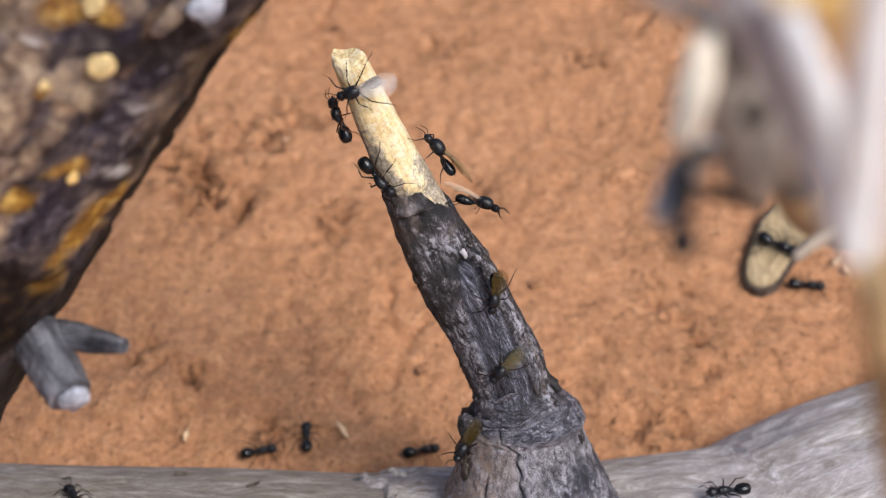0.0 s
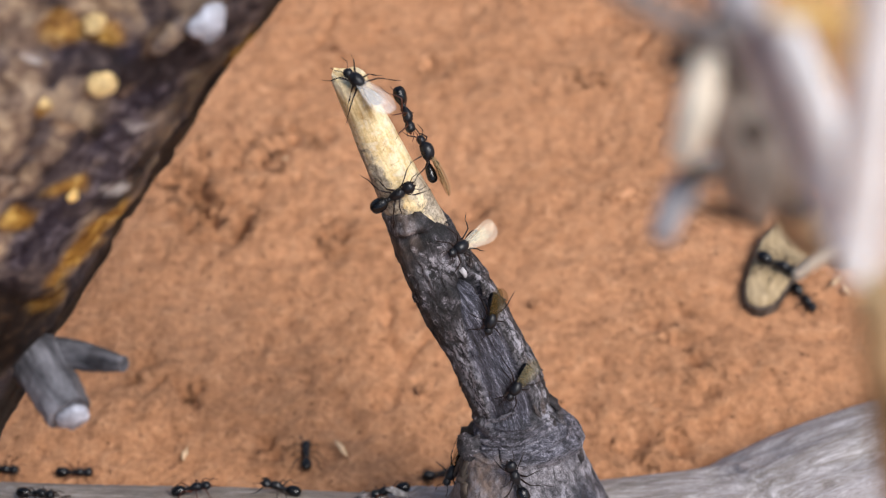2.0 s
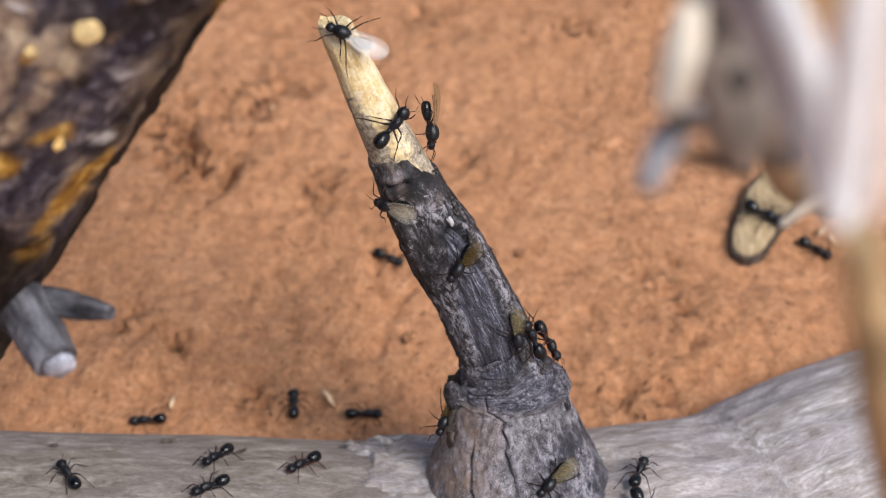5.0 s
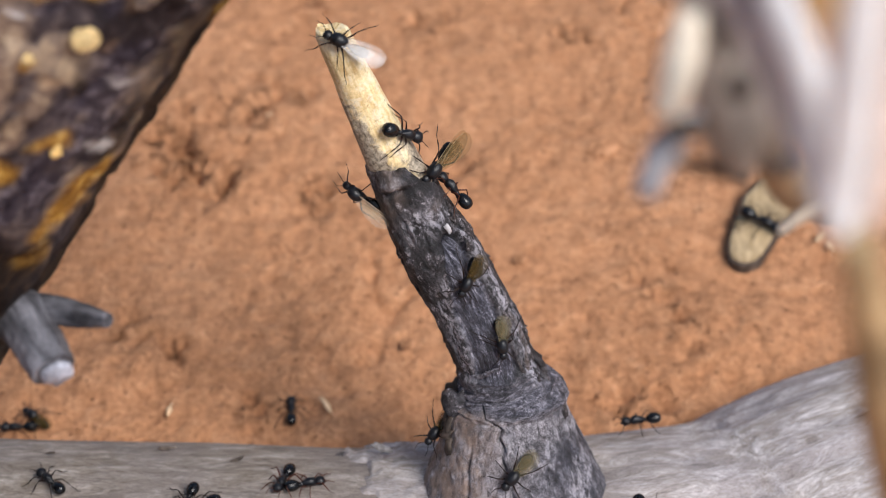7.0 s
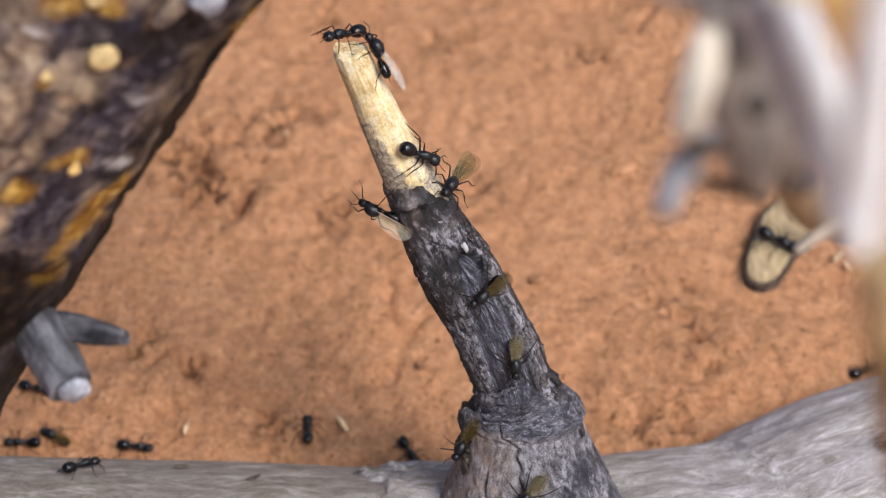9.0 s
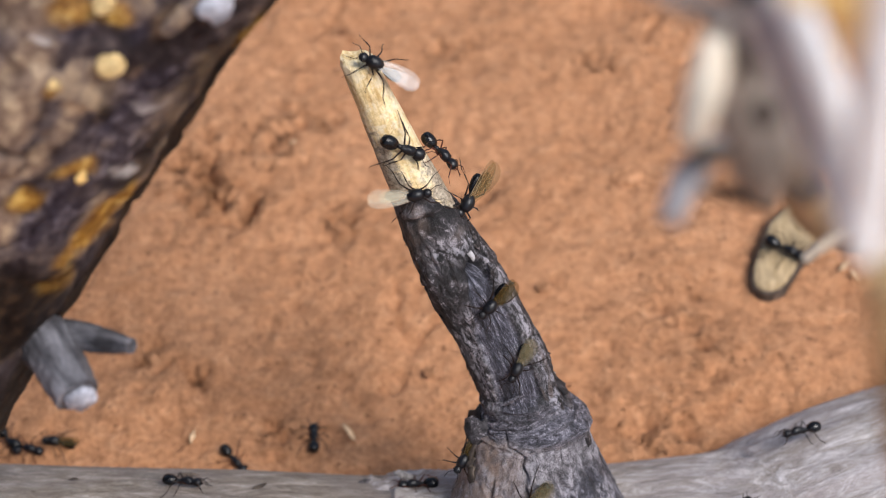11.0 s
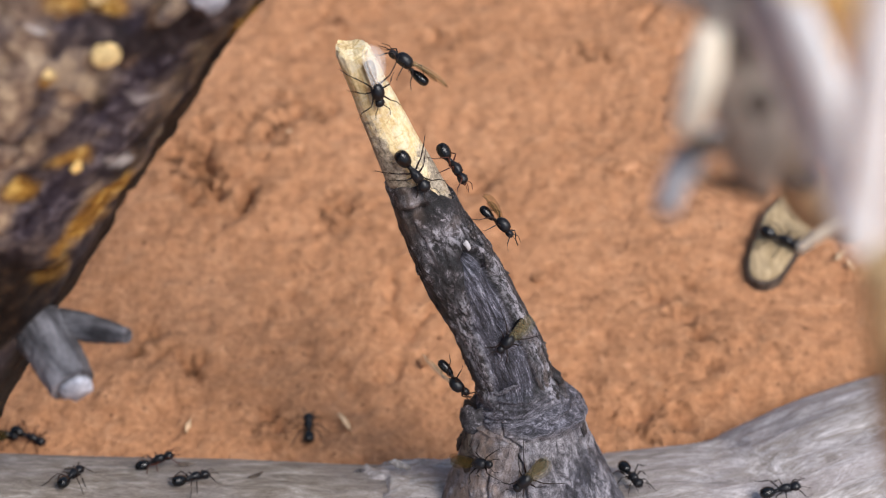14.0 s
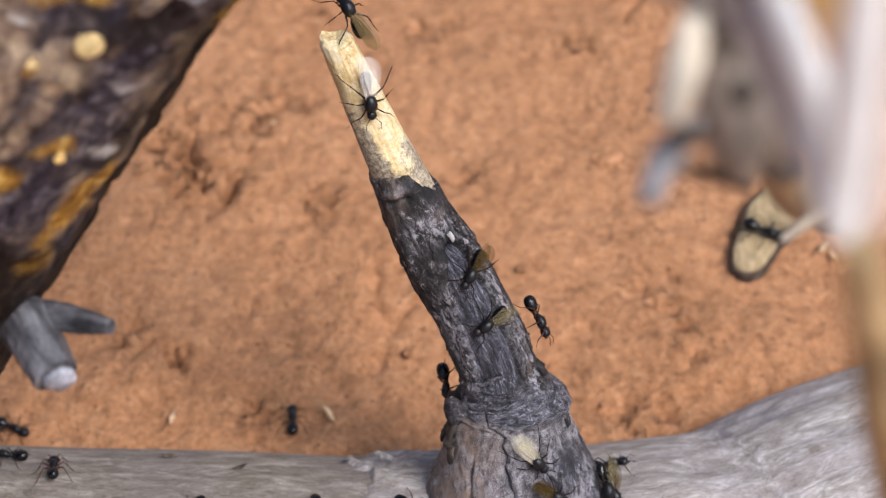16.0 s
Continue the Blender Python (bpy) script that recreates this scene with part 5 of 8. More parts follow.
def motions():
    walk(ANTS["m1"], [(0, pose(-0.01485, 0.24657, 0.10842, -64, 26, -177)), (0.5, pose(-0.01486, 0.24699, 0.10873, -63, 13, 178)), (1, pose(-0.01461, 0.24796, 0.11021, -47, -28, 168)), (1.5, pose(-0.01425, 0.24892, 0.11106, -11, -19, 139)), (2, pose(-0.01446, 0.24890, 0.11105, -13, -17, 139)), (2.5, pose(-0.01454, 0.24870, 0.11090, -12, -14, 141)), (3, pose(-0.01468, 0.24826, 0.11119, -36, -18, 171)), (3.5, pose(-0.01472, 0.24830, 0.11121, -34, -15, 168)), (4, pose(-0.01468, 0.24831, 0.11124, -31, -18, 167)), (4.5, pose(-0.01472, 0.24836, 0.11128, -27, -18, 161)), (7, pose(-0.01474, 0.24834, 0.11126, -29, -18, 161)), (7.5, pose(-0.01472, 0.24834, 0.11127, -28, -19, 161)), (8, pose(-0.01453, 0.24871, 0.11081, -28, -24, 161)), (8.5, pose(-0.01303, 0.24891, 0.11006, -1, -53, 157)), (9, pose(-0.01305, 0.25049, 0.11113, 42, -42, 129)), (9.2, pose(-0.01311, 0.25055, 0.11116, 43, -37, 126)), (11.3, pose(-0.01368, 0.24911, 0.11133, -22, -30, 173)), (11.5, pose(-0.01371, 0.24916, 0.11135, -20, -28, 171)), (12, pose(-0.01375, 0.24916, 0.11134, -18, -26, 169)), (12.5, pose(-0.01378, 0.24914, 0.11130, -19, -26, 168)), (13, pose(-0.01376, 0.24904, 0.11125, -33, -19, -165)), (13.25, pose(-0.01401, 0.24870, 0.11089, -43, 16, -134)), (13.5, pose(-0.01426, 0.24766, 0.10998, -31, 47, -116)), (13.75, pose(-0.01331, 0.24677, 0.10850, -17, 55, -93)), (14, pose(-0.01245, 0.24625, 0.10661, 2, 61, -62)), (14.5, pose(-0.01051, 0.24616, 0.10453, 16, 55, -12)), (15, pose(-0.01130, 0.24471, 0.10366, -3, 60, -79)), (15.5, pose(-0.01147, 0.24454, 0.10352, -11, 61, -91)), (16, pose(-0.01078, 0.24479, 0.10296, -4, 59, -74))])
    stride(ANTS["m1"], [(0.5, 1.5), (8.0, 9.0), (13.25, 15.0)], 1)
    walk(ANTS["m2"], [(0, pose(-0.00240, 0.24545, 0.09302, 45, -31, 135)), (0.25, pose(-0.00173, 0.24556, 0.09294, 46, -31, 134)), (0.5, pose(-0.00160, 0.24730, 0.09388, 47, -32, 133)), (0.75, pose(-0.00236, 0.24577, 0.09393, 49, -32, 132)), (1, pose(-0.00363, 0.24631, 0.09465, 51, -33, 130)), (1.5, pose(-0.00436, 0.24647, 0.09542, 52, -36, 122)), (2, pose(-0.00449, 0.24707, 0.09587, 54, -38, 115)), (2.5, pose(-0.00274, 0.24627, 0.09507, 10, -2, 78)), (2.8, pose(-0.00298, 0.24627, 0.09515, 15, 3, 73)), (3, pose(-0.00316, 0.24731, 0.09603, 17, 4, 70)), (3.5, pose(-0.00315, 0.24685, 0.09531, 30, 9, 53)), (3.8, pose(-0.00265, 0.24660, 0.09486, 41, 20, 35)), (4, pose(-0.00251, 0.24772, 0.09544, 46, 28, 17)), (4.25, pose(-0.00123, 0.24697, 0.09289, 19, 22, -28)), (4.5, pose(-0.00167, 0.24532, 0.09221, -56, 36, -59)), (5.75, pose(-0.00110, 0.24406, 0.08967, -81, 40, -97)), (7, pose(0.00042, 0.24116, 0.08833, -61, 32, -133)), (7.5, pose(0.00055, 0.24036, 0.08714, -33, -9, -113)), (8, pose(0.00056, 0.24089, 0.08705, -40, -17, -110)), (8.5, pose(0.00041, 0.24092, 0.08692, -37, -12, -112)), (9, pose(0.00026, 0.24113, 0.08703, -30, -10, -112)), (11.5, pose(0.00181, 0.24119, 0.08634, -71, 34, -126)), (12, pose(0.00135, 0.23927, 0.08580, -46, -27, -119)), (12.25, pose(0.00056, 0.24111, 0.08726, -12, -37, -156)), (12.5, pose(-0.00082, 0.24322, 0.08900, 54, -33, 129)), (12.67, pose(-0.00217, 0.24510, 0.09201, 52, -34, 127)), (12.83, pose(-0.00352, 0.24652, 0.09549, 51, -35, 126)), (13, pose(-0.00489, 0.24824, 0.09858, 54, -35, 124)), (13.17, pose(-0.00583, 0.24907, 0.10153, 52, -35, 123)), (13.33, pose(-0.00678, 0.25025, 0.10408, 52, -36, 121)), (13.5, pose(-0.00772, 0.25096, 0.10706, 54, -36, 120)), (14, pose(-0.00835, 0.25047, 0.10663, 39, -24, 149)), (14.12, pose(-0.00952, 0.25116, 0.10812, 43, -24, 148)), (14.25, pose(-0.01063, 0.25159, 0.10989, 38, -24, 148)), (14.38, pose(-0.01163, 0.25260, 0.11066, 34, -25, 148)), (14.5, pose(-0.01261, 0.25413, 0.11169, 28, -26, 148)), (14.75, pose(-0.01468, 0.25459, 0.11169, 18, -27, 147)), (15, pose(-0.01648, 0.25606, 0.11200, 11, -28, 147)), (15.5, pose(-0.01660, 0.25597, 0.11188, 9, -28, 147)), (16, pose(-0.01510, 0.25599, 0.11257, 13, -36, 130))])
    stride(ANTS["m2"], [(4.0, 4.5), (12.0, 13.5), (14.0, 15.0)], 3)
    walk(ANTS["m3"], [(0, pose(0.00673, 0.24156, 0.08201, -45, 11, -14)), (0.5, pose(0.00710, 0.24105, 0.08130, -51, 24, -31)), (1, pose(0.00578, 0.24111, 0.08092, -75, 39, -72)), (1.5, pose(0.00475, 0.24153, 0.08162, -84, 35, -124)), (2, pose(0.00210, 0.23606, 0.08422, -49, -7, -130)), (2.5, pose(-0.00044, 0.23386, 0.08612, -48, 6, -144)), (3, pose(0.00143, 0.23276, 0.08366, -40, 31, -115)), (3.5, pose(0.00208, 0.23179, 0.08233, -24, 61, -76)), (3.62, pose(0.00139, 0.23174, 0.08271, -37, 30, -123)), (3.75, pose(0.00051, 0.23231, 0.08319, -53, 17, -159)), (4, pose(-0.00231, 0.23258, 0.08508, -63, 18, 179)), (4.5, pose(-0.00514, 0.23372, 0.08487, -77, 25, 157)), (5.75, pose(-0.00792, 0.23694, 0.08376, -75, 23, 137)), (7, pose(-0.01157, 0.24082, 0.08303, -86, -23, 151)), (7.5, pose(-0.01194, 0.23927, 0.08553, -84, -17, 160)), (8, pose(-0.01104, 0.24004, 0.08595, 80, -156, -31)), (8.5, pose(-0.01143, 0.23947, 0.08599, -93, -21, 154)), (9, pose(-0.01171, 0.23928, 0.08559, -86, -18, 158)), (9.2, pose(-0.01151, 0.23937, 0.08566, -85, -18, 158)), (9.57, pose(-0.00967, 0.23933, 0.08575, -93, -37, 114)), (9.93, pose(-0.00896, 0.23784, 0.08883, 91, -72, -45)), (10.3, pose(-0.00811, 0.23719, 0.09032, 78, -48, -27)), (10.9, pose(-0.00643, 0.23755, 0.09240, 65, -14, -3)), (11.5, pose(-0.00485, 0.23866, 0.09326, 48, 22, 6)), (12, pose(-0.00451, 0.23766, 0.09240, 35, 44, -25)), (12.17, pose(-0.00236, 0.23587, 0.08922, 28, 27, -41)), (12.33, pose(-0.00112, 0.23435, 0.08651, 23, 43, -30)), (12.5, pose(0.00093, 0.23253, 0.08413, 32, 42, -33)), (13, pose(0.00144, 0.23090, 0.08156, 51, 58, -6)), (13.12, pose(0.00139, 0.22965, 0.07793, 35, 59, -23)), (13.25, pose(0.00140, 0.22838, 0.07444, 25, 60, -38)), (13.38, pose(0.00207, 0.22687, 0.07163, 43, 61, -51)), (13.5, pose(0.00238, 0.22625, 0.06765, 71, 78, -42)), (13.67, pose(0.00308, 0.22524, 0.06333, 90, 57, -49)), (13.83, pose(0.00327, 0.22563, 0.05748, 92, 33, -50)), (14, pose(0.00329, 0.22360, 0.05521, 104, 28, -40)), (14.17, pose(0.00429, 0.22817, 0.04347, 35, 21, -35)), (14.33, pose(0.00724, 0.22017, 0.05118, 76, -28, -56)), (14.5, pose(0.00876, 0.21750, 0.05071, 56, -17, -42)), (14.75, pose(0.01020, 0.21445, 0.05116, 30, -4, -57)), (15, pose(0.01177, 0.21335, 0.05073, 27, 26, -71)), (15.25, pose(0.01304, 0.21224, 0.05048, 19, 39, -72)), (15.5, pose(0.01465, 0.21159, 0.05012, 28, 61, -70)), (15.75, pose(0.01667, 0.21042, 0.04818, 18, 43, -54)), (16, pose(0.01906, 0.20982, 0.04710, 49, 52, -20))])
    stride(ANTS["m3"], [(1.5, 4.5), (7.0, 7.5), (9.57, 11.5), (12.0, 16.0)], 5)
    walk(ANTS["m4"], [(0, pose(0.00840, 0.22972, 0.07327, -24, 59, -98)), (0.5, pose(0.00840, 0.22966, 0.07321, -24, 59, -98)), (1, pose(0.00802, 0.22942, 0.07234, -39, 44, -101)), (1.5, pose(0.00854, 0.22985, 0.07258, -25, 62, -108)), (2, pose(0.00784, 0.22943, 0.07303, -33, 50, -104)), (2.5, pose(0.00769, 0.22939, 0.07298, -34, 50, -105)), (3, pose(0.00637, 0.22859, 0.07307, -48, 29, -131)), (3.5, pose(0.00568, 0.23012, 0.07512, -56, 20, -147)), (4, pose(0.00327, 0.22922, 0.07593, -45, 9, -139)), (4.5, pose(0.00367, 0.22890, 0.07497, -56, 26, -136)), (7, pose(0.00644, 0.22813, 0.07270, -43, 47, -121)), (7.5, pose(0.00634, 0.22824, 0.07277, -46, 43, -127)), (8, pose(0.00534, 0.22869, 0.07390, -52, 27, -142)), (8.5, pose(0.00597, 0.22870, 0.07316, -52, 23, -137)), (9, pose(0.00621, 0.22880, 0.07321, -50, 21, -139)), (11.5, pose(0.00644, 0.22861, 0.07310, -51, 27, -134)), (12, pose(0.00524, 0.22872, 0.07393, -54, 21, -147)), (12.25, pose(0.00486, 0.22958, 0.07470, -50, -24, -170)), (12.5, pose(0.00507, 0.23021, 0.07585, -28, -39, 138)), (12.75, pose(0.00624, 0.23206, 0.07668, -4, -31, 122)), (13, pose(0.00682, 0.23426, 0.07763, 37, -38, 115)), (13.17, pose(0.00629, 0.23743, 0.07866, 35, -37, 114)), (13.33, pose(0.00555, 0.24038, 0.07991, 48, -38, 112)), (13.5, pose(0.00488, 0.24151, 0.08333, 53, -38, 111)), (13.62, pose(0.00714, 0.24063, 0.08077, 19, 8, -171)), (13.75, pose(0.00616, 0.24078, 0.07993, -73, 40, -82)), (14, pose(0.00879, 0.23890, 0.07807, -38, 27, -37)), (14.5, pose(0.00865, 0.23853, 0.07791, -50, 33, -51)), (14.75, pose(0.00759, 0.23809, 0.07681, -77, 40, -93)), (15, pose(0.00693, 0.23431, 0.07775, -50, -16, -114)), (15.25, pose(0.00655, 0.23228, 0.07711, -40, 5, -120)), (15.5, pose(0.00625, 0.23063, 0.07623, -32, 26, -124)), (16, pose(0.00652, 0.23016, 0.07438, -43, 32, -121))])
    stride(ANTS["m4"], [(3.0, 4.0), (12.0, 14.0), (14.5, 16.0)], 7)
    walk(ANTS["m5"], [(0, pose(0.01026, 0.22253, 0.06166, -42, 41, -145)), (0.5, pose(0.01023, 0.22257, 0.06170, -42, 42, -143)), (1, pose(0.00988, 0.22253, 0.06245, -40, 42, -142)), (1.5, pose(0.01215, 0.22304, 0.06213, -40, 33, -124)), (2, pose(0.01241, 0.22273, 0.06192, -44, 30, -124)), (2.5, pose(0.01300, 0.22297, 0.06133, -46, 27, -129)), (3, pose(0.01321, 0.22287, 0.06126, -47, 26, -127)), (3.5, pose(0.01378, 0.22271, 0.06114, -43, 29, -120)), (4, pose(0.01531, 0.22328, 0.06077, -10, 52, -81)), (4.5, pose(0.01543, 0.22315, 0.06066, -6, 51, -74)), (7, pose(0.01284, 0.22288, 0.06126, -8, 53, -74)), (7.5, pose(0.01250, 0.22231, 0.06150, -7, 50, -78)), (8, pose(0.01241, 0.22251, 0.06171, -15, 48, -82)), (8.5, pose(0.01244, 0.22242, 0.06161, -11, 50, -81)), (9, pose(0.01235, 0.22245, 0.06161, -6, 52, -81)), (11.5, pose(0.01132, 0.22306, 0.06287, -34, 32, -124)), (12, pose(0.01111, 0.22354, 0.06327, -36, 33, -127)), (12.5, pose(0.01069, 0.22344, 0.06323, -40, 30, -127)), (13, pose(0.01071, 0.22346, 0.06325, -41, 27, -129)), (13.5, pose(0.01100, 0.22368, 0.06342, -38, 23, -130)), (14, pose(0.01069, 0.22513, 0.06464, -44, 31, -135)), (14.5, pose(0.01037, 0.22357, 0.06332, -39, 31, -129)), (15, pose(0.01038, 0.22346, 0.06321, -37, 39, -129)), (15.5, pose(0.01042, 0.22351, 0.06327, -39, 30, -129)), (16, pose(0.00950, 0.22569, 0.06600, -55, 18, -142))])
    stride(ANTS["m5"], [(1.0, 1.5), (15.5, 16.0)], 9)
    walk(ANTS["m6"], [(0, pose(0.00404, 0.21658, 0.04493, -8, 33, -130)), (0.5, pose(0.00400, 0.21704, 0.04529, -9, 34, -128)), (1, pose(0.00413, 0.21700, 0.04526, -10, 33, -129)), (1.5, pose(0.00398, 0.21682, 0.04511, -9, 33, -129)), (2, pose(0.00230, 0.22072, 0.03749, -1, 34, -126)), (2.5, pose(0.00239, 0.21875, 0.04050, -2, 35, -123)), (3, pose(0.00382, 0.21638, 0.04476, -3, 36, -121)), (3.5, pose(0.00312, 0.21702, 0.04214, -9, 34, -128)), (4, pose(0.00304, 0.21679, 0.04194, -9, 34, -128)), (4.5, pose(0.00331, 0.21709, 0.04220, -5, 36, -121)), (7, pose(0.00200, 0.21865, 0.03888, -7, 30, -136)), (7.5, pose(0.00266, 0.21809, 0.04152, -6, 32, -132)), (8, pose(0.00278, 0.21751, 0.04178, -7, 34, -128)), (8.5, pose(0.00333, 0.21668, 0.04265, -9, 33, -130)), (9, pose(0.00362, 0.21630, 0.04389, -9, 33, -129)), (11.5, pose(0.00278, 0.21711, 0.04143, -13, 31, -133)), (12, pose(0.00278, 0.21731, 0.04160, -12, 32, -132)), (12.5, pose(0.00316, 0.21706, 0.04217, -14, 30, -136)), (13, pose(0.00330, 0.21665, 0.04263, -12, 31, -135)), (13.5, pose(0.00258, 0.21697, 0.04058, -6, 32, -131)), (13.75, pose(0.00455, 0.21352, 0.04467, 30, 36, -61)), (14, pose(0.00732, 0.21196, 0.04538, 57, -28, -32)), (14.17, pose(0.01091, 0.20938, 0.04628, 45, -25, -31)), (14.33, pose(0.01374, 0.20855, 0.04602, 56, 9, -9)), (14.5, pose(0.01697, 0.20722, 0.04490, 39, 22, -2)), (15, pose(0.01553, 0.20514, 0.04313, 50, 18, -19)), (15.25, pose(0.01845, 0.20607, 0.04233, 39, 22, -9)), (15.5, pose(0.02137, 0.20667, 0.04219, 36, 29, 3)), (16, pose(0.02266, 0.20596, 0.04076, 40, 33, -8))])
    stride(ANTS["m6"], [(1.5, 3.5), (7.0, 7.5), (13.0, 16.0)], 11)
    walk(ANTS["m7"], [(0, pose(0.01686, 0.20124, 0.03895, -47, 33, -155)), (3, pose(0.01685, 0.20143, 0.03904, -34, 25, -150)), (3.75, pose(0.01904, 0.20313, 0.03988, -52, 14, -139)), (4.5, pose(0.02202, 0.20505, 0.03985, -44, 17, -135)), (5.75, pose(0.01875, 0.20549, 0.04170, -32, 20, -134)), (7, pose(0.01554, 0.20618, 0.04381, -29, 32, -137)), (7.5, pose(0.01514, 0.20610, 0.04376, -29, 36, -141)), (8, pose(0.01438, 0.20551, 0.04248, -27, 36, -141)), (9, pose(0.01478, 0.20590, 0.04359, -30, 36, -141)), (12, pose(0.01444, 0.20730, 0.04483, -37, 41, -154)), (12.5, pose(0.01488, 0.20868, 0.04670, -30, 26, -148)), (13, pose(0.01472, 0.20827, 0.04640, -41, 36, -152)), (13.5, pose(0.01479, 0.20803, 0.04544, -30, 42, -148)), (14, pose(0.01467, 0.20804, 0.04623, -37, 41, -151)), (14.12, pose(0.01740, 0.20837, 0.04566, -19, 41, -108)), (14.25, pose(0.01997, 0.20882, 0.04554, -4, 57, -59)), (14.38, pose(0.02324, 0.20978, 0.04394, 22, 44, -20)), (14.5, pose(0.02609, 0.21089, 0.04167, 33, 47, 32)), (14.75, pose(0.02822, 0.21349, 0.03972, 34, 33, 39)), (15, pose(0.03174, 0.22025, 0.03291, 37, -22, 29)), (15.25, pose(0.03183, 0.21500, 0.03375, -4, 4, -9)), (15.5, pose(0.03089, 0.21171, 0.03477, -31, 54, -38)), (16, pose(0.03149, 0.21141, 0.03359, -54, 29, -79))])
    stride(ANTS["m7"], [(3.0, 4.5), (12.0, 12.5), (14.0, 15.5)], 13)
    walk(ANTS["m8"], [(0, pose(0.01674, 0.22998, 0.03456, -34, -115, -58)), (13, pose(0.01582, 0.22973, 0.03249, -68, -105, -20)), (13.7, pose(0.01854, 0.22938, 0.03256, -129, -104, 21)), (14.4, pose(0.02135, 0.22810, 0.03516, -59, -129, -54)), (14.6, pose(0.02458, 0.22662, 0.03789, -128, -107, 4)), (14.8, pose(0.02697, 0.22293, 0.04534, 56, -35, 123)), (15, pose(0.03040, 0.22320, 0.04625, 52, -34, 125)), (15.25, pose(0.03105, 0.22196, 0.04211, 54, -35, 123)), (15.5, pose(0.03191, 0.22180, 0.03634, 50, -35, 121)), (15.67, pose(0.03365, 0.21947, 0.03136, 33, -5, 174)), (15.83, pose(0.03407, 0.21972, 0.02725, -54, 28, -140)), (16, pose(0.03324, 0.21213, 0.03022, -45, 37, -70))])
    stride(ANTS["m8"], [(13.0, 16.0)], 15)
    walk(ANTS["w1"], [(0, pose(-0.01633, 0.24713, 0.10154, -91, -37, 117)), (0.5, pose(-0.01679, 0.24820, 0.10413, -92, -38, 114)), (0.67, pose(-0.01709, 0.24826, 0.10890, 6, -80, 39)), (0.83, pose(-0.01752, 0.24966, 0.11100, 8, -47, 39)), (1, pose(-0.01855, 0.25286, 0.11085, -2, 1, 45)), (1.25, pose(-0.01705, 0.25444, 0.11116, -22, -5, 7)), (1.5, pose(-0.01486, 0.25438, 0.11158, -38, 15, -18)), (1.62, pose(-0.01246, 0.25235, 0.11090, -27, 26, -34)), (1.75, pose(-0.01020, 0.25148, 0.10898, -48, 34, -53)), (1.88, pose(-0.00914, 0.25055, 0.10603, -57, 36, -60)), (2, pose(-0.00802, 0.24971, 0.10298, -61, 38, -67)), (2.12, pose(-0.00692, 0.24854, 0.09974, -61, 37, -62)), (2.25, pose(-0.00577, 0.24705, 0.09681, -55, 36, -58)), (2.38, pose(-0.00449, 0.24455, 0.09501, -39, 34, -53)), (2.5, pose(-0.00345, 0.24236, 0.09316, -25, 49, -36)), (2.6, pose(-0.00051, 0.24209, 0.08760, -39, 31, -46)), (2.7, pose(0.00259, 0.24082, 0.08368, -21, 30, -44)), (2.8, pose(0.00530, 0.23942, 0.07932, -42, 29, -41)), (2.9, pose(0.00826, 0.23730, 0.07602, -43, 27, -38)), (3, pose(0.01139, 0.23590, 0.07201, -27, 26, -36)), (3.12, pose(0.01289, 0.23477, 0.06853, -49, 31, -46)), (3.25, pose(0.01454, 0.23330, 0.06569, -54, 35, -56)), (3.5, pose(0.01486, 0.23028, 0.06504, -53, 39, -77)), (4, pose(0.01451, 0.22993, 0.06570, -49, 33, -62)), (4.25, pose(0.01565, 0.22891, 0.06404, -24, 59, -32)), (4.5, pose(0.01696, 0.22797, 0.06166, -22, 54, -28)), (4.73, pose(0.01880, 0.22652, 0.05842, -26, 31, -49)), (4.97, pose(0.02040, 0.22871, 0.05020, -55, 33, -52)), (5.2, pose(0.02175, 0.22332, 0.05230, -47, 12, -66)), (5.8, pose(0.02066, 0.22013, 0.05332, -5, 51, -61)), (6.4, pose(0.02071, 0.22845, 0.03376, -111, 79, -44)), (7, pose(0.01993, 0.22893, 0.02703, -44, 87, 34)), (16, pose(0.01967, 0.22913, 0.02570, -86, 88, -3))])
    stride(ANTS["w1"], [(0.0, 3.5), (4.0, 7.0)], 17)
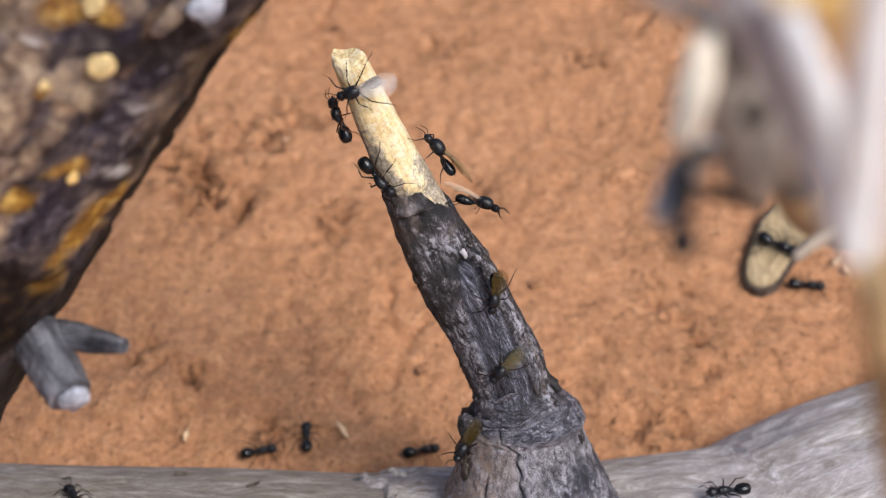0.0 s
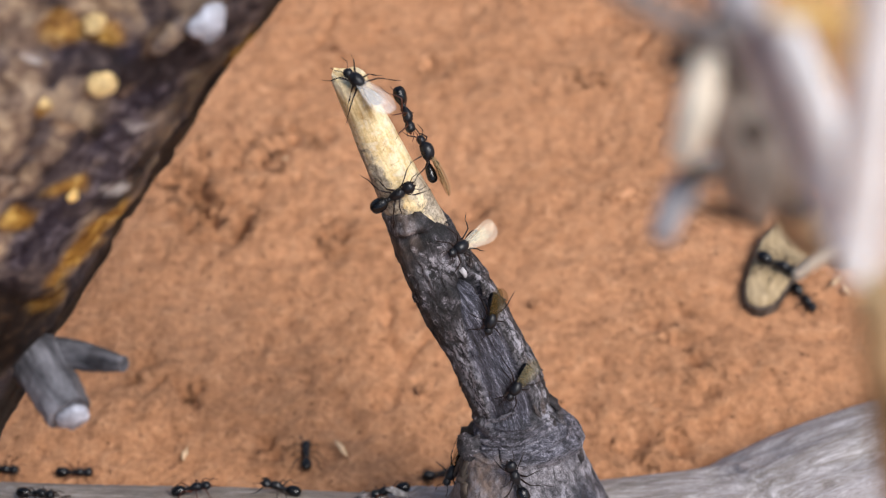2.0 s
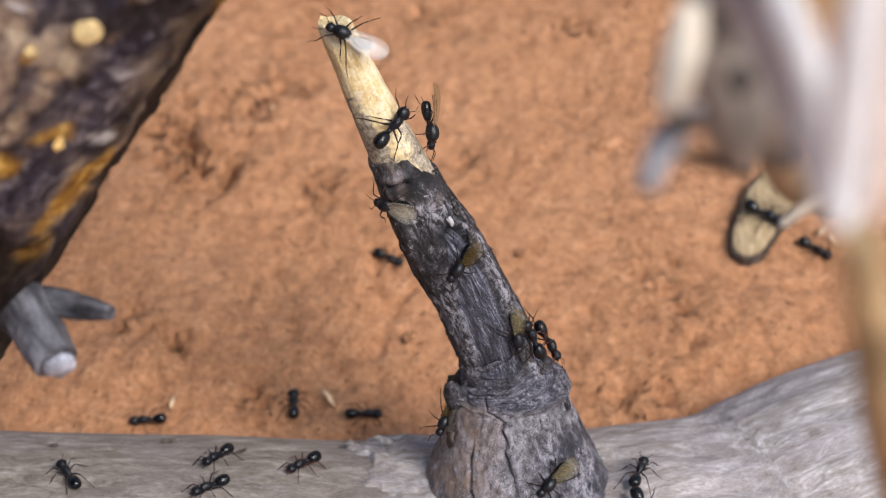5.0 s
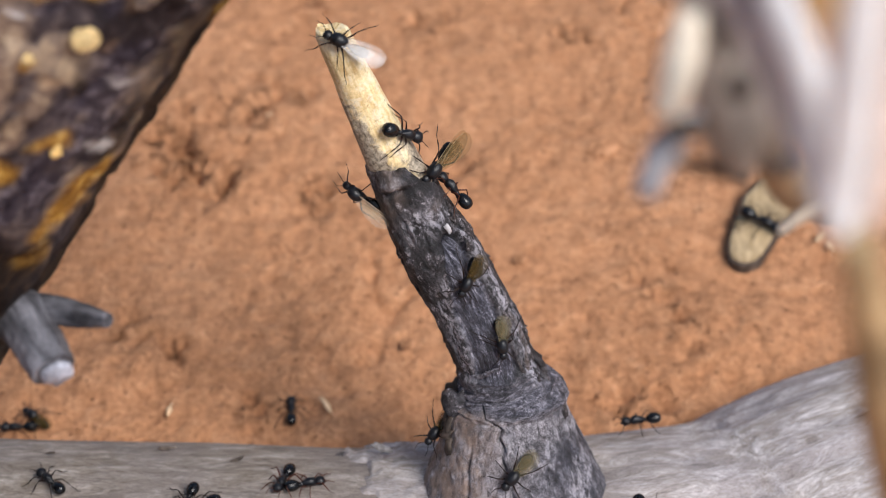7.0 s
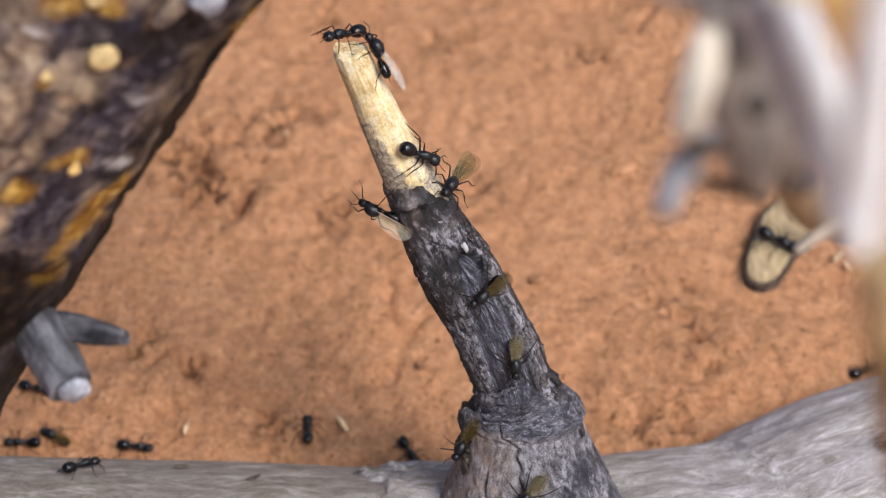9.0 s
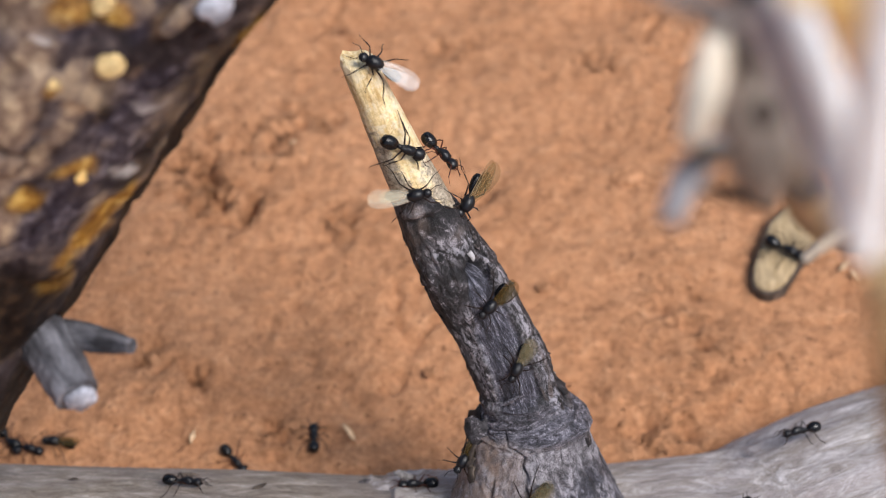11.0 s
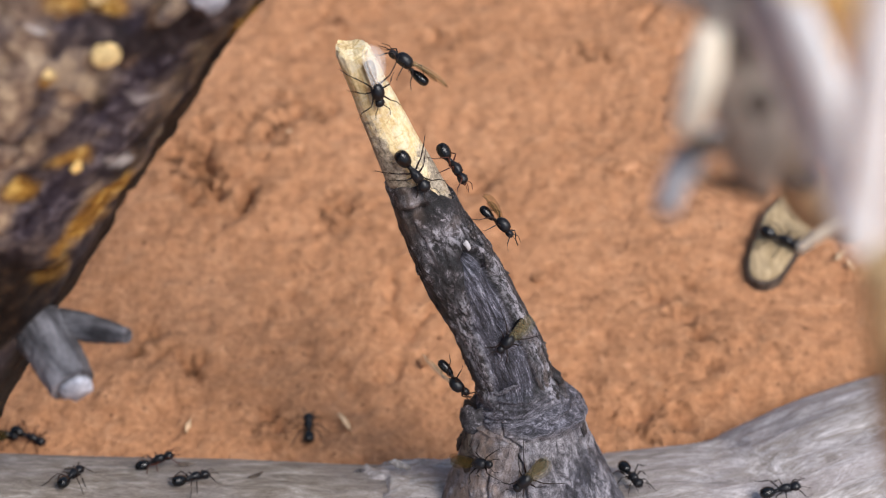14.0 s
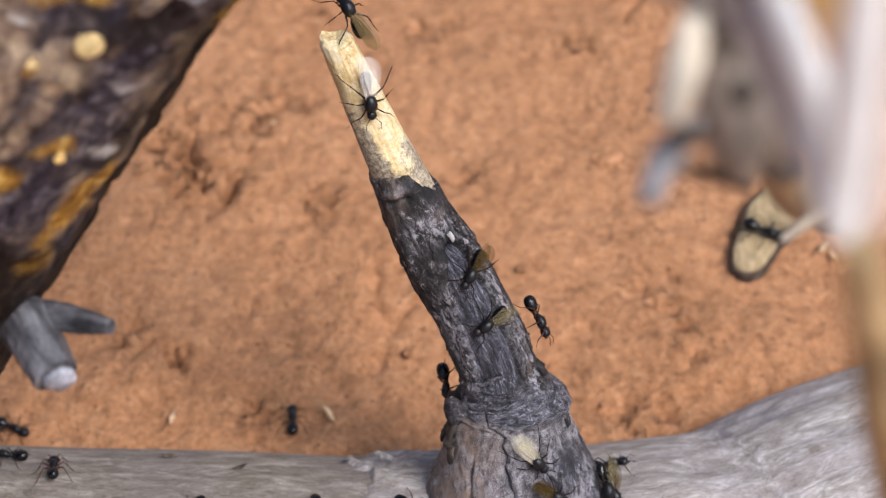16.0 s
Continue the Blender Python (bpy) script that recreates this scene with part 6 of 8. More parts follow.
    walk(ANTS["w2"], [(0, pose(-0.00996, 0.24041, 0.09342, 78, 31, -39)), (0.5, pose(-0.00989, 0.23978, 0.09093, 85, 47, -49)), (0.75, pose(-0.00928, 0.23952, 0.09190, 79, -9, -33)), (1, pose(-0.00865, 0.23956, 0.09249, 68, -41, -11)), (1.5, pose(-0.00841, 0.23998, 0.09416, 61, -35, 6)), (2, pose(-0.00800, 0.24010, 0.09417, 57, -31, 14)), (2.5, pose(-0.00751, 0.24029, 0.09427, 53, -24, 28)), (3, pose(-0.00715, 0.24097, 0.09487, 50, -27, 40)), (3.5, pose(-0.00680, 0.24102, 0.09489, 49, -25, 39)), (4, pose(-0.00652, 0.24126, 0.09517, 48, -25, 51)), (4.5, pose(-0.00724, 0.24189, 0.09653, 50, -29, 54)), (5.75, pose(-0.00616, 0.24187, 0.09592, 51, 12, 39)), (7, pose(-0.00493, 0.24230, 0.09489, 36, 37, 22)), (7.5, pose(-0.00465, 0.24202, 0.09462, 31, 39, 16)), (8, pose(-0.00485, 0.24202, 0.09463, 32, 39, 17)), (8.5, pose(-0.00492, 0.24194, 0.09458, 29, 41, 14)), (9, pose(-0.00492, 0.24192, 0.09455, 30, 40, 14)), (10.25, pose(-0.00708, 0.24223, 0.09703, 42, 41, 11)), (11.5, pose(-0.00875, 0.24303, 0.09897, 53, 32, -4)), (12, pose(-0.00826, 0.24318, 0.09923, 34, 47, -12)), (12.5, pose(-0.00859, 0.24346, 0.10026, 42, 42, -1)), (12.75, pose(-0.00918, 0.24507, 0.10211, 50, 34, 40)), (13, pose(-0.00938, 0.24693, 0.10391, 55, 25, 60)), (13.12, pose(-0.00965, 0.24577, 0.10345, 43, 42, 29)), (13.25, pose(-0.00975, 0.24511, 0.10255, 3, 56, -42)), (13.5, pose(-0.00878, 0.24313, 0.09987, 38, 47, -20)), (13.67, pose(-0.00787, 0.24209, 0.09743, 36, 48, -22)), (13.83, pose(-0.00682, 0.24103, 0.09490, 33, 45, -29)), (14, pose(-0.00582, 0.23960, 0.09291, 34, 46, -32)), (14.17, pose(-0.00460, 0.23806, 0.09083, 17, 53, -54)), (14.33, pose(-0.00289, 0.23680, 0.08812, 11, 47, -82)), (14.5, pose(-0.00205, 0.23493, 0.08660, -21, 50, -107)), (14.62, pose(-0.00362, 0.23416, 0.08458, -15, 65, -122)), (14.75, pose(-0.00527, 0.23380, 0.08152, -18, 73, -145)), (15, pose(-0.00624, 0.23437, 0.07470, 62, 40, -90)), (15.12, pose(-0.00436, 0.23186, 0.07310, 59, 39, -82)), (15.25, pose(-0.00234, 0.22938, 0.07229, 95, 76, -48)), (15.38, pose(-0.00058, 0.22779, 0.06860, 58, 37, -66)), (15.5, pose(0.00151, 0.22655, 0.06539, 69, 35, -59)), (15.67, pose(0.00281, 0.22546, 0.06050, 87, 37, -64)), (15.83, pose(0.00385, 0.22417, 0.05559, 86, 38, -70)), (16, pose(0.00496, 0.22703, 0.04477, 85, 39, -75))])
    stride(ANTS["w2"], [(0.0, 1.5), (12.5, 16.0)], 19)
    walk(ANTS["w3"], [(0, pose(0.01486, 0.20191, 0.03936, -19, -42, 115)), (0.5, pose(0.01515, 0.20472, 0.04178, -29, -49, 121)), (1, pose(0.01543, 0.20684, 0.04430, -27, -39, 118)), (1.25, pose(0.01452, 0.20938, 0.04738, -39, -57, 132)), (1.5, pose(0.01362, 0.21156, 0.04995, -35, -55, 133)), (2, pose(0.01345, 0.21163, 0.04994, -34, -47, 124)), (2.5, pose(0.01275, 0.21256, 0.05068, -29, -30, 119)), (3, pose(0.01222, 0.21296, 0.05043, -28, 1, 135)), (3.25, pose(0.01375, 0.21427, 0.05145, -16, -14, 111)), (3.5, pose(0.01518, 0.21617, 0.05214, 8, -28, 82)), (3.67, pose(0.01777, 0.21754, 0.05332, -1, -24, 88)), (3.83, pose(0.01969, 0.21995, 0.05383, 16, -38, 96)), (4, pose(0.02172, 0.22315, 0.05238, 38, -38, 105)), (4.5, pose(0.02324, 0.22457, 0.05002, 33, -30, 135)), (4.75, pose(0.02019, 0.22357, 0.05532, 32, -32, 129)), (5, pose(0.01726, 0.22378, 0.05991, 8, -58, 139)), (5.25, pose(0.01549, 0.23093, 0.05249, -62, -123, -54)), (5.5, pose(0.01299, 0.23253, 0.05398, -48, -116, -58)), (6, pose(0.01193, 0.23269, 0.05420, -70, -163, -17)), (6.5, pose(0.01093, 0.23290, 0.05445, -64, 149, 13)), (7, pose(0.00986, 0.23317, 0.05474, -19, 118, 75)), (16, pose(0.00921, 0.23354, 0.05661, -15, 116, 75))])
    stride(ANTS["w3"], [(0.0, 1.5), (3.0, 5.5)], 21)
    walk(ANTS["w4"], [(0, pose(-0.00397, 0.24777, -0.00225, -1, -2, 10)), (0.5, pose(0.00037, 0.24599, -0.00206, -6, 1, 18)), (1, pose(0.00128, 0.24587, -0.00199, -12, 1, 14)), (1.5, pose(0.00075, 0.24839, -0.00269, 8, 0, 11)), (2, pose(0.00004, 0.24660, -0.00229, -6, 7, 15)), (2.5, pose(-0.00155, 0.24792, -0.00219, 2, 0, 12)), (2.75, pose(-0.00090, 0.22803, 0.02029, -29, 13, -17)), (3, pose(0.00064, 0.21970, 0.02675, -9, -29, -69)), (3.5, pose(0.00101, 0.21423, 0.02901, -16, -20, -49)), (3.67, pose(-0.00027, 0.21361, 0.02919, -22, 3, 11)), (3.83, pose(-0.00156, 0.21293, 0.02940, -11, 19, 61)), (4, pose(-0.00286, 0.21227, 0.02960, -0, 21, 90)), (4.17, pose(-0.00292, 0.21804, 0.02756, -8, 25, 73)), (4.33, pose(-0.00247, 0.22762, 0.02098, -13, -19, 26)), (4.5, pose(-0.00341, 0.24866, -0.00241, 6, 3, 7)), (4.65, pose(-0.00605, 0.24884, -0.00231, 8, 2, 4)), (4.8, pose(-0.00881, 0.24858, -0.00172, 7, 7, 5)), (4.97, pose(-0.01262, 0.24812, -0.00116, 1, 10, 7)), (5.15, pose(-0.01602, 0.24823, -0.00111, 1, -4, -2)), (5.33, pose(-0.01980, 0.24754, -0.00050, -15, -2, -1)), (5.5, pose(-0.02348, 0.24702, 0.00015, -25, -5, -3)), (5.88, pose(-0.02470, 0.24400, 0.00000, 10, -7, -39)), (6.25, pose(-0.02575, 0.22491, 0.02341, -27, 33, -54)), (6.62, pose(-0.02573, 0.21708, 0.02839, -3, -28, -87)), (7, pose(-0.02689, 0.21319, 0.02948, 5, -17, -111)), (7.17, pose(-0.02971, 0.20979, 0.03033, 4, -9, -115)), (7.33, pose(-0.03253, 0.20662, 0.03073, 4, -6, -118)), (7.5, pose(-0.03537, 0.20342, 0.03116, 2, -6, -119)), (16, pose(-0.03702, 0.20341, 0.03115, 2, -6, -119))])
    stride(ANTS["w4"], [(0.0, 0.5), (1.0, 1.5), (2.0, 7.5)], 23)
    walk(ANTS["w6"], [(0, pose(0.01091, 0.23051, 0.05009, -18, -115, -58)), (2.5, pose(0.01256, 0.23119, 0.04364, -112, -102, 46)), (5, pose(0.01337, 0.23044, 0.04068, -17, -117, -60)), (5.26, pose(0.01361, 0.23140, 0.04457, 49, -76, -133)), (5.52, pose(0.01321, 0.23154, 0.05170, -46, -124, -56)), (5.78, pose(0.01307, 0.22671, 0.06572, -11, -48, 123)), (6.04, pose(0.01255, 0.22863, 0.06815, 29, -50, 129)), (6.3, pose(0.01298, 0.23265, 0.06815, 50, -35, 124)), (6.42, pose(0.01101, 0.23403, 0.07155, 45, -33, 128)), (6.55, pose(0.00910, 0.23544, 0.07491, 37, -32, 132)), (6.67, pose(0.00711, 0.23765, 0.07712, 46, -30, 136)), (6.8, pose(0.00519, 0.23965, 0.07966, 46, -28, 140)), (7, pose(0.00331, 0.24016, 0.08207, 36, -28, 140)), (7.12, pose(0.00117, 0.24133, 0.08629, 44, -33, 129)), (7.25, pose(-0.00094, 0.24360, 0.08927, 60, -37, 117)), (7.38, pose(-0.00308, 0.24367, 0.09263, 44, -38, 112)), (7.5, pose(-0.00533, 0.24367, 0.09575, 47, -31, 107)), (7.62, pose(-0.00668, 0.24489, 0.09851, 56, -28, 100)), (7.75, pose(-0.00795, 0.24606, 0.10114, 60, -15, 94)), (7.88, pose(-0.00844, 0.24932, 0.10162, 58, -39, 107)), (8, pose(-0.00877, 0.25019, 0.10406, 54, -36, 120)), (8.17, pose(-0.01002, 0.25034, 0.10664, 50, -32, 132)), (8.33, pose(-0.01120, 0.25103, 0.10870, 43, -27, 143)), (8.5, pose(-0.01231, 0.25185, 0.11072, 32, -22, 153)), (8.75, pose(-0.01391, 0.25216, 0.11128, -4, 20, 144)), (9, pose(-0.01770, 0.25328, 0.11078, 8, -16, -148)), (9.2, pose(-0.01859, 0.25290, 0.11069, -21, 5, -107)), (9.33, pose(-0.01678, 0.24919, 0.11126, -4, 19, -95)), (9.47, pose(-0.01534, 0.25142, 0.10602, -2, 117, 109)), (9.6, pose(-0.01415, 0.25075, 0.10302, -146, 63, -31)), (9.78, pose(-0.01226, 0.25018, 0.09946, -140, 63, -37)), (9.96, pose(-0.01030, 0.24921, 0.09625, -131, 63, -40)), (10.14, pose(-0.00815, 0.24825, 0.09301, -126, 66, -39)), (10.32, pose(-0.00619, 0.24697, 0.09039, -126, 60, -50)), (10.5, pose(-0.00410, 0.24561, 0.08745, -114, 66, -47)), (11, pose(-0.00269, 0.24523, 0.09250, -32, 27, -38)), (11.5, pose(-0.00100, 0.24394, 0.08977, -25, 21, -27)), (12, pose(-0.00010, 0.24382, 0.08967, -27, 24, -32)), (12.5, pose(-0.00055, 0.24445, 0.09041, -34, 25, -33)), (13, pose(-0.00171, 0.24544, 0.09232, -49, 32, -47)), (13.5, pose(-0.00042, 0.24426, 0.08995, -21, 19, -23)), (14, pose(-0.00001, 0.24329, 0.08880, -45, 32, -48)), (14.25, pose(0.00141, 0.24249, 0.08576, -44, 32, -47)), (14.5, pose(0.00292, 0.24105, 0.08348, -36, 32, -47)), (15, pose(0.00258, 0.24196, 0.08485, -23, 24, -31)), (15.5, pose(0.00261, 0.24049, 0.08349, -31, 35, -57)), (15.62, pose(0.00621, 0.23870, 0.07794, -51, 35, -56)), (15.75, pose(0.01008, 0.23646, 0.07299, -53, 35, -56)), (15.88, pose(0.01415, 0.23343, 0.06650, -52, 35, -56)), (16, pose(0.01822, 0.22958, 0.06090, -51, 34, -56))])
    stride(ANTS["w6"], [(5.0, 11.5), (12.5, 16.0)], 25)
    walk(ANTS["w8"], [(0, pose(0.05288, 0.21558, 0.03104, 4, -1, -173)), (0.1, pose(0.04915, 0.21660, 0.03063, 15, 3, 180)), (0.2, pose(0.04537, 0.21774, 0.03024, 20, 9, 171)), (0.3, pose(0.04170, 0.21955, 0.02888, 23, 19, 158)), (0.4, pose(0.03787, 0.22139, 0.02785, 16, 18, 154)), (0.5, pose(0.03387, 0.22303, 0.02690, 18, 16, 150)), (0.65, pose(0.03130, 0.22187, 0.02681, -1, -0, -173)), (0.8, pose(0.02866, 0.21901, 0.02753, 14, -23, -137)), (1.2, pose(0.02902, 0.21759, 0.02798, 1, 2, 147)), (1.6, pose(0.02926, 0.21550, 0.02816, -1, 15, 93)), (2, pose(0.02927, 0.21196, 0.03088, -15, 16, 55)), (2.5, pose(0.03229, 0.21573, 0.02887, -26, -20, -18)), (3, pose(0.03498, 0.21902, 0.02814, -1, -21, -69)), (3.5, pose(0.03652, 0.21804, 0.02862, 2, -13, -76)), (3.67, pose(0.03720, 0.21232, 0.03094, -1, -14, -76)), (3.83, pose(0.03792, 0.20856, 0.03073, -9, -4, -72)), (4, pose(0.03865, 0.20408, 0.03213, -6, 11, -66)), (16, pose(0.04133, 0.20484, 0.03183, -2, 20, -63))])
    stride(ANTS["w8"], [(0.0, 4.0)], 27)
    walk(ANTS["w9"], [(0, pose(0.10038, 0.25915, 0.01272, 26, 4, -178)), (1.6, pose(0.09790, 0.25781, 0.01325, 30, 7, -174)), (3.2, pose(0.09557, 0.25686, 0.01331, 32, 9, -171)), (3.33, pose(0.09386, 0.26856, -0.00287, -1, 3, -167)), (3.47, pose(0.08761, 0.26779, -0.00283, -14, -10, -156)), (3.6, pose(0.08175, 0.26533, -0.00147, 4, -7, -155)), (3.73, pose(0.06985, 0.26146, -0.00210, -21, 6, -170)), (3.87, pose(0.05775, 0.25569, -0.00193, -2, 2, -174)), (4, pose(0.04331, 0.23597, 0.01835, 27, 2, -179)), (4.17, pose(0.04078, 0.22801, 0.02439, 32, 11, 175)), (4.33, pose(0.03859, 0.22253, 0.02734, 23, 10, 178)), (4.5, pose(0.03647, 0.21868, 0.02830, 6, 2, -174)), (4.67, pose(0.03753, 0.21569, 0.03021, 8, 23, 123)), (4.85, pose(0.03856, 0.21405, 0.03091, -3, 15, 92)), (5.03, pose(0.03968, 0.21257, 0.03117, -9, 9, 59)), (5.2, pose(0.04073, 0.21208, 0.03096, 15, -1, 13)), (5.65, pose(0.04085, 0.21528, 0.03037, -10, 11, 60)), (6.1, pose(0.04082, 0.21964, 0.02891, -0, 26, 89)), (6.55, pose(0.04121, 0.22487, 0.02649, 6, 34, 113)), (7, pose(0.04169, 0.23219, 0.02145, 27, 5, -175)), (7.25, pose(0.03960, 0.22686, 0.02498, 33, -4, -161)), (7.5, pose(0.03764, 0.22262, 0.02735, 22, -5, -152)), (8, pose(0.03748, 0.23107, 0.02198, 26, 13, -165)), (8.1, pose(0.04202, 0.23325, 0.02107, 13, -12, 161)), (8.2, pose(0.04803, 0.23558, 0.01895, 4, 31, 93)), (8.3, pose(0.05437, 0.23800, 0.01929, -21, -35, 60)), (8.4, pose(0.05906, 0.23618, 0.02200, -40, -15, 18)), (8.55, pose(0.07146, 0.24567, 0.01707, -29, -15, 17)), (8.7, pose(0.08697, 0.26695, -0.00266, 16, 15, 31)), (8.97, pose(0.09173, 0.26852, -0.00299, 4, -10, 16)), (9.23, pose(0.09553, 0.26958, -0.00276, -1, -5, 19)), (9.5, pose(0.09938, 0.27089, -0.00252, 2, -4, 19)), (9.82, pose(0.09070, 0.25481, 0.01436, -23, 13, -19)), (10.15, pose(0.08600, 0.24919, 0.01970, -3, 33, -66)), (10.48, pose(0.08374, 0.24370, 0.02255, 49, 36, -122)), (10.8, pose(0.07864, 0.23811, 0.02498, 31, -7, -154)), (10.9, pose(0.07342, 0.23580, 0.02535, 31, -3, -159)), (11, pose(0.06823, 0.23346, 0.02575, 31, 0, -163)), (11.1, pose(0.06305, 0.23119, 0.02612, 29, 2, -167)), (11.2, pose(0.05792, 0.22892, 0.02651, 27, 3, -170)), (11.3, pose(0.05279, 0.22661, 0.02693, 27, 2, -172)), (11.5, pose(0.03988, 0.22695, 0.02505, 27, 19, 160)), (11.6, pose(0.03695, 0.22964, 0.02294, 18, -3, 175)), (11.7, pose(0.03442, 0.23320, 0.01909, 25, -4, 174)), (11.8, pose(0.03372, 0.24981, -0.00170, -23, -0, 167)), (12.03, pose(0.03294, 0.22900, 0.02387, -4, -31, 118)), (12.27, pose(0.03506, 0.22261, 0.02689, -10, 0, 59)), (12.5, pose(0.03692, 0.21797, 0.02870, -11, -14, -9)), (12.67, pose(0.03914, 0.22022, 0.02843, -1, -21, -73)), (12.83, pose(0.04161, 0.22295, 0.02765, 12, -20, -110)), (13, pose(0.04426, 0.22587, 0.02650, 33, 2, -169)), (13.25, pose(0.04124, 0.22603, 0.02591, 35, 5, -173)), (13.5, pose(0.03815, 0.22627, 0.02524, 32, 4, -175)), (13.73, pose(0.03693, 0.22261, 0.02722, 15, -13, -113)), (13.97, pose(0.03568, 0.21927, 0.02836, -0, -19, -74)), (14.2, pose(0.03429, 0.21549, 0.03010, -26, 1, -2)), (14.45, pose(0.03668, 0.21564, 0.03035, -23, 20, 52)), (14.7, pose(0.03898, 0.21618, 0.03009, -15, 30, 81)), (14.95, pose(0.04102, 0.21663, 0.03017, 2, 23, 109)), (15.2, pose(0.04316, 0.21697, 0.03033, 16, 10, 162)), (15.3, pose(0.04111, 0.21788, 0.02976, 19, -19, -122)), (15.4, pose(0.03902, 0.21954, 0.02852, 3, -17, -82)), (15.5, pose(0.03717, 0.22042, 0.02802, -11, -29, -36)), (16, pose(0.03469, 0.21955, 0.02810, -28, -7, 8))])
    stride(ANTS["w9"], [(3.2, 16.0)], 29)
    walk(ANTS["w10"], [(0, pose(0.06413, 0.20766, 0.03159, -6, 2, 17)), (1.2, pose(0.06432, 0.21180, 0.03168, 8, 5, 25)), (2.4, pose(0.06528, 0.21596, 0.03078, -10, -2, 29)), (2.7, pose(0.06821, 0.21970, 0.03111, 14, 0, 17)), (3, pose(0.07189, 0.22279, 0.03045, -16, -4, -0)), (3.25, pose(0.07447, 0.22304, 0.03064, -16, 1, 14)), (3.5, pose(0.07703, 0.22336, 0.03082, -12, 4, 27)), (3.75, pose(0.07976, 0.22406, 0.03056, -9, 4, 27)), (4, pose(0.08247, 0.22487, 0.03029, -2, 3, 28)), (4.25, pose(0.08585, 0.22643, 0.03023, -9, 7, 39)), (4.5, pose(0.08933, 0.22846, 0.02967, -9, 11, 49)), (6, pose(0.08850, 0.22782, 0.02991, -1, 14, 86)), (7.5, pose(0.08765, 0.22722, 0.03014, 9, 8, 140)), (9, pose(0.08679, 0.22665, 0.03037, 8, -5, -148)), (9.25, pose(0.08264, 0.22496, 0.03040, 5, -2, -170)), (9.5, pose(0.07846, 0.22340, 0.03045, -4, -4, 169)), (9.75, pose(0.07432, 0.22182, 0.03055, -8, -11, 150)), (10, pose(0.07025, 0.22012, 0.03064, -6, -16, 129)), (10.25, pose(0.06623, 0.21825, 0.03068, 1, -13, 107)), (10.5, pose(0.06226, 0.21634, 0.03073, 3, -8, 87)), (10.75, pose(0.05845, 0.21475, 0.03029, -0, -2, 70)), (11, pose(0.05443, 0.21271, 0.03039, -4, 7, 56)), (11.25, pose(0.05605, 0.21593, 0.03105, 12, -10, 55)), (11.5, pose(0.05815, 0.21844, 0.03068, -10, 12, 62)), (11.6, pose(0.06279, 0.22389, 0.02928, -18, 18, 60)), (11.7, pose(0.06753, 0.23005, 0.02734, -18, 15, 56)), (11.8, pose(0.07327, 0.23758, 0.02464, -18, -29, 39)), (12, pose(0.07661, 0.24186, 0.02080, -11, 21, 78)), (12.2, pose(0.08001, 0.24463, 0.02008, -2, 26, 100)), (12.4, pose(0.08358, 0.24914, 0.01732, 17, -4, 171)), (13, pose(0.08051, 0.24969, 0.01595, 33, 8, -171)), (13.17, pose(0.07691, 0.24270, 0.02051, 16, -1, -155)), (13.33, pose(0.07349, 0.23473, 0.02598, 26, -14, -137)), (13.5, pose(0.07080, 0.22972, 0.02787, 20, -14, -128)), (13.67, pose(0.06797, 0.22393, 0.02985, 6, -16, -95)), (13.83, pose(0.06531, 0.21922, 0.03089, 2, 2, -42)), (14, pose(0.06326, 0.21476, 0.03056, -9, -3, 14)), (14.17, pose(0.06633, 0.21444, 0.03116, -13, -8, 11)), (14.33, pose(0.06911, 0.21477, 0.03117, -1, 0, 15)), (14.5, pose(0.07202, 0.21506, 0.03125, 8, 3, 17)), (14.62, pose(0.06899, 0.21500, 0.03137, -2, -1, 17)), (14.75, pose(0.06610, 0.21513, 0.03108, -18, -6, 17)), (14.88, pose(0.06264, 0.21623, 0.03064, 8, -1, 23)), (15, pose(0.05938, 0.21657, 0.03081, 14, -3, 25)), (15.12, pose(0.05742, 0.21501, 0.03034, 7, -9, 66)), (15.25, pose(0.05544, 0.21275, 0.03039, 2, 7, 102)), (15.38, pose(0.05337, 0.20980, 0.03164, 16, 22, 137)), (15.5, pose(0.05119, 0.20813, 0.03207, 9, -3, -154)), (16, pose(0.05083, 0.20403, 0.03237, -0, -3, -116))])
    stride(ANTS["w10"], [(2.4, 4.5), (9.0, 16.0)], 31)
    walk(ANTS["g1"], [(0, pose(-0.02870, 0.25075, -0.00117, 6, 6, 93)), (8, pose(-0.02836, 0.25121, -0.00151, 1, 9, 93)), (16, pose(-0.02880, 0.25077, -0.00117, 6, 5, 93))])
    walk(ANTS["o1"], [(0, pose(0.07543, 0.29967, 0.00195, -1, 2, -30)), (8, pose(0.07521, 0.29980, 0.00204, -2, 5, -32)), (16, pose(0.07543, 0.29967, 0.00195, -1, 2, -27))])
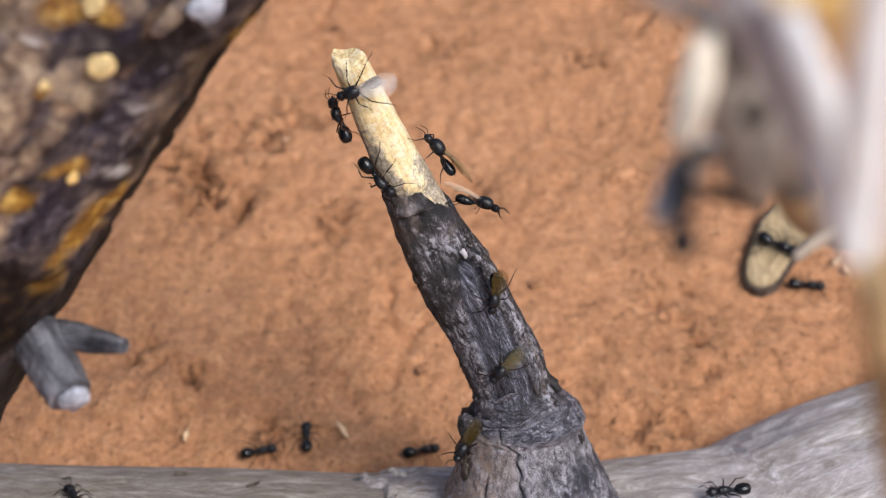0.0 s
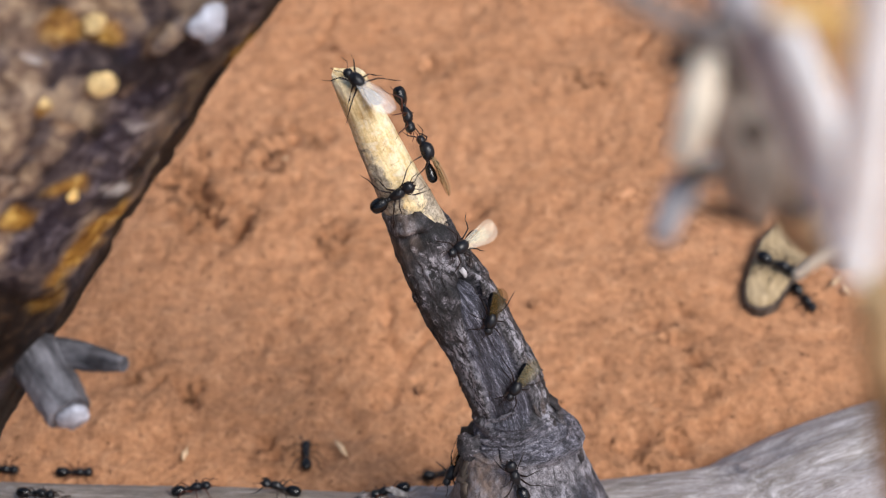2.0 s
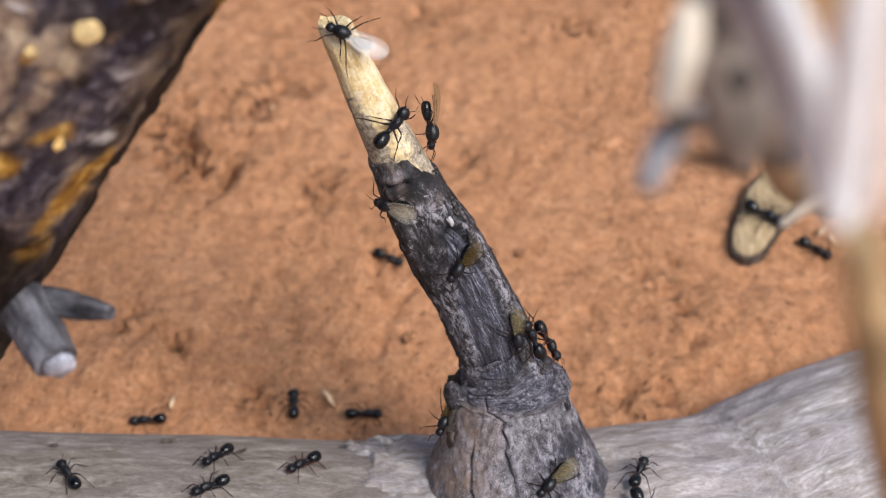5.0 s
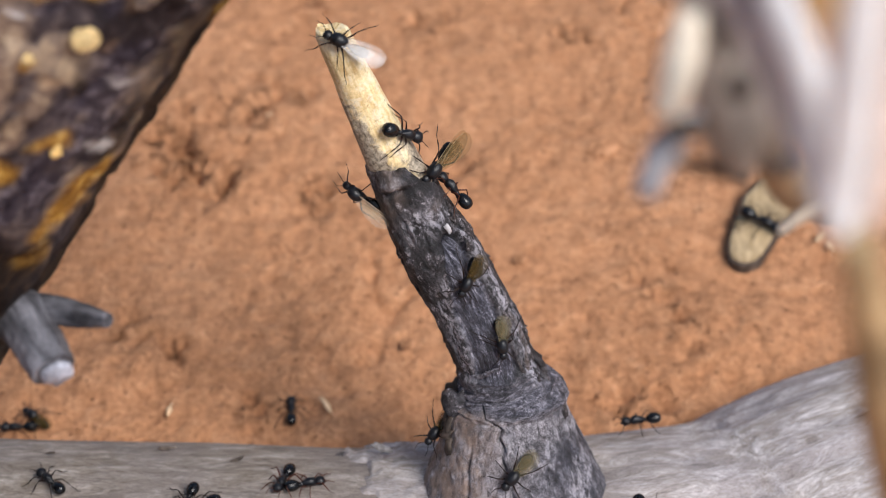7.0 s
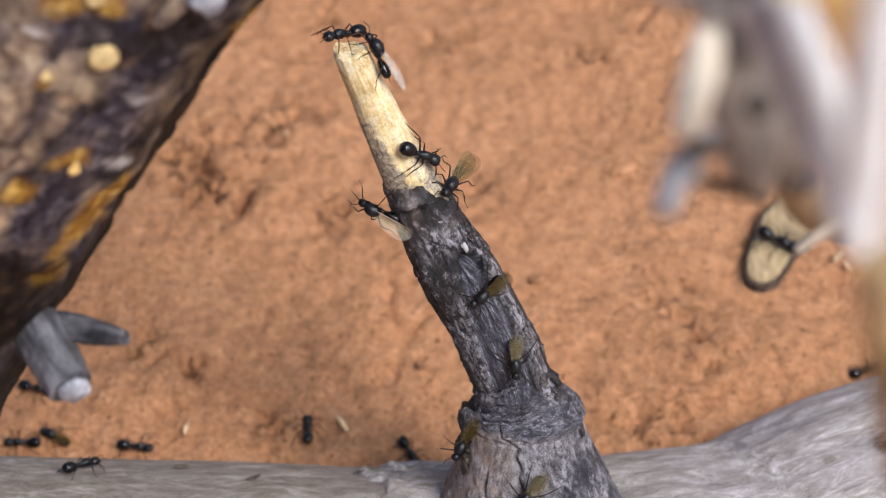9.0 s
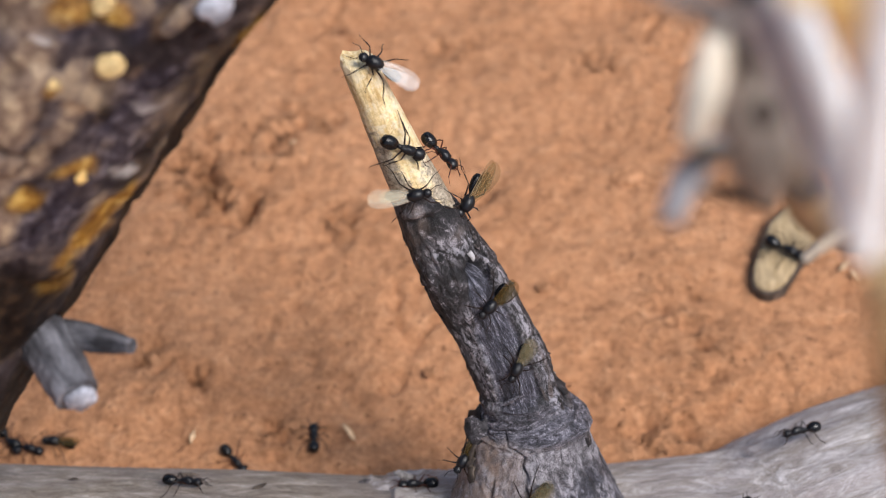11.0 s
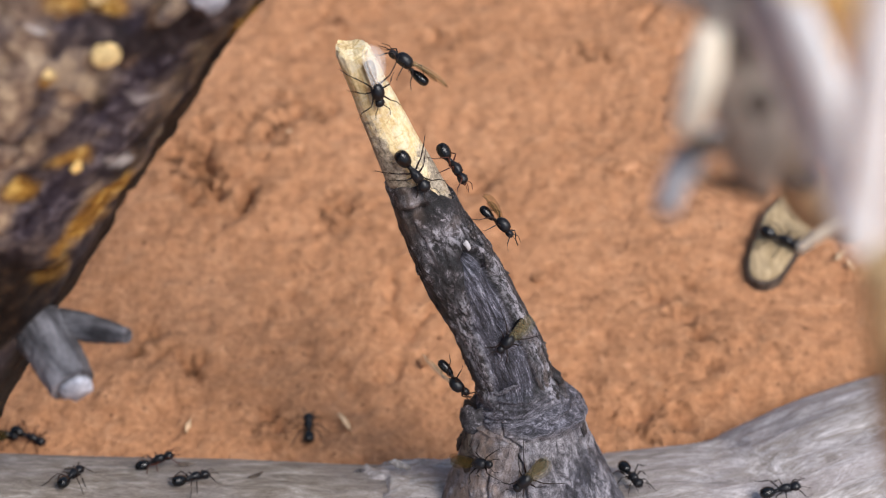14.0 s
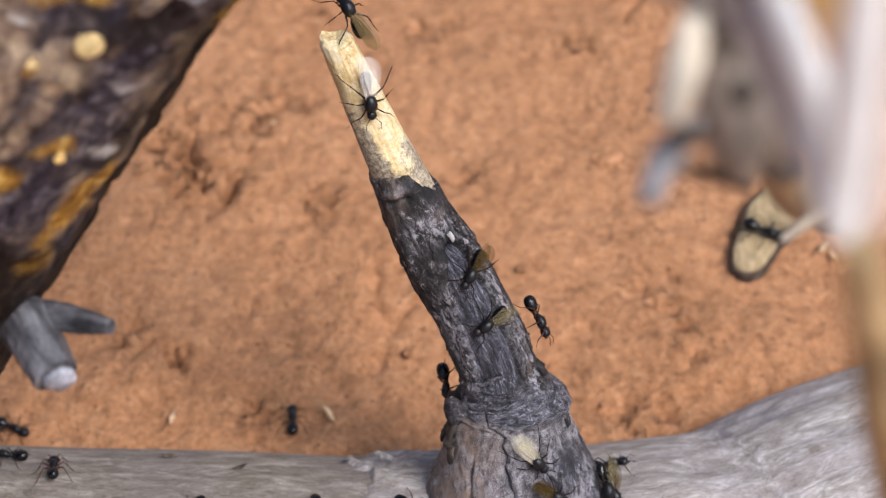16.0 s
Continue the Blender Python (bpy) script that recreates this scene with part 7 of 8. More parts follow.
    walk(ANTS["o2"], [(0, pose(0.08150, 0.29213, -0.00254, -8, 2, -5)), (0.5, pose(0.08075, 0.29297, -0.00257, -10, 3, -21)), (1, pose(0.08131, 0.29303, -0.00263, -1, -5, -49)), (1.5, pose(0.08128, 0.29347, -0.00238, 2, -2, -45)), (2, pose(0.08118, 0.29420, -0.00262, 4, 1, -61)), (2.5, pose(0.08153, 0.29427, -0.00267, 10, 8, -84)), (3, pose(0.08192, 0.29452, -0.00257, 11, 16, -90)), (3.5, pose(0.08201, 0.29495, -0.00221, 4, 15, -94)), (4, pose(0.08156, 0.29316, -0.00261, 0, -2, -98)), (4.5, pose(0.08220, 0.29212, -0.00253, -4, -9, -106)), (4.77, pose(0.08473, 0.29299, -0.00262, -2, -7, -77)), (5.03, pose(0.08727, 0.29483, -0.00248, 30, 7, -23)), (5.3, pose(0.08927, 0.29537, -0.00205, 33, -7, 18)), (5.54, pose(0.09331, 0.29687, -0.00153, 26, -5, 19)), (5.78, pose(0.09746, 0.29867, -0.00199, 6, 6, 26)), (6.02, pose(0.10154, 0.30075, -0.00130, 19, -0, 22)), (6.26, pose(0.10603, 0.30220, -0.00120, -6, -2, 21)), (6.5, pose(0.10978, 0.30486, -0.00093, 20, 5, 26)), (16, pose(0.11277, 0.30821, -0.00119, 9, -4, 29))])
    stride(ANTS["o2"], [(4.5, 6.5)], 35)
    walk(ANTS["f1"], [(0, pose(0.01962, 0.11794, 0.22455, 29, -23, 88)), (0.25, pose(0.01940, 0.11838, 0.22478, -4, -17, 122)), (0.5, pose(0.01934, 0.11901, 0.22482, -16, 12, 140)), (0.62, pose(0.02019, 0.12100, 0.22814, -67, -16, 132)), (0.75, pose(0.02056, 0.12196, 0.23048, -58, -42, 116)), (0.88, pose(0.02085, 0.12240, 0.23224, -42, -51, 106)), (1, pose(0.02125, 0.12313, 0.23348, -23, -51, 90)), (1.17, pose(0.02154, 0.12427, 0.23451, -38, -39, 103)), (1.33, pose(0.02199, 0.12368, 0.23818, -85, -37, 119)), (1.5, pose(0.02129, 0.12275, 0.24226, 66, -125, -18)), (1.75, pose(0.01855, 0.10895, 0.25688, 3, 167, -100)), (2, pose(0.01877, 0.10910, 0.25733, -179, 2, 50)), (2.25, pose(0.01949, 0.11139, 0.25560, 40, -37, 38)), (2.5, pose(0.01978, 0.11265, 0.25743, 88, -70, 25)), (2.85, pose(0.02078, 0.11051, 0.25778, -44, -70, -63)), (3.2, pose(0.02157, 0.11138, 0.25923, -122, -67, 9)), (16, pose(0.02333, 0.11060, 0.25865, -114, -56, 32))])
    stride(ANTS["f1"], [(0.0, 1.75), (2.0, 3.2)], 37)
    walk(ANTS["b1"], [(0, pose(-0.09015, 0.35197, -0.00162, 4, -11, -50)), (1.13, pose(-0.08710, 0.35224, -0.00148, -10, 10, -42)), (2.27, pose(-0.08342, 0.35330, -0.00225, -3, 6, -46)), (3.4, pose(-0.07955, 0.35296, -0.00171, -3, 1, -50)), (3.5, pose(-0.07534, 0.35025, -0.00264, 16, -4, -28)), (3.6, pose(-0.07104, 0.34492, -0.00148, 5, -12, -4)), (3.7, pose(-0.06751, 0.34092, -0.00161, 2, 4, 45)), (3.8, pose(-0.06307, 0.33677, -0.00072, 1, -20, 57)), (3.9, pose(-0.05965, 0.33411, -0.00153, 6, -30, 81)), (4, pose(-0.05498, 0.33063, -0.00235, -38, -1, 106)), (4.1, pose(-0.05074, 0.32284, -0.00158, 29, -11, 32)), (4.2, pose(-0.04576, 0.31635, -0.00235, 23, 29, -36)), (4.35, pose(-0.04006, 0.30840, -0.00230, -17, -5, -117)), (4.5, pose(-0.03335, 0.30138, -0.00197, -14, 8, 135)), (4.6, pose(-0.02586, 0.29797, -0.00168, -15, -17, 59)), (4.7, pose(-0.01907, 0.29376, -0.00108, -4, -7, -40)), (4.83, pose(-0.01470, 0.29109, 0.00035, 9, -6, -37)), (4.95, pose(-0.01023, 0.29116, -0.00126, 32, -11, -38)), (5.08, pose(-0.00673, 0.28887, -0.00148, 3, -3, -31)), (5.2, pose(-0.00250, 0.28582, -0.00002, 3, -9, -34)), (5.47, pose(0.00150, 0.28655, -0.00006, -6, 17, 1)), (5.73, pose(0.00617, 0.28831, -0.00056, 19, 14, 15)), (6, pose(0.01118, 0.28862, -0.00112, -13, 17, 31)), (7, pose(0.00975, 0.28536, -0.00131, 1, 11, -9)), (8, pose(0.00870, 0.28515, -0.00070, -6, 11, -44)), (9, pose(0.00801, 0.28540, -0.00060, 2, 7, -74)), (11, pose(0.00766, 0.28296, -0.00107, -4, 8, -74)), (13.5, pose(0.00986, 0.28065, -0.00134, 16, -2, -70)), (16, pose(0.01121, 0.27810, -0.00120, 7, 2, -62))])
    stride(ANTS["b1"], [(3.4, 7.0)], 39)
    walk(ANTS["l1"], [(0, pose(-0.06954, 0.21614, 0.02816, 9, 19, 121)), (1, pose(-0.06815, 0.21421, 0.02875, 8, 15, 123)), (2, pose(-0.06826, 0.21492, 0.02859, 7, 16, 120)), (3, pose(-0.06933, 0.21681, 0.02792, 9, 19, 120)), (3.5, pose(-0.06794, 0.21499, 0.02866, 8, 16, 121)), (4, pose(-0.06783, 0.21421, 0.02875, 7, 15, 120)), (4.5, pose(-0.06761, 0.21372, 0.02886, 2, 7, 121)), (7, pose(-0.07058, 0.21375, 0.02894, 5, 8, 134)), (7.5, pose(-0.07186, 0.21483, 0.02853, 5, 17, 113)), (7.75, pose(-0.07141, 0.21745, 0.02765, -1, 20, 91)), (8, pose(-0.07105, 0.22026, 0.02636, -10, 27, 69)), (8.5, pose(-0.06886, 0.22432, 0.02367, -24, 25, 45)), (9, pose(-0.06919, 0.22432, 0.02367, -28, 19, 32)), (9.4, pose(-0.06565, 0.22321, 0.02434, -33, 10, 18)), (9.8, pose(-0.06207, 0.22179, 0.02550, -35, 3, 4)), (10.2, pose(-0.05874, 0.22096, 0.02602, -24, 5, -4)), (10.53, pose(-0.05538, 0.22072, 0.02614, -34, -4, -8)), (10.87, pose(-0.05213, 0.22075, 0.02612, -32, -5, -9)), (11.2, pose(-0.04890, 0.22075, 0.02612, -32, -5, -9)), (11.3, pose(-0.04930, 0.22069, 0.02608, -6, 32, 78)), (11.4, pose(-0.04969, 0.22064, 0.02603, 11, 31, 109)), (11.5, pose(-0.05001, 0.22025, 0.02649, 31, 9, 164)), (11.67, pose(-0.05385, 0.21978, 0.02683, 31, 3, 173)), (11.83, pose(-0.05765, 0.21935, 0.02716, 29, -1, -179)), (12, pose(-0.06153, 0.21918, 0.02702, 28, -4, -173)), (12.5, pose(-0.06346, 0.21882, 0.02743, 26, -4, -170)), (13, pose(-0.06623, 0.22022, 0.02639, 30, -6, -168)), (13.17, pose(-0.06690, 0.21988, 0.02682, 17, 23, 131)), (13.33, pose(-0.06769, 0.21982, 0.02677, 6, 28, 104)), (13.5, pose(-0.06848, 0.21977, 0.02672, -6, 28, 78)), (14, pose(-0.07074, 0.21911, 0.02695, -12, 26, 65)), (14.5, pose(-0.07225, 0.22249, 0.02530, -12, -13, 23)), (14.75, pose(-0.07547, 0.22365, 0.02389, -33, 7, 11)), (15, pose(-0.07806, 0.22489, 0.02327, -26, -17, -32)), (15.17, pose(-0.07755, 0.22486, 0.02324, -11, -29, -70)), (15.33, pose(-0.07704, 0.22483, 0.02322, 4, -30, -99)), (15.5, pose(-0.07653, 0.22480, 0.02320, 31, -1, -179)), (15.75, pose(-0.07898, 0.22431, 0.02356, 31, 1, 177)), (16, pose(-0.08141, 0.22375, 0.02395, 32, 4, 172))])
    stride(ANTS["l1"], [(3.0, 3.5), (7.5, 8.5), (9.0, 15.0), (15.5, 16.0)], 41)
    walk(ANTS["l2"], [(0, pose(-0.00883, 0.21162, 0.02978, 5, 19, 106)), (0.8, pose(-0.00894, 0.21605, 0.02815, 14, 19, 128)), (1.6, pose(-0.00929, 0.22164, 0.02502, 24, -6, 173)), (2, pose(-0.01017, 0.22505, 0.02255, 29, 8, -170)), (2.5, pose(-0.01150, 0.22420, 0.02289, 12, -0, -172)), (2.75, pose(-0.01479, 0.22094, 0.02525, 25, 4, -175)), (3, pose(-0.01832, 0.21794, 0.02755, 27, -10, -165)), (3.25, pose(-0.02069, 0.21753, 0.02798, 28, 6, 166)), (3.5, pose(-0.02309, 0.21742, 0.02793, 24, 18, 143)), (4, pose(-0.02341, 0.21758, 0.02807, 23, 19, 139)), (4.5, pose(-0.02273, 0.21839, 0.02733, 25, 24, 137)), (5, pose(-0.02399, 0.21574, 0.02854, 14, -14, -140)), (5.5, pose(-0.02526, 0.21312, 0.02943, 0, -18, -94)), (6.25, pose(-0.02376, 0.21258, 0.02977, -12, -14, -54)), (7, pose(-0.02229, 0.21237, 0.02961, -17, 7, 17)), (7.17, pose(-0.02004, 0.21500, 0.02873, -16, 12, 34)), (7.33, pose(-0.01779, 0.21748, 0.02793, -15, 24, 53)), (7.5, pose(-0.01492, 0.22270, 0.02453, -11, -23, 37)), (7.75, pose(-0.01378, 0.22827, 0.01957, -24, -12, 16)), (8, pose(-0.01343, 0.24630, -0.00140, 13, 1, -2)), (8.3, pose(-0.01088, 0.24642, -0.00165, -5, 15, 3)), (8.6, pose(-0.00773, 0.24730, -0.00196, 4, 8, -9)), (9.07, pose(-0.00676, 0.24423, -0.00199, -3, -4, -70)), (9.53, pose(-0.00546, 0.22358, 0.02381, 10, -32, -105)), (10, pose(-0.00469, 0.21905, 0.02687, 27, -2, -173)), (11.25, pose(-0.00681, 0.22157, 0.02504, 26, 3, -177)), (12.5, pose(-0.00907, 0.22430, 0.02278, 31, 0, -175)), (12.62, pose(-0.01049, 0.22433, 0.02280, 13, 28, 122)), (12.75, pose(-0.01193, 0.22434, 0.02282, 1, 31, 96)), (12.88, pose(-0.01335, 0.22433, 0.02285, -11, 31, 73)), (13, pose(-0.01478, 0.22431, 0.02290, -32, 13, 23)), (13.25, pose(-0.01251, 0.22058, 0.02571, -24, 3, -4)), (13.5, pose(-0.01005, 0.21726, 0.02768, -22, -15, -34)), (13.75, pose(-0.00675, 0.21307, 0.02945, -16, -12, -35)), (14, pose(-0.00355, 0.20921, 0.03077, -12, -9, -35)), (16, pose(-0.00247, 0.20848, 0.03056, 1, -1, -31))])
    stride(ANTS["l2"], [(0.0, 2.0), (2.5, 3.5), (4.5, 5.5), (7.0, 10.0), (12.5, 14.0)], 43)
    walk(ANTS["l3"], [(0, pose(-0.03836, 0.24780, -0.00171, 21, 9, 19)), (0.17, pose(-0.03536, 0.24735, -0.00215, 24, 5, -43)), (0.33, pose(-0.03316, 0.24561, -0.00173, 6, 1, -90)), (0.5, pose(-0.03099, 0.24531, -0.00217, -6, 8, -143)), (0.75, pose(-0.03045, 0.22865, 0.01962, 38, -2, 178)), (1, pose(-0.03199, 0.22707, 0.02199, 12, -24, 148)), (1.5, pose(-0.03216, 0.22618, 0.02230, 17, -14, 164)), (2, pose(-0.03201, 0.22660, 0.02194, 19, -11, 168)), (2.5, pose(-0.03218, 0.22551, 0.02260, 19, -12, 166)), (3, pose(-0.03286, 0.22734, 0.02122, 26, -10, 169)), (3.5, pose(-0.03321, 0.22845, 0.02036, 21, -18, 158)), (4, pose(-0.03408, 0.22874, 0.02005, 27, -15, 162)), (4.5, pose(-0.03591, 0.22294, 0.02458, 25, 4, -174)), (4.77, pose(-0.03826, 0.21967, 0.02682, 26, -22, -140)), (5.03, pose(-0.04051, 0.21719, 0.02834, 16, -19, -130)), (5.3, pose(-0.04283, 0.21523, 0.02897, 10, -19, -118)), (5.75, pose(-0.04349, 0.21153, 0.03023, 5, -9, -115)), (6.2, pose(-0.04428, 0.20830, 0.03057, 2, -6, -107)), (16, pose(-0.04415, 0.20681, 0.03093, 4, -7, -124))])
    stride(ANTS["l3"], [(0.0, 1.0), (2.5, 3.0), (4.0, 6.2)], 45)
    walk(ANTS["l4"], [(0, pose(-0.09062, 0.21981, 0.02626, -10, 2, 13)), (0.2, pose(-0.08703, 0.21961, 0.02624, -16, 4, 16)), (0.4, pose(-0.08329, 0.21915, 0.02672, -19, 5, 18)), (0.6, pose(-0.07974, 0.21903, 0.02670, -20, 8, 22)), (0.8, pose(-0.07777, 0.21969, 0.02669, -27, 8, 17)), (1, pose(-0.07591, 0.22078, 0.02614, -32, 5, 9)), (1.5, pose(-0.07633, 0.22238, 0.02489, -24, 2, -1)), (2, pose(-0.07736, 0.22272, 0.02473, -34, -6, -9)), (2.5, pose(-0.07465, 0.22430, 0.02360, -31, -0, -0)), (2.67, pose(-0.07106, 0.22541, 0.02298, -32, 2, 3)), (2.83, pose(-0.06753, 0.22694, 0.02181, -29, 0, 1)), (3, pose(-0.06414, 0.22905, 0.01971, -30, -0, 2)), (3.5, pose(-0.06095, 0.22952, 0.01925, -28, 1, 1)), (3.67, pose(-0.05664, 0.22675, 0.02129, -7, 16, 72)), (3.83, pose(-0.05225, 0.22237, 0.02512, 9, 30, 108)), (4, pose(-0.04821, 0.21970, 0.02681, 28, 16, 152)), (4.25, pose(-0.04530, 0.21647, 0.02857, 23, 9, 161)), (4.5, pose(-0.04260, 0.21389, 0.02938, 20, 4, 170)), (4.9, pose(-0.04128, 0.21060, 0.03031, 11, -4, -159)), (5.3, pose(-0.04005, 0.20761, 0.03078, 4, -4, -135)), (7.67, pose(-0.04351, 0.20774, 0.03089, 6, 1, 168)), (10.03, pose(-0.04705, 0.20819, 0.03049, 3, 6, 121)), (12.4, pose(-0.05053, 0.20831, 0.03060, -1, 7, 84)), (12.7, pose(-0.05012, 0.21186, 0.02975, -3, 10, 80)), (13, pose(-0.04974, 0.21522, 0.02901, -4, 22, 79)), (13.5, pose(-0.04879, 0.22060, 0.02601, -22, 24, 45)), (14, pose(-0.04764, 0.21846, 0.02732, -28, 16, 28)), (14.17, pose(-0.04445, 0.21912, 0.02710, -30, 11, 18)), (14.33, pose(-0.04131, 0.22011, 0.02638, -32, 4, 8)), (14.5, pose(-0.03811, 0.22075, 0.02616, -33, -1, -1)), (14.67, pose(-0.03514, 0.22016, 0.02650, -31, 17, 28)), (14.83, pose(-0.03177, 0.22026, 0.02663, -13, -13, 20)), (15, pose(-0.02926, 0.21879, 0.02760, -13, 29, 63)), (15.2, pose(-0.02639, 0.21519, 0.02887, -19, -2, -9)), (15.4, pose(-0.02356, 0.21142, 0.03029, -8, -12, -60)), (16, pose(-0.02046, 0.20769, 0.03083, -17, -28, -72))])
    stride(ANTS["l4"], [(0.0, 1.0), (2.0, 5.3), (12.4, 16.0)], 47)
    walk(ANTS["l5"], [(0, pose(-0.03803, 0.20831, 0.03060, 5, 5, 131)), (0.7, pose(-0.03944, 0.21281, 0.02997, 12, 13, 131)), (1.4, pose(-0.04107, 0.21862, 0.02747, 18, 27, 127)), (1.6, pose(-0.04331, 0.22076, 0.02612, 6, 31, 102)), (1.8, pose(-0.04508, 0.22415, 0.02472, -3, -27, 49)), (2, pose(-0.04769, 0.22571, 0.02282, -19, -6, 10)), (2.25, pose(-0.04783, 0.22689, 0.02240, -5, -24, 44)), (2.5, pose(-0.04892, 0.22745, 0.02258, 6, -35, 91)), (2.75, pose(-0.05115, 0.23150, 0.01790, -13, -21, 37)), (3, pose(-0.05705, 0.24674, -0.00165, 7, -7, -2)), (3.5, pose(-0.05574, 0.24608, -0.00123, -2, -9, -4)), (3.67, pose(-0.05542, 0.24636, -0.00107, 6, -3, -57)), (3.83, pose(-0.05539, 0.24689, -0.00139, -4, -1, -103)), (4, pose(-0.05517, 0.24724, -0.00119, -9, -9, -158)), (4.5, pose(-0.05420, 0.24654, -0.00155, -1, -15, -158)), (4.83, pose(-0.05706, 0.24694, -0.00152, -8, 7, -178)), (5.17, pose(-0.06085, 0.24648, -0.00097, -3, -10, -169)), (5.5, pose(-0.06395, 0.24657, -0.00095, -3, 1, 179)), (5.83, pose(-0.06867, 0.24712, -0.00142, -11, 4, 177)), (6.17, pose(-0.07309, 0.24698, -0.00139, -8, 15, 170)), (6.5, pose(-0.07852, 0.24756, -0.00188, -15, -7, -175)), (6.85, pose(-0.08331, 0.24770, -0.00182, -21, -9, -174)), (7.2, pose(-0.08755, 0.24744, -0.00191, -11, 7, 175)), (7.35, pose(-0.08590, 0.24733, -0.00194, -6, -2, 135)), (7.5, pose(-0.08405, 0.24770, -0.00184, -8, -20, 96)), (7.65, pose(-0.08263, 0.24775, -0.00182, 20, -13, 51)), (7.8, pose(-0.08058, 0.24764, -0.00187, 18, -4, 2)), (8.03, pose(-0.07741, 0.24799, -0.00227, 13, 7, 7)), (8.27, pose(-0.07316, 0.24753, -0.00165, 4, -13, -11)), (8.5, pose(-0.06976, 0.24750, -0.00105, 8, -2, -7)), (8.75, pose(-0.06680, 0.24712, -0.00136, 7, 2, -6)), (9, pose(-0.06360, 0.24630, -0.00118, 3, -1, -9)), (9.38, pose(-0.05996, 0.24600, -0.00130, -0, 14, 2)), (9.75, pose(-0.05531, 0.24534, -0.00100, -4, -8, -12)), (10.12, pose(-0.05112, 0.24556, -0.00162, 3, -17, -17)), (10.5, pose(-0.04766, 0.24534, -0.00132, 10, 8, 0)), (11, pose(-0.04484, 0.24574, -0.00184, 3, 18, -45)), (11.5, pose(-0.04174, 0.24460, -0.00142, -7, -13, -87)), (12, pose(-0.03901, 0.24550, -0.00250, -7, -8, -125)), (12.5, pose(-0.03566, 0.24544, -0.00258, 1, 6, 176)), (13, pose(-0.04000, 0.24492, -0.00201, 9, -9, -173)), (13.5, pose(-0.04404, 0.24545, -0.00198, -9, -6, -174)), (13.62, pose(-0.04596, 0.23071, 0.01836, 24, -24, 149)), (13.75, pose(-0.04912, 0.22961, 0.02058, 10, -35, 108)), (13.88, pose(-0.05163, 0.22770, 0.02216, -3, -28, 57)), (14, pose(-0.05517, 0.22535, 0.02328, -20, -11, 18)), (14.17, pose(-0.05785, 0.22740, 0.02111, -1, 19, 90)), (14.33, pose(-0.06082, 0.22950, 0.02016, 17, -30, 139)), (14.5, pose(-0.06218, 0.23044, 0.01848, 29, 1, -177)), (14.75, pose(-0.06585, 0.23295, 0.01541, 38, -2, 179)), (15, pose(-0.07195, 0.24589, -0.00154, -5, 5, 171)), (15.25, pose(-0.07148, 0.22828, 0.02064, 31, -2, 179)), (15.5, pose(-0.07455, 0.22481, 0.02323, 31, -6, -170)), (15.75, pose(-0.07356, 0.22273, 0.02540, 13, -29, 142)), (16, pose(-0.07116, 0.21921, 0.02705, 3, 28, 98))])
    stride(ANTS["l5"], [(0.0, 2.0), (2.5, 3.0), (3.67, 3.83), (4.5, 16.0)], 49)
    walk(ANTS["l6"], [(0, pose(-0.09940, 0.24861, -0.00215, 0, -17, -22)), (1, pose(-0.09641, 0.24813, -0.00224, 17, 10, 2)), (1.25, pose(-0.09159, 0.24762, -0.00197, 25, -7, -10)), (1.5, pose(-0.08743, 0.24665, -0.00188, 14, -5, -9)), (2, pose(-0.09144, 0.24828, -0.00220, 23, -5, -8)), (2.25, pose(-0.09110, 0.24789, -0.00172, 19, 10, -46)), (2.5, pose(-0.09090, 0.24788, -0.00173, 6, 20, -88)), (2.75, pose(-0.09070, 0.24787, -0.00174, -11, 17, -136)), (3, pose(-0.09049, 0.24785, -0.00174, -19, 3, 178)), (3.5, pose(-0.09079, 0.24846, -0.00197, -15, 1, 179)), (4, pose(-0.09171, 0.24990, -0.00155, -15, 3, -177)), (4.5, pose(-0.09549, 0.24997, -0.00145, -15, 11, 175)), (5, pose(-0.09969, 0.25042, -0.00239, -5, 14, 170)), (5.88, pose(-0.09852, 0.24952, -0.00231, 8, 4, -127)), (6.75, pose(-0.09730, 0.24816, -0.00169, -1, -10, -80)), (7.62, pose(-0.09640, 0.24831, -0.00204, 3, 16, -41)), (8.5, pose(-0.09511, 0.24807, -0.00236, 21, 5, 4)), (8.62, pose(-0.09313, 0.24819, -0.00228, 21, 11, -43)), (8.75, pose(-0.09144, 0.24828, -0.00220, 9, 22, -86)), (8.88, pose(-0.08988, 0.24782, -0.00171, -10, 10, -131)), (9, pose(-0.08816, 0.24824, -0.00212, -14, 6, 176)), (9.33, pose(-0.08935, 0.24841, -0.00198, -6, 12, -118)), (9.67, pose(-0.09041, 0.24860, -0.00183, 5, 12, -62)), (10, pose(-0.09134, 0.24886, -0.00165, 17, 0, -10)), (11.5, pose(-0.08696, 0.24860, -0.00183, 12, 6, -18)), (16, pose(-0.08676, 0.24872, -0.00169, 9, 7, -22))])
    stride(ANTS["l6"], [(1.0, 2.0), (4.0, 5.0), (8.5, 9.0)], 51)
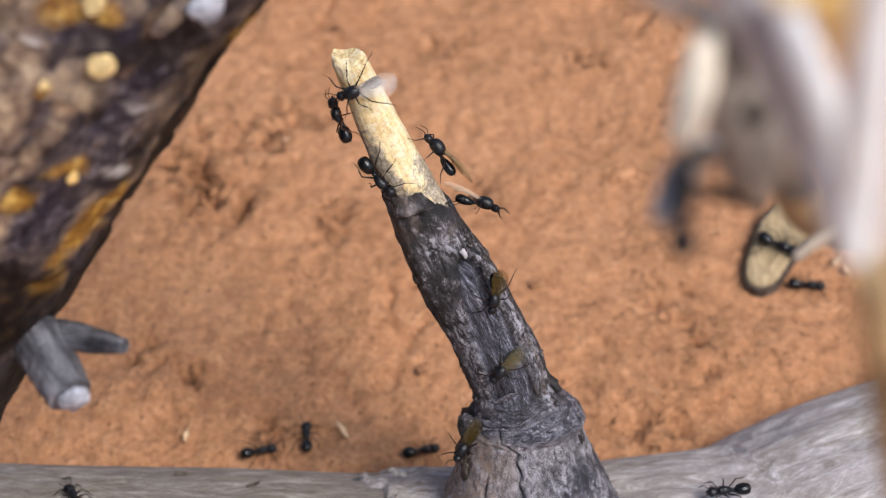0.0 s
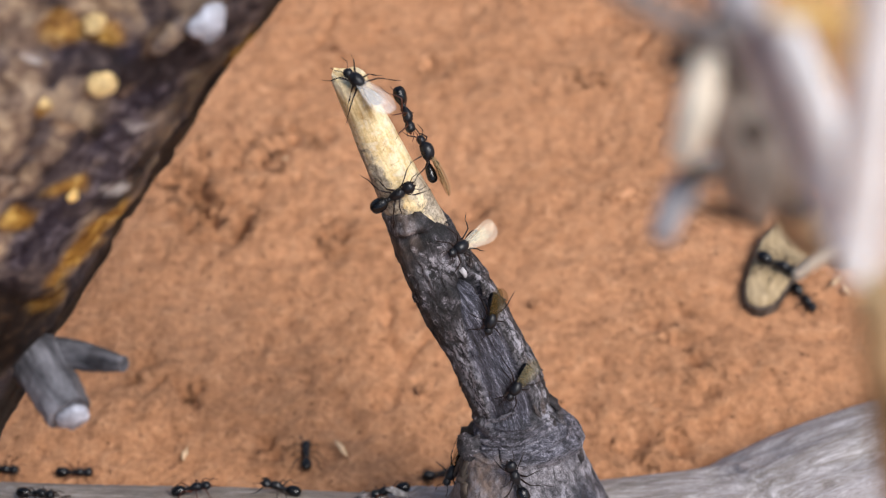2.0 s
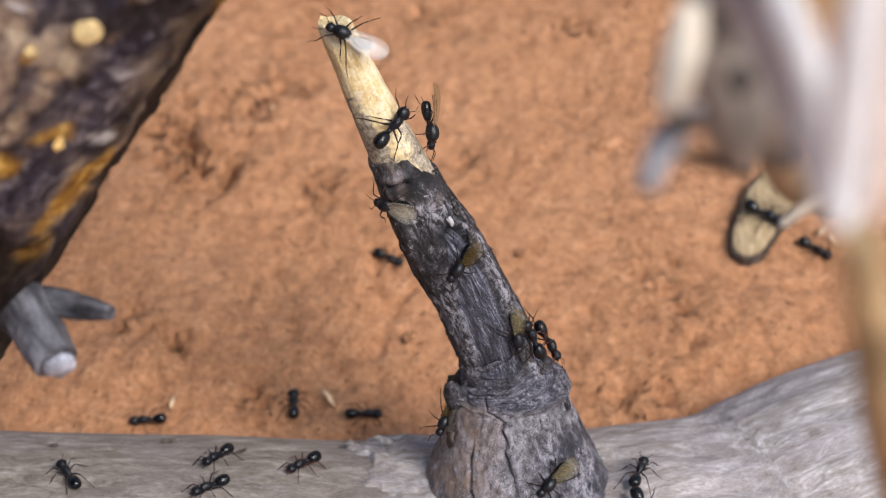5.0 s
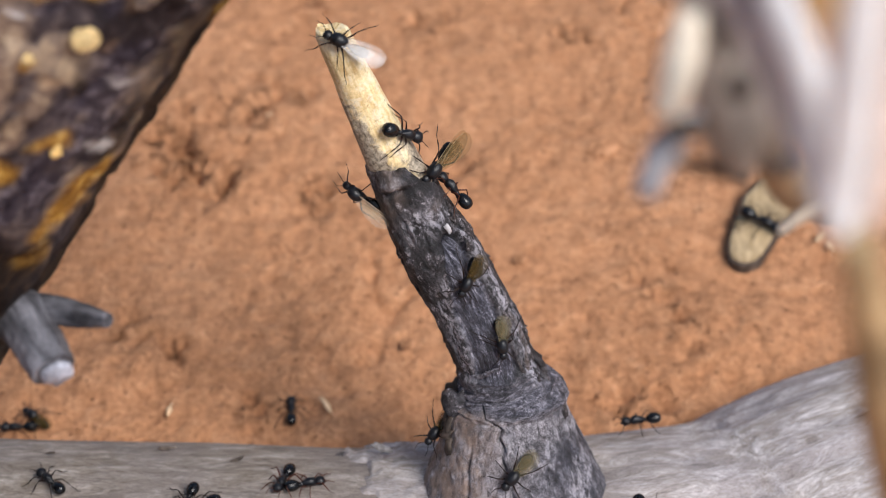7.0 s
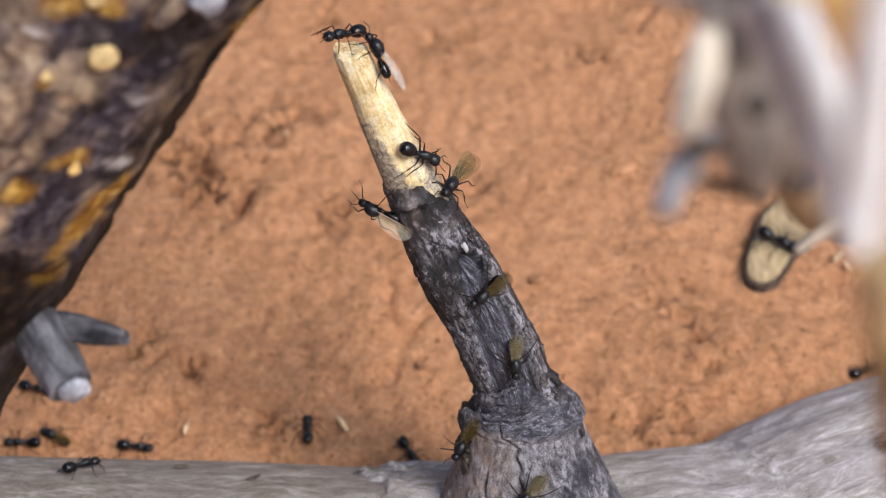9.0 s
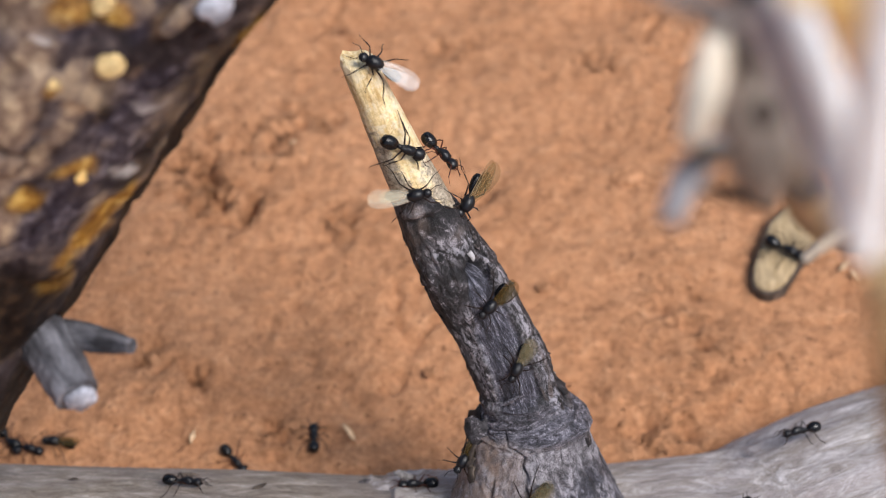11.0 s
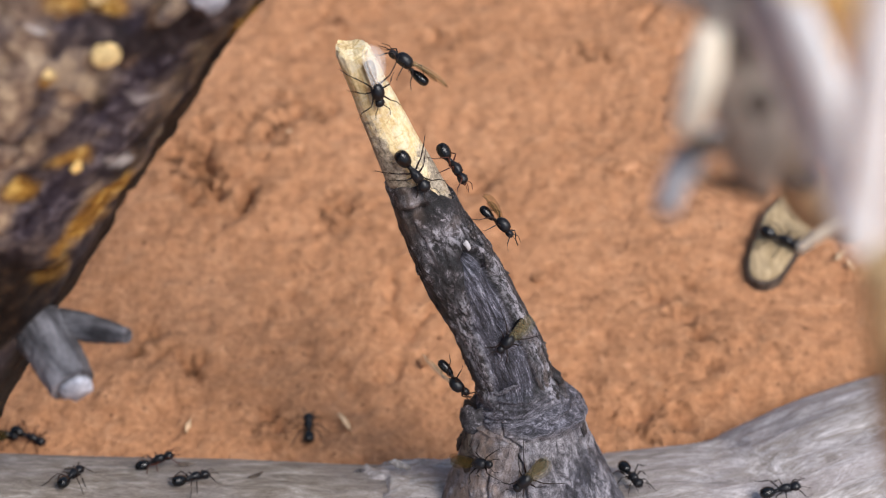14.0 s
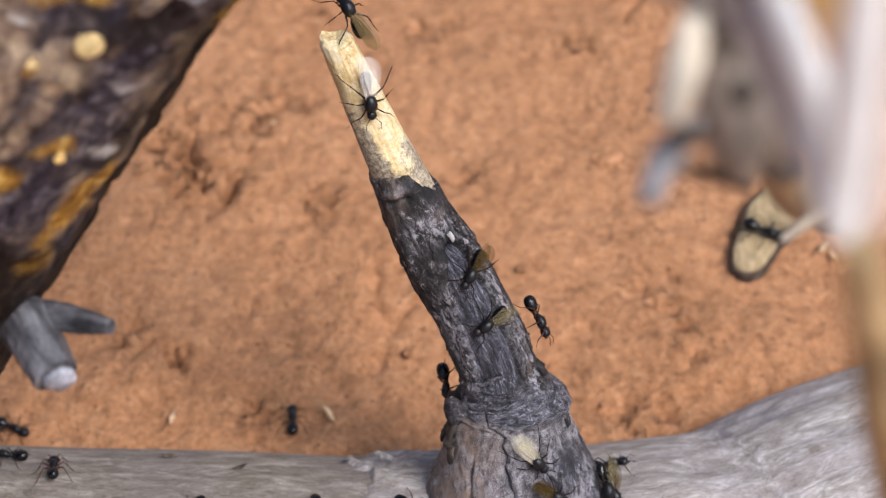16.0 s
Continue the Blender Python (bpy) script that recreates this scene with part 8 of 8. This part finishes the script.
    walk(ANTS["l7"], [(0, pose(-0.10281, 0.25073, -0.00289, 0, 8, -6)), (0.35, pose(-0.09786, 0.24963, -0.00217, 2, -12, -17)), (0.7, pose(-0.09410, 0.24953, -0.00188, 21, 9, -1)), (1.05, pose(-0.08966, 0.24865, -0.00174, 13, 2, -4)), (1.4, pose(-0.08516, 0.24792, -0.00152, 12, -7, -8)), (1.7, pose(-0.08067, 0.24774, -0.00179, 18, -3, -4)), (2, pose(-0.07618, 0.24719, -0.00215, 11, -0, -0)), (2.13, pose(-0.07917, 0.24667, -0.00174, 3, 7, -57)), (2.27, pose(-0.08251, 0.24722, -0.00223, -14, 15, -113)), (2.4, pose(-0.08525, 0.24662, -0.00187, -12, 2, -176)), (2.6, pose(-0.08934, 0.24718, -0.00222, -16, 7, 179)), (2.8, pose(-0.09386, 0.24770, -0.00260, -18, -2, -176)), (3, pose(-0.09767, 0.24699, -0.00153, -11, -1, -178)), (3.2, pose(-0.10186, 0.24757, -0.00243, -2, 7, 175)), (4.8, pose(-0.10236, 0.25197, -0.00286, -6, -10, 126)), (6.4, pose(-0.10235, 0.25519, -0.00177, 9, -14, 72)), (8, pose(-0.10198, 0.25802, -0.00076, 3, -5, 8)), (8.23, pose(-0.09859, 0.25898, -0.00134, -4, -7, 5)), (8.47, pose(-0.09480, 0.25923, -0.00046, 1, -10, 2)), (8.7, pose(-0.09191, 0.26012, -0.00055, 8, 10, 16)), (8.85, pose(-0.08875, 0.26031, -0.00084, -9, -10, -11)), (9, pose(-0.08603, 0.26080, -0.00068, 2, -6, -19)), (9.33, pose(-0.08753, 0.25776, -0.00101, 8, 2, -56)), (9.67, pose(-0.08855, 0.25398, -0.00030, 13, 10, -93)), (10, pose(-0.09027, 0.25141, -0.00106, -11, 17, -146)), (10.5, pose(-0.09118, 0.25055, -0.00101, -3, 19, -93)), (11, pose(-0.09182, 0.24995, -0.00146, 13, 9, -50)), (11.5, pose(-0.09254, 0.24952, -0.00186, 20, -4, -10)), (16, pose(-0.09186, 0.24957, -0.00180, 18, -2, -12))])
    stride(ANTS["l7"], [(0.0, 3.2), (8.0, 10.0)], 53)
    walk(ANTS["la"], [(0, pose(-0.10521, 0.25399, -0.00265, 17, -11, 6)), (5, pose(-0.10280, 0.25073, -0.00277, 3, 8, 11)), (5.35, pose(-0.09797, 0.25050, -0.00215, -8, -12, 40)), (5.7, pose(-0.09396, 0.25070, -0.00152, 2, -20, 75)), (6.05, pose(-0.08968, 0.25091, -0.00138, -16, -20, 110)), (6.4, pose(-0.08582, 0.25091, -0.00134, -13, -14, 142)), (7, pose(-0.08225, 0.24979, -0.00129, -6, -1, 141)), (8, pose(-0.08316, 0.25026, -0.00131, 12, 4, 157)), (9, pose(-0.08201, 0.24967, -0.00144, -8, -1, 151)), (11.5, pose(-0.08279, 0.24980, -0.00122, -2, -0, 170)), (12.5, pose(-0.08278, 0.24987, -0.00115, -1, -0, 168)), (13, pose(-0.08532, 0.24897, -0.00124, -10, 5, 161)), (13.2, pose(-0.08871, 0.24937, -0.00181, -16, -0, 169)), (13.4, pose(-0.09175, 0.24930, -0.00188, -19, 5, 171)), (13.6, pose(-0.09506, 0.24930, -0.00195, -23, 1, 179)), (16, pose(-0.09959, 0.24906, -0.00251, -1, 15, 169))])
    stride(ANTS["la"], [(5.0, 7.0), (12.5, 13.6)], 55)


motions()
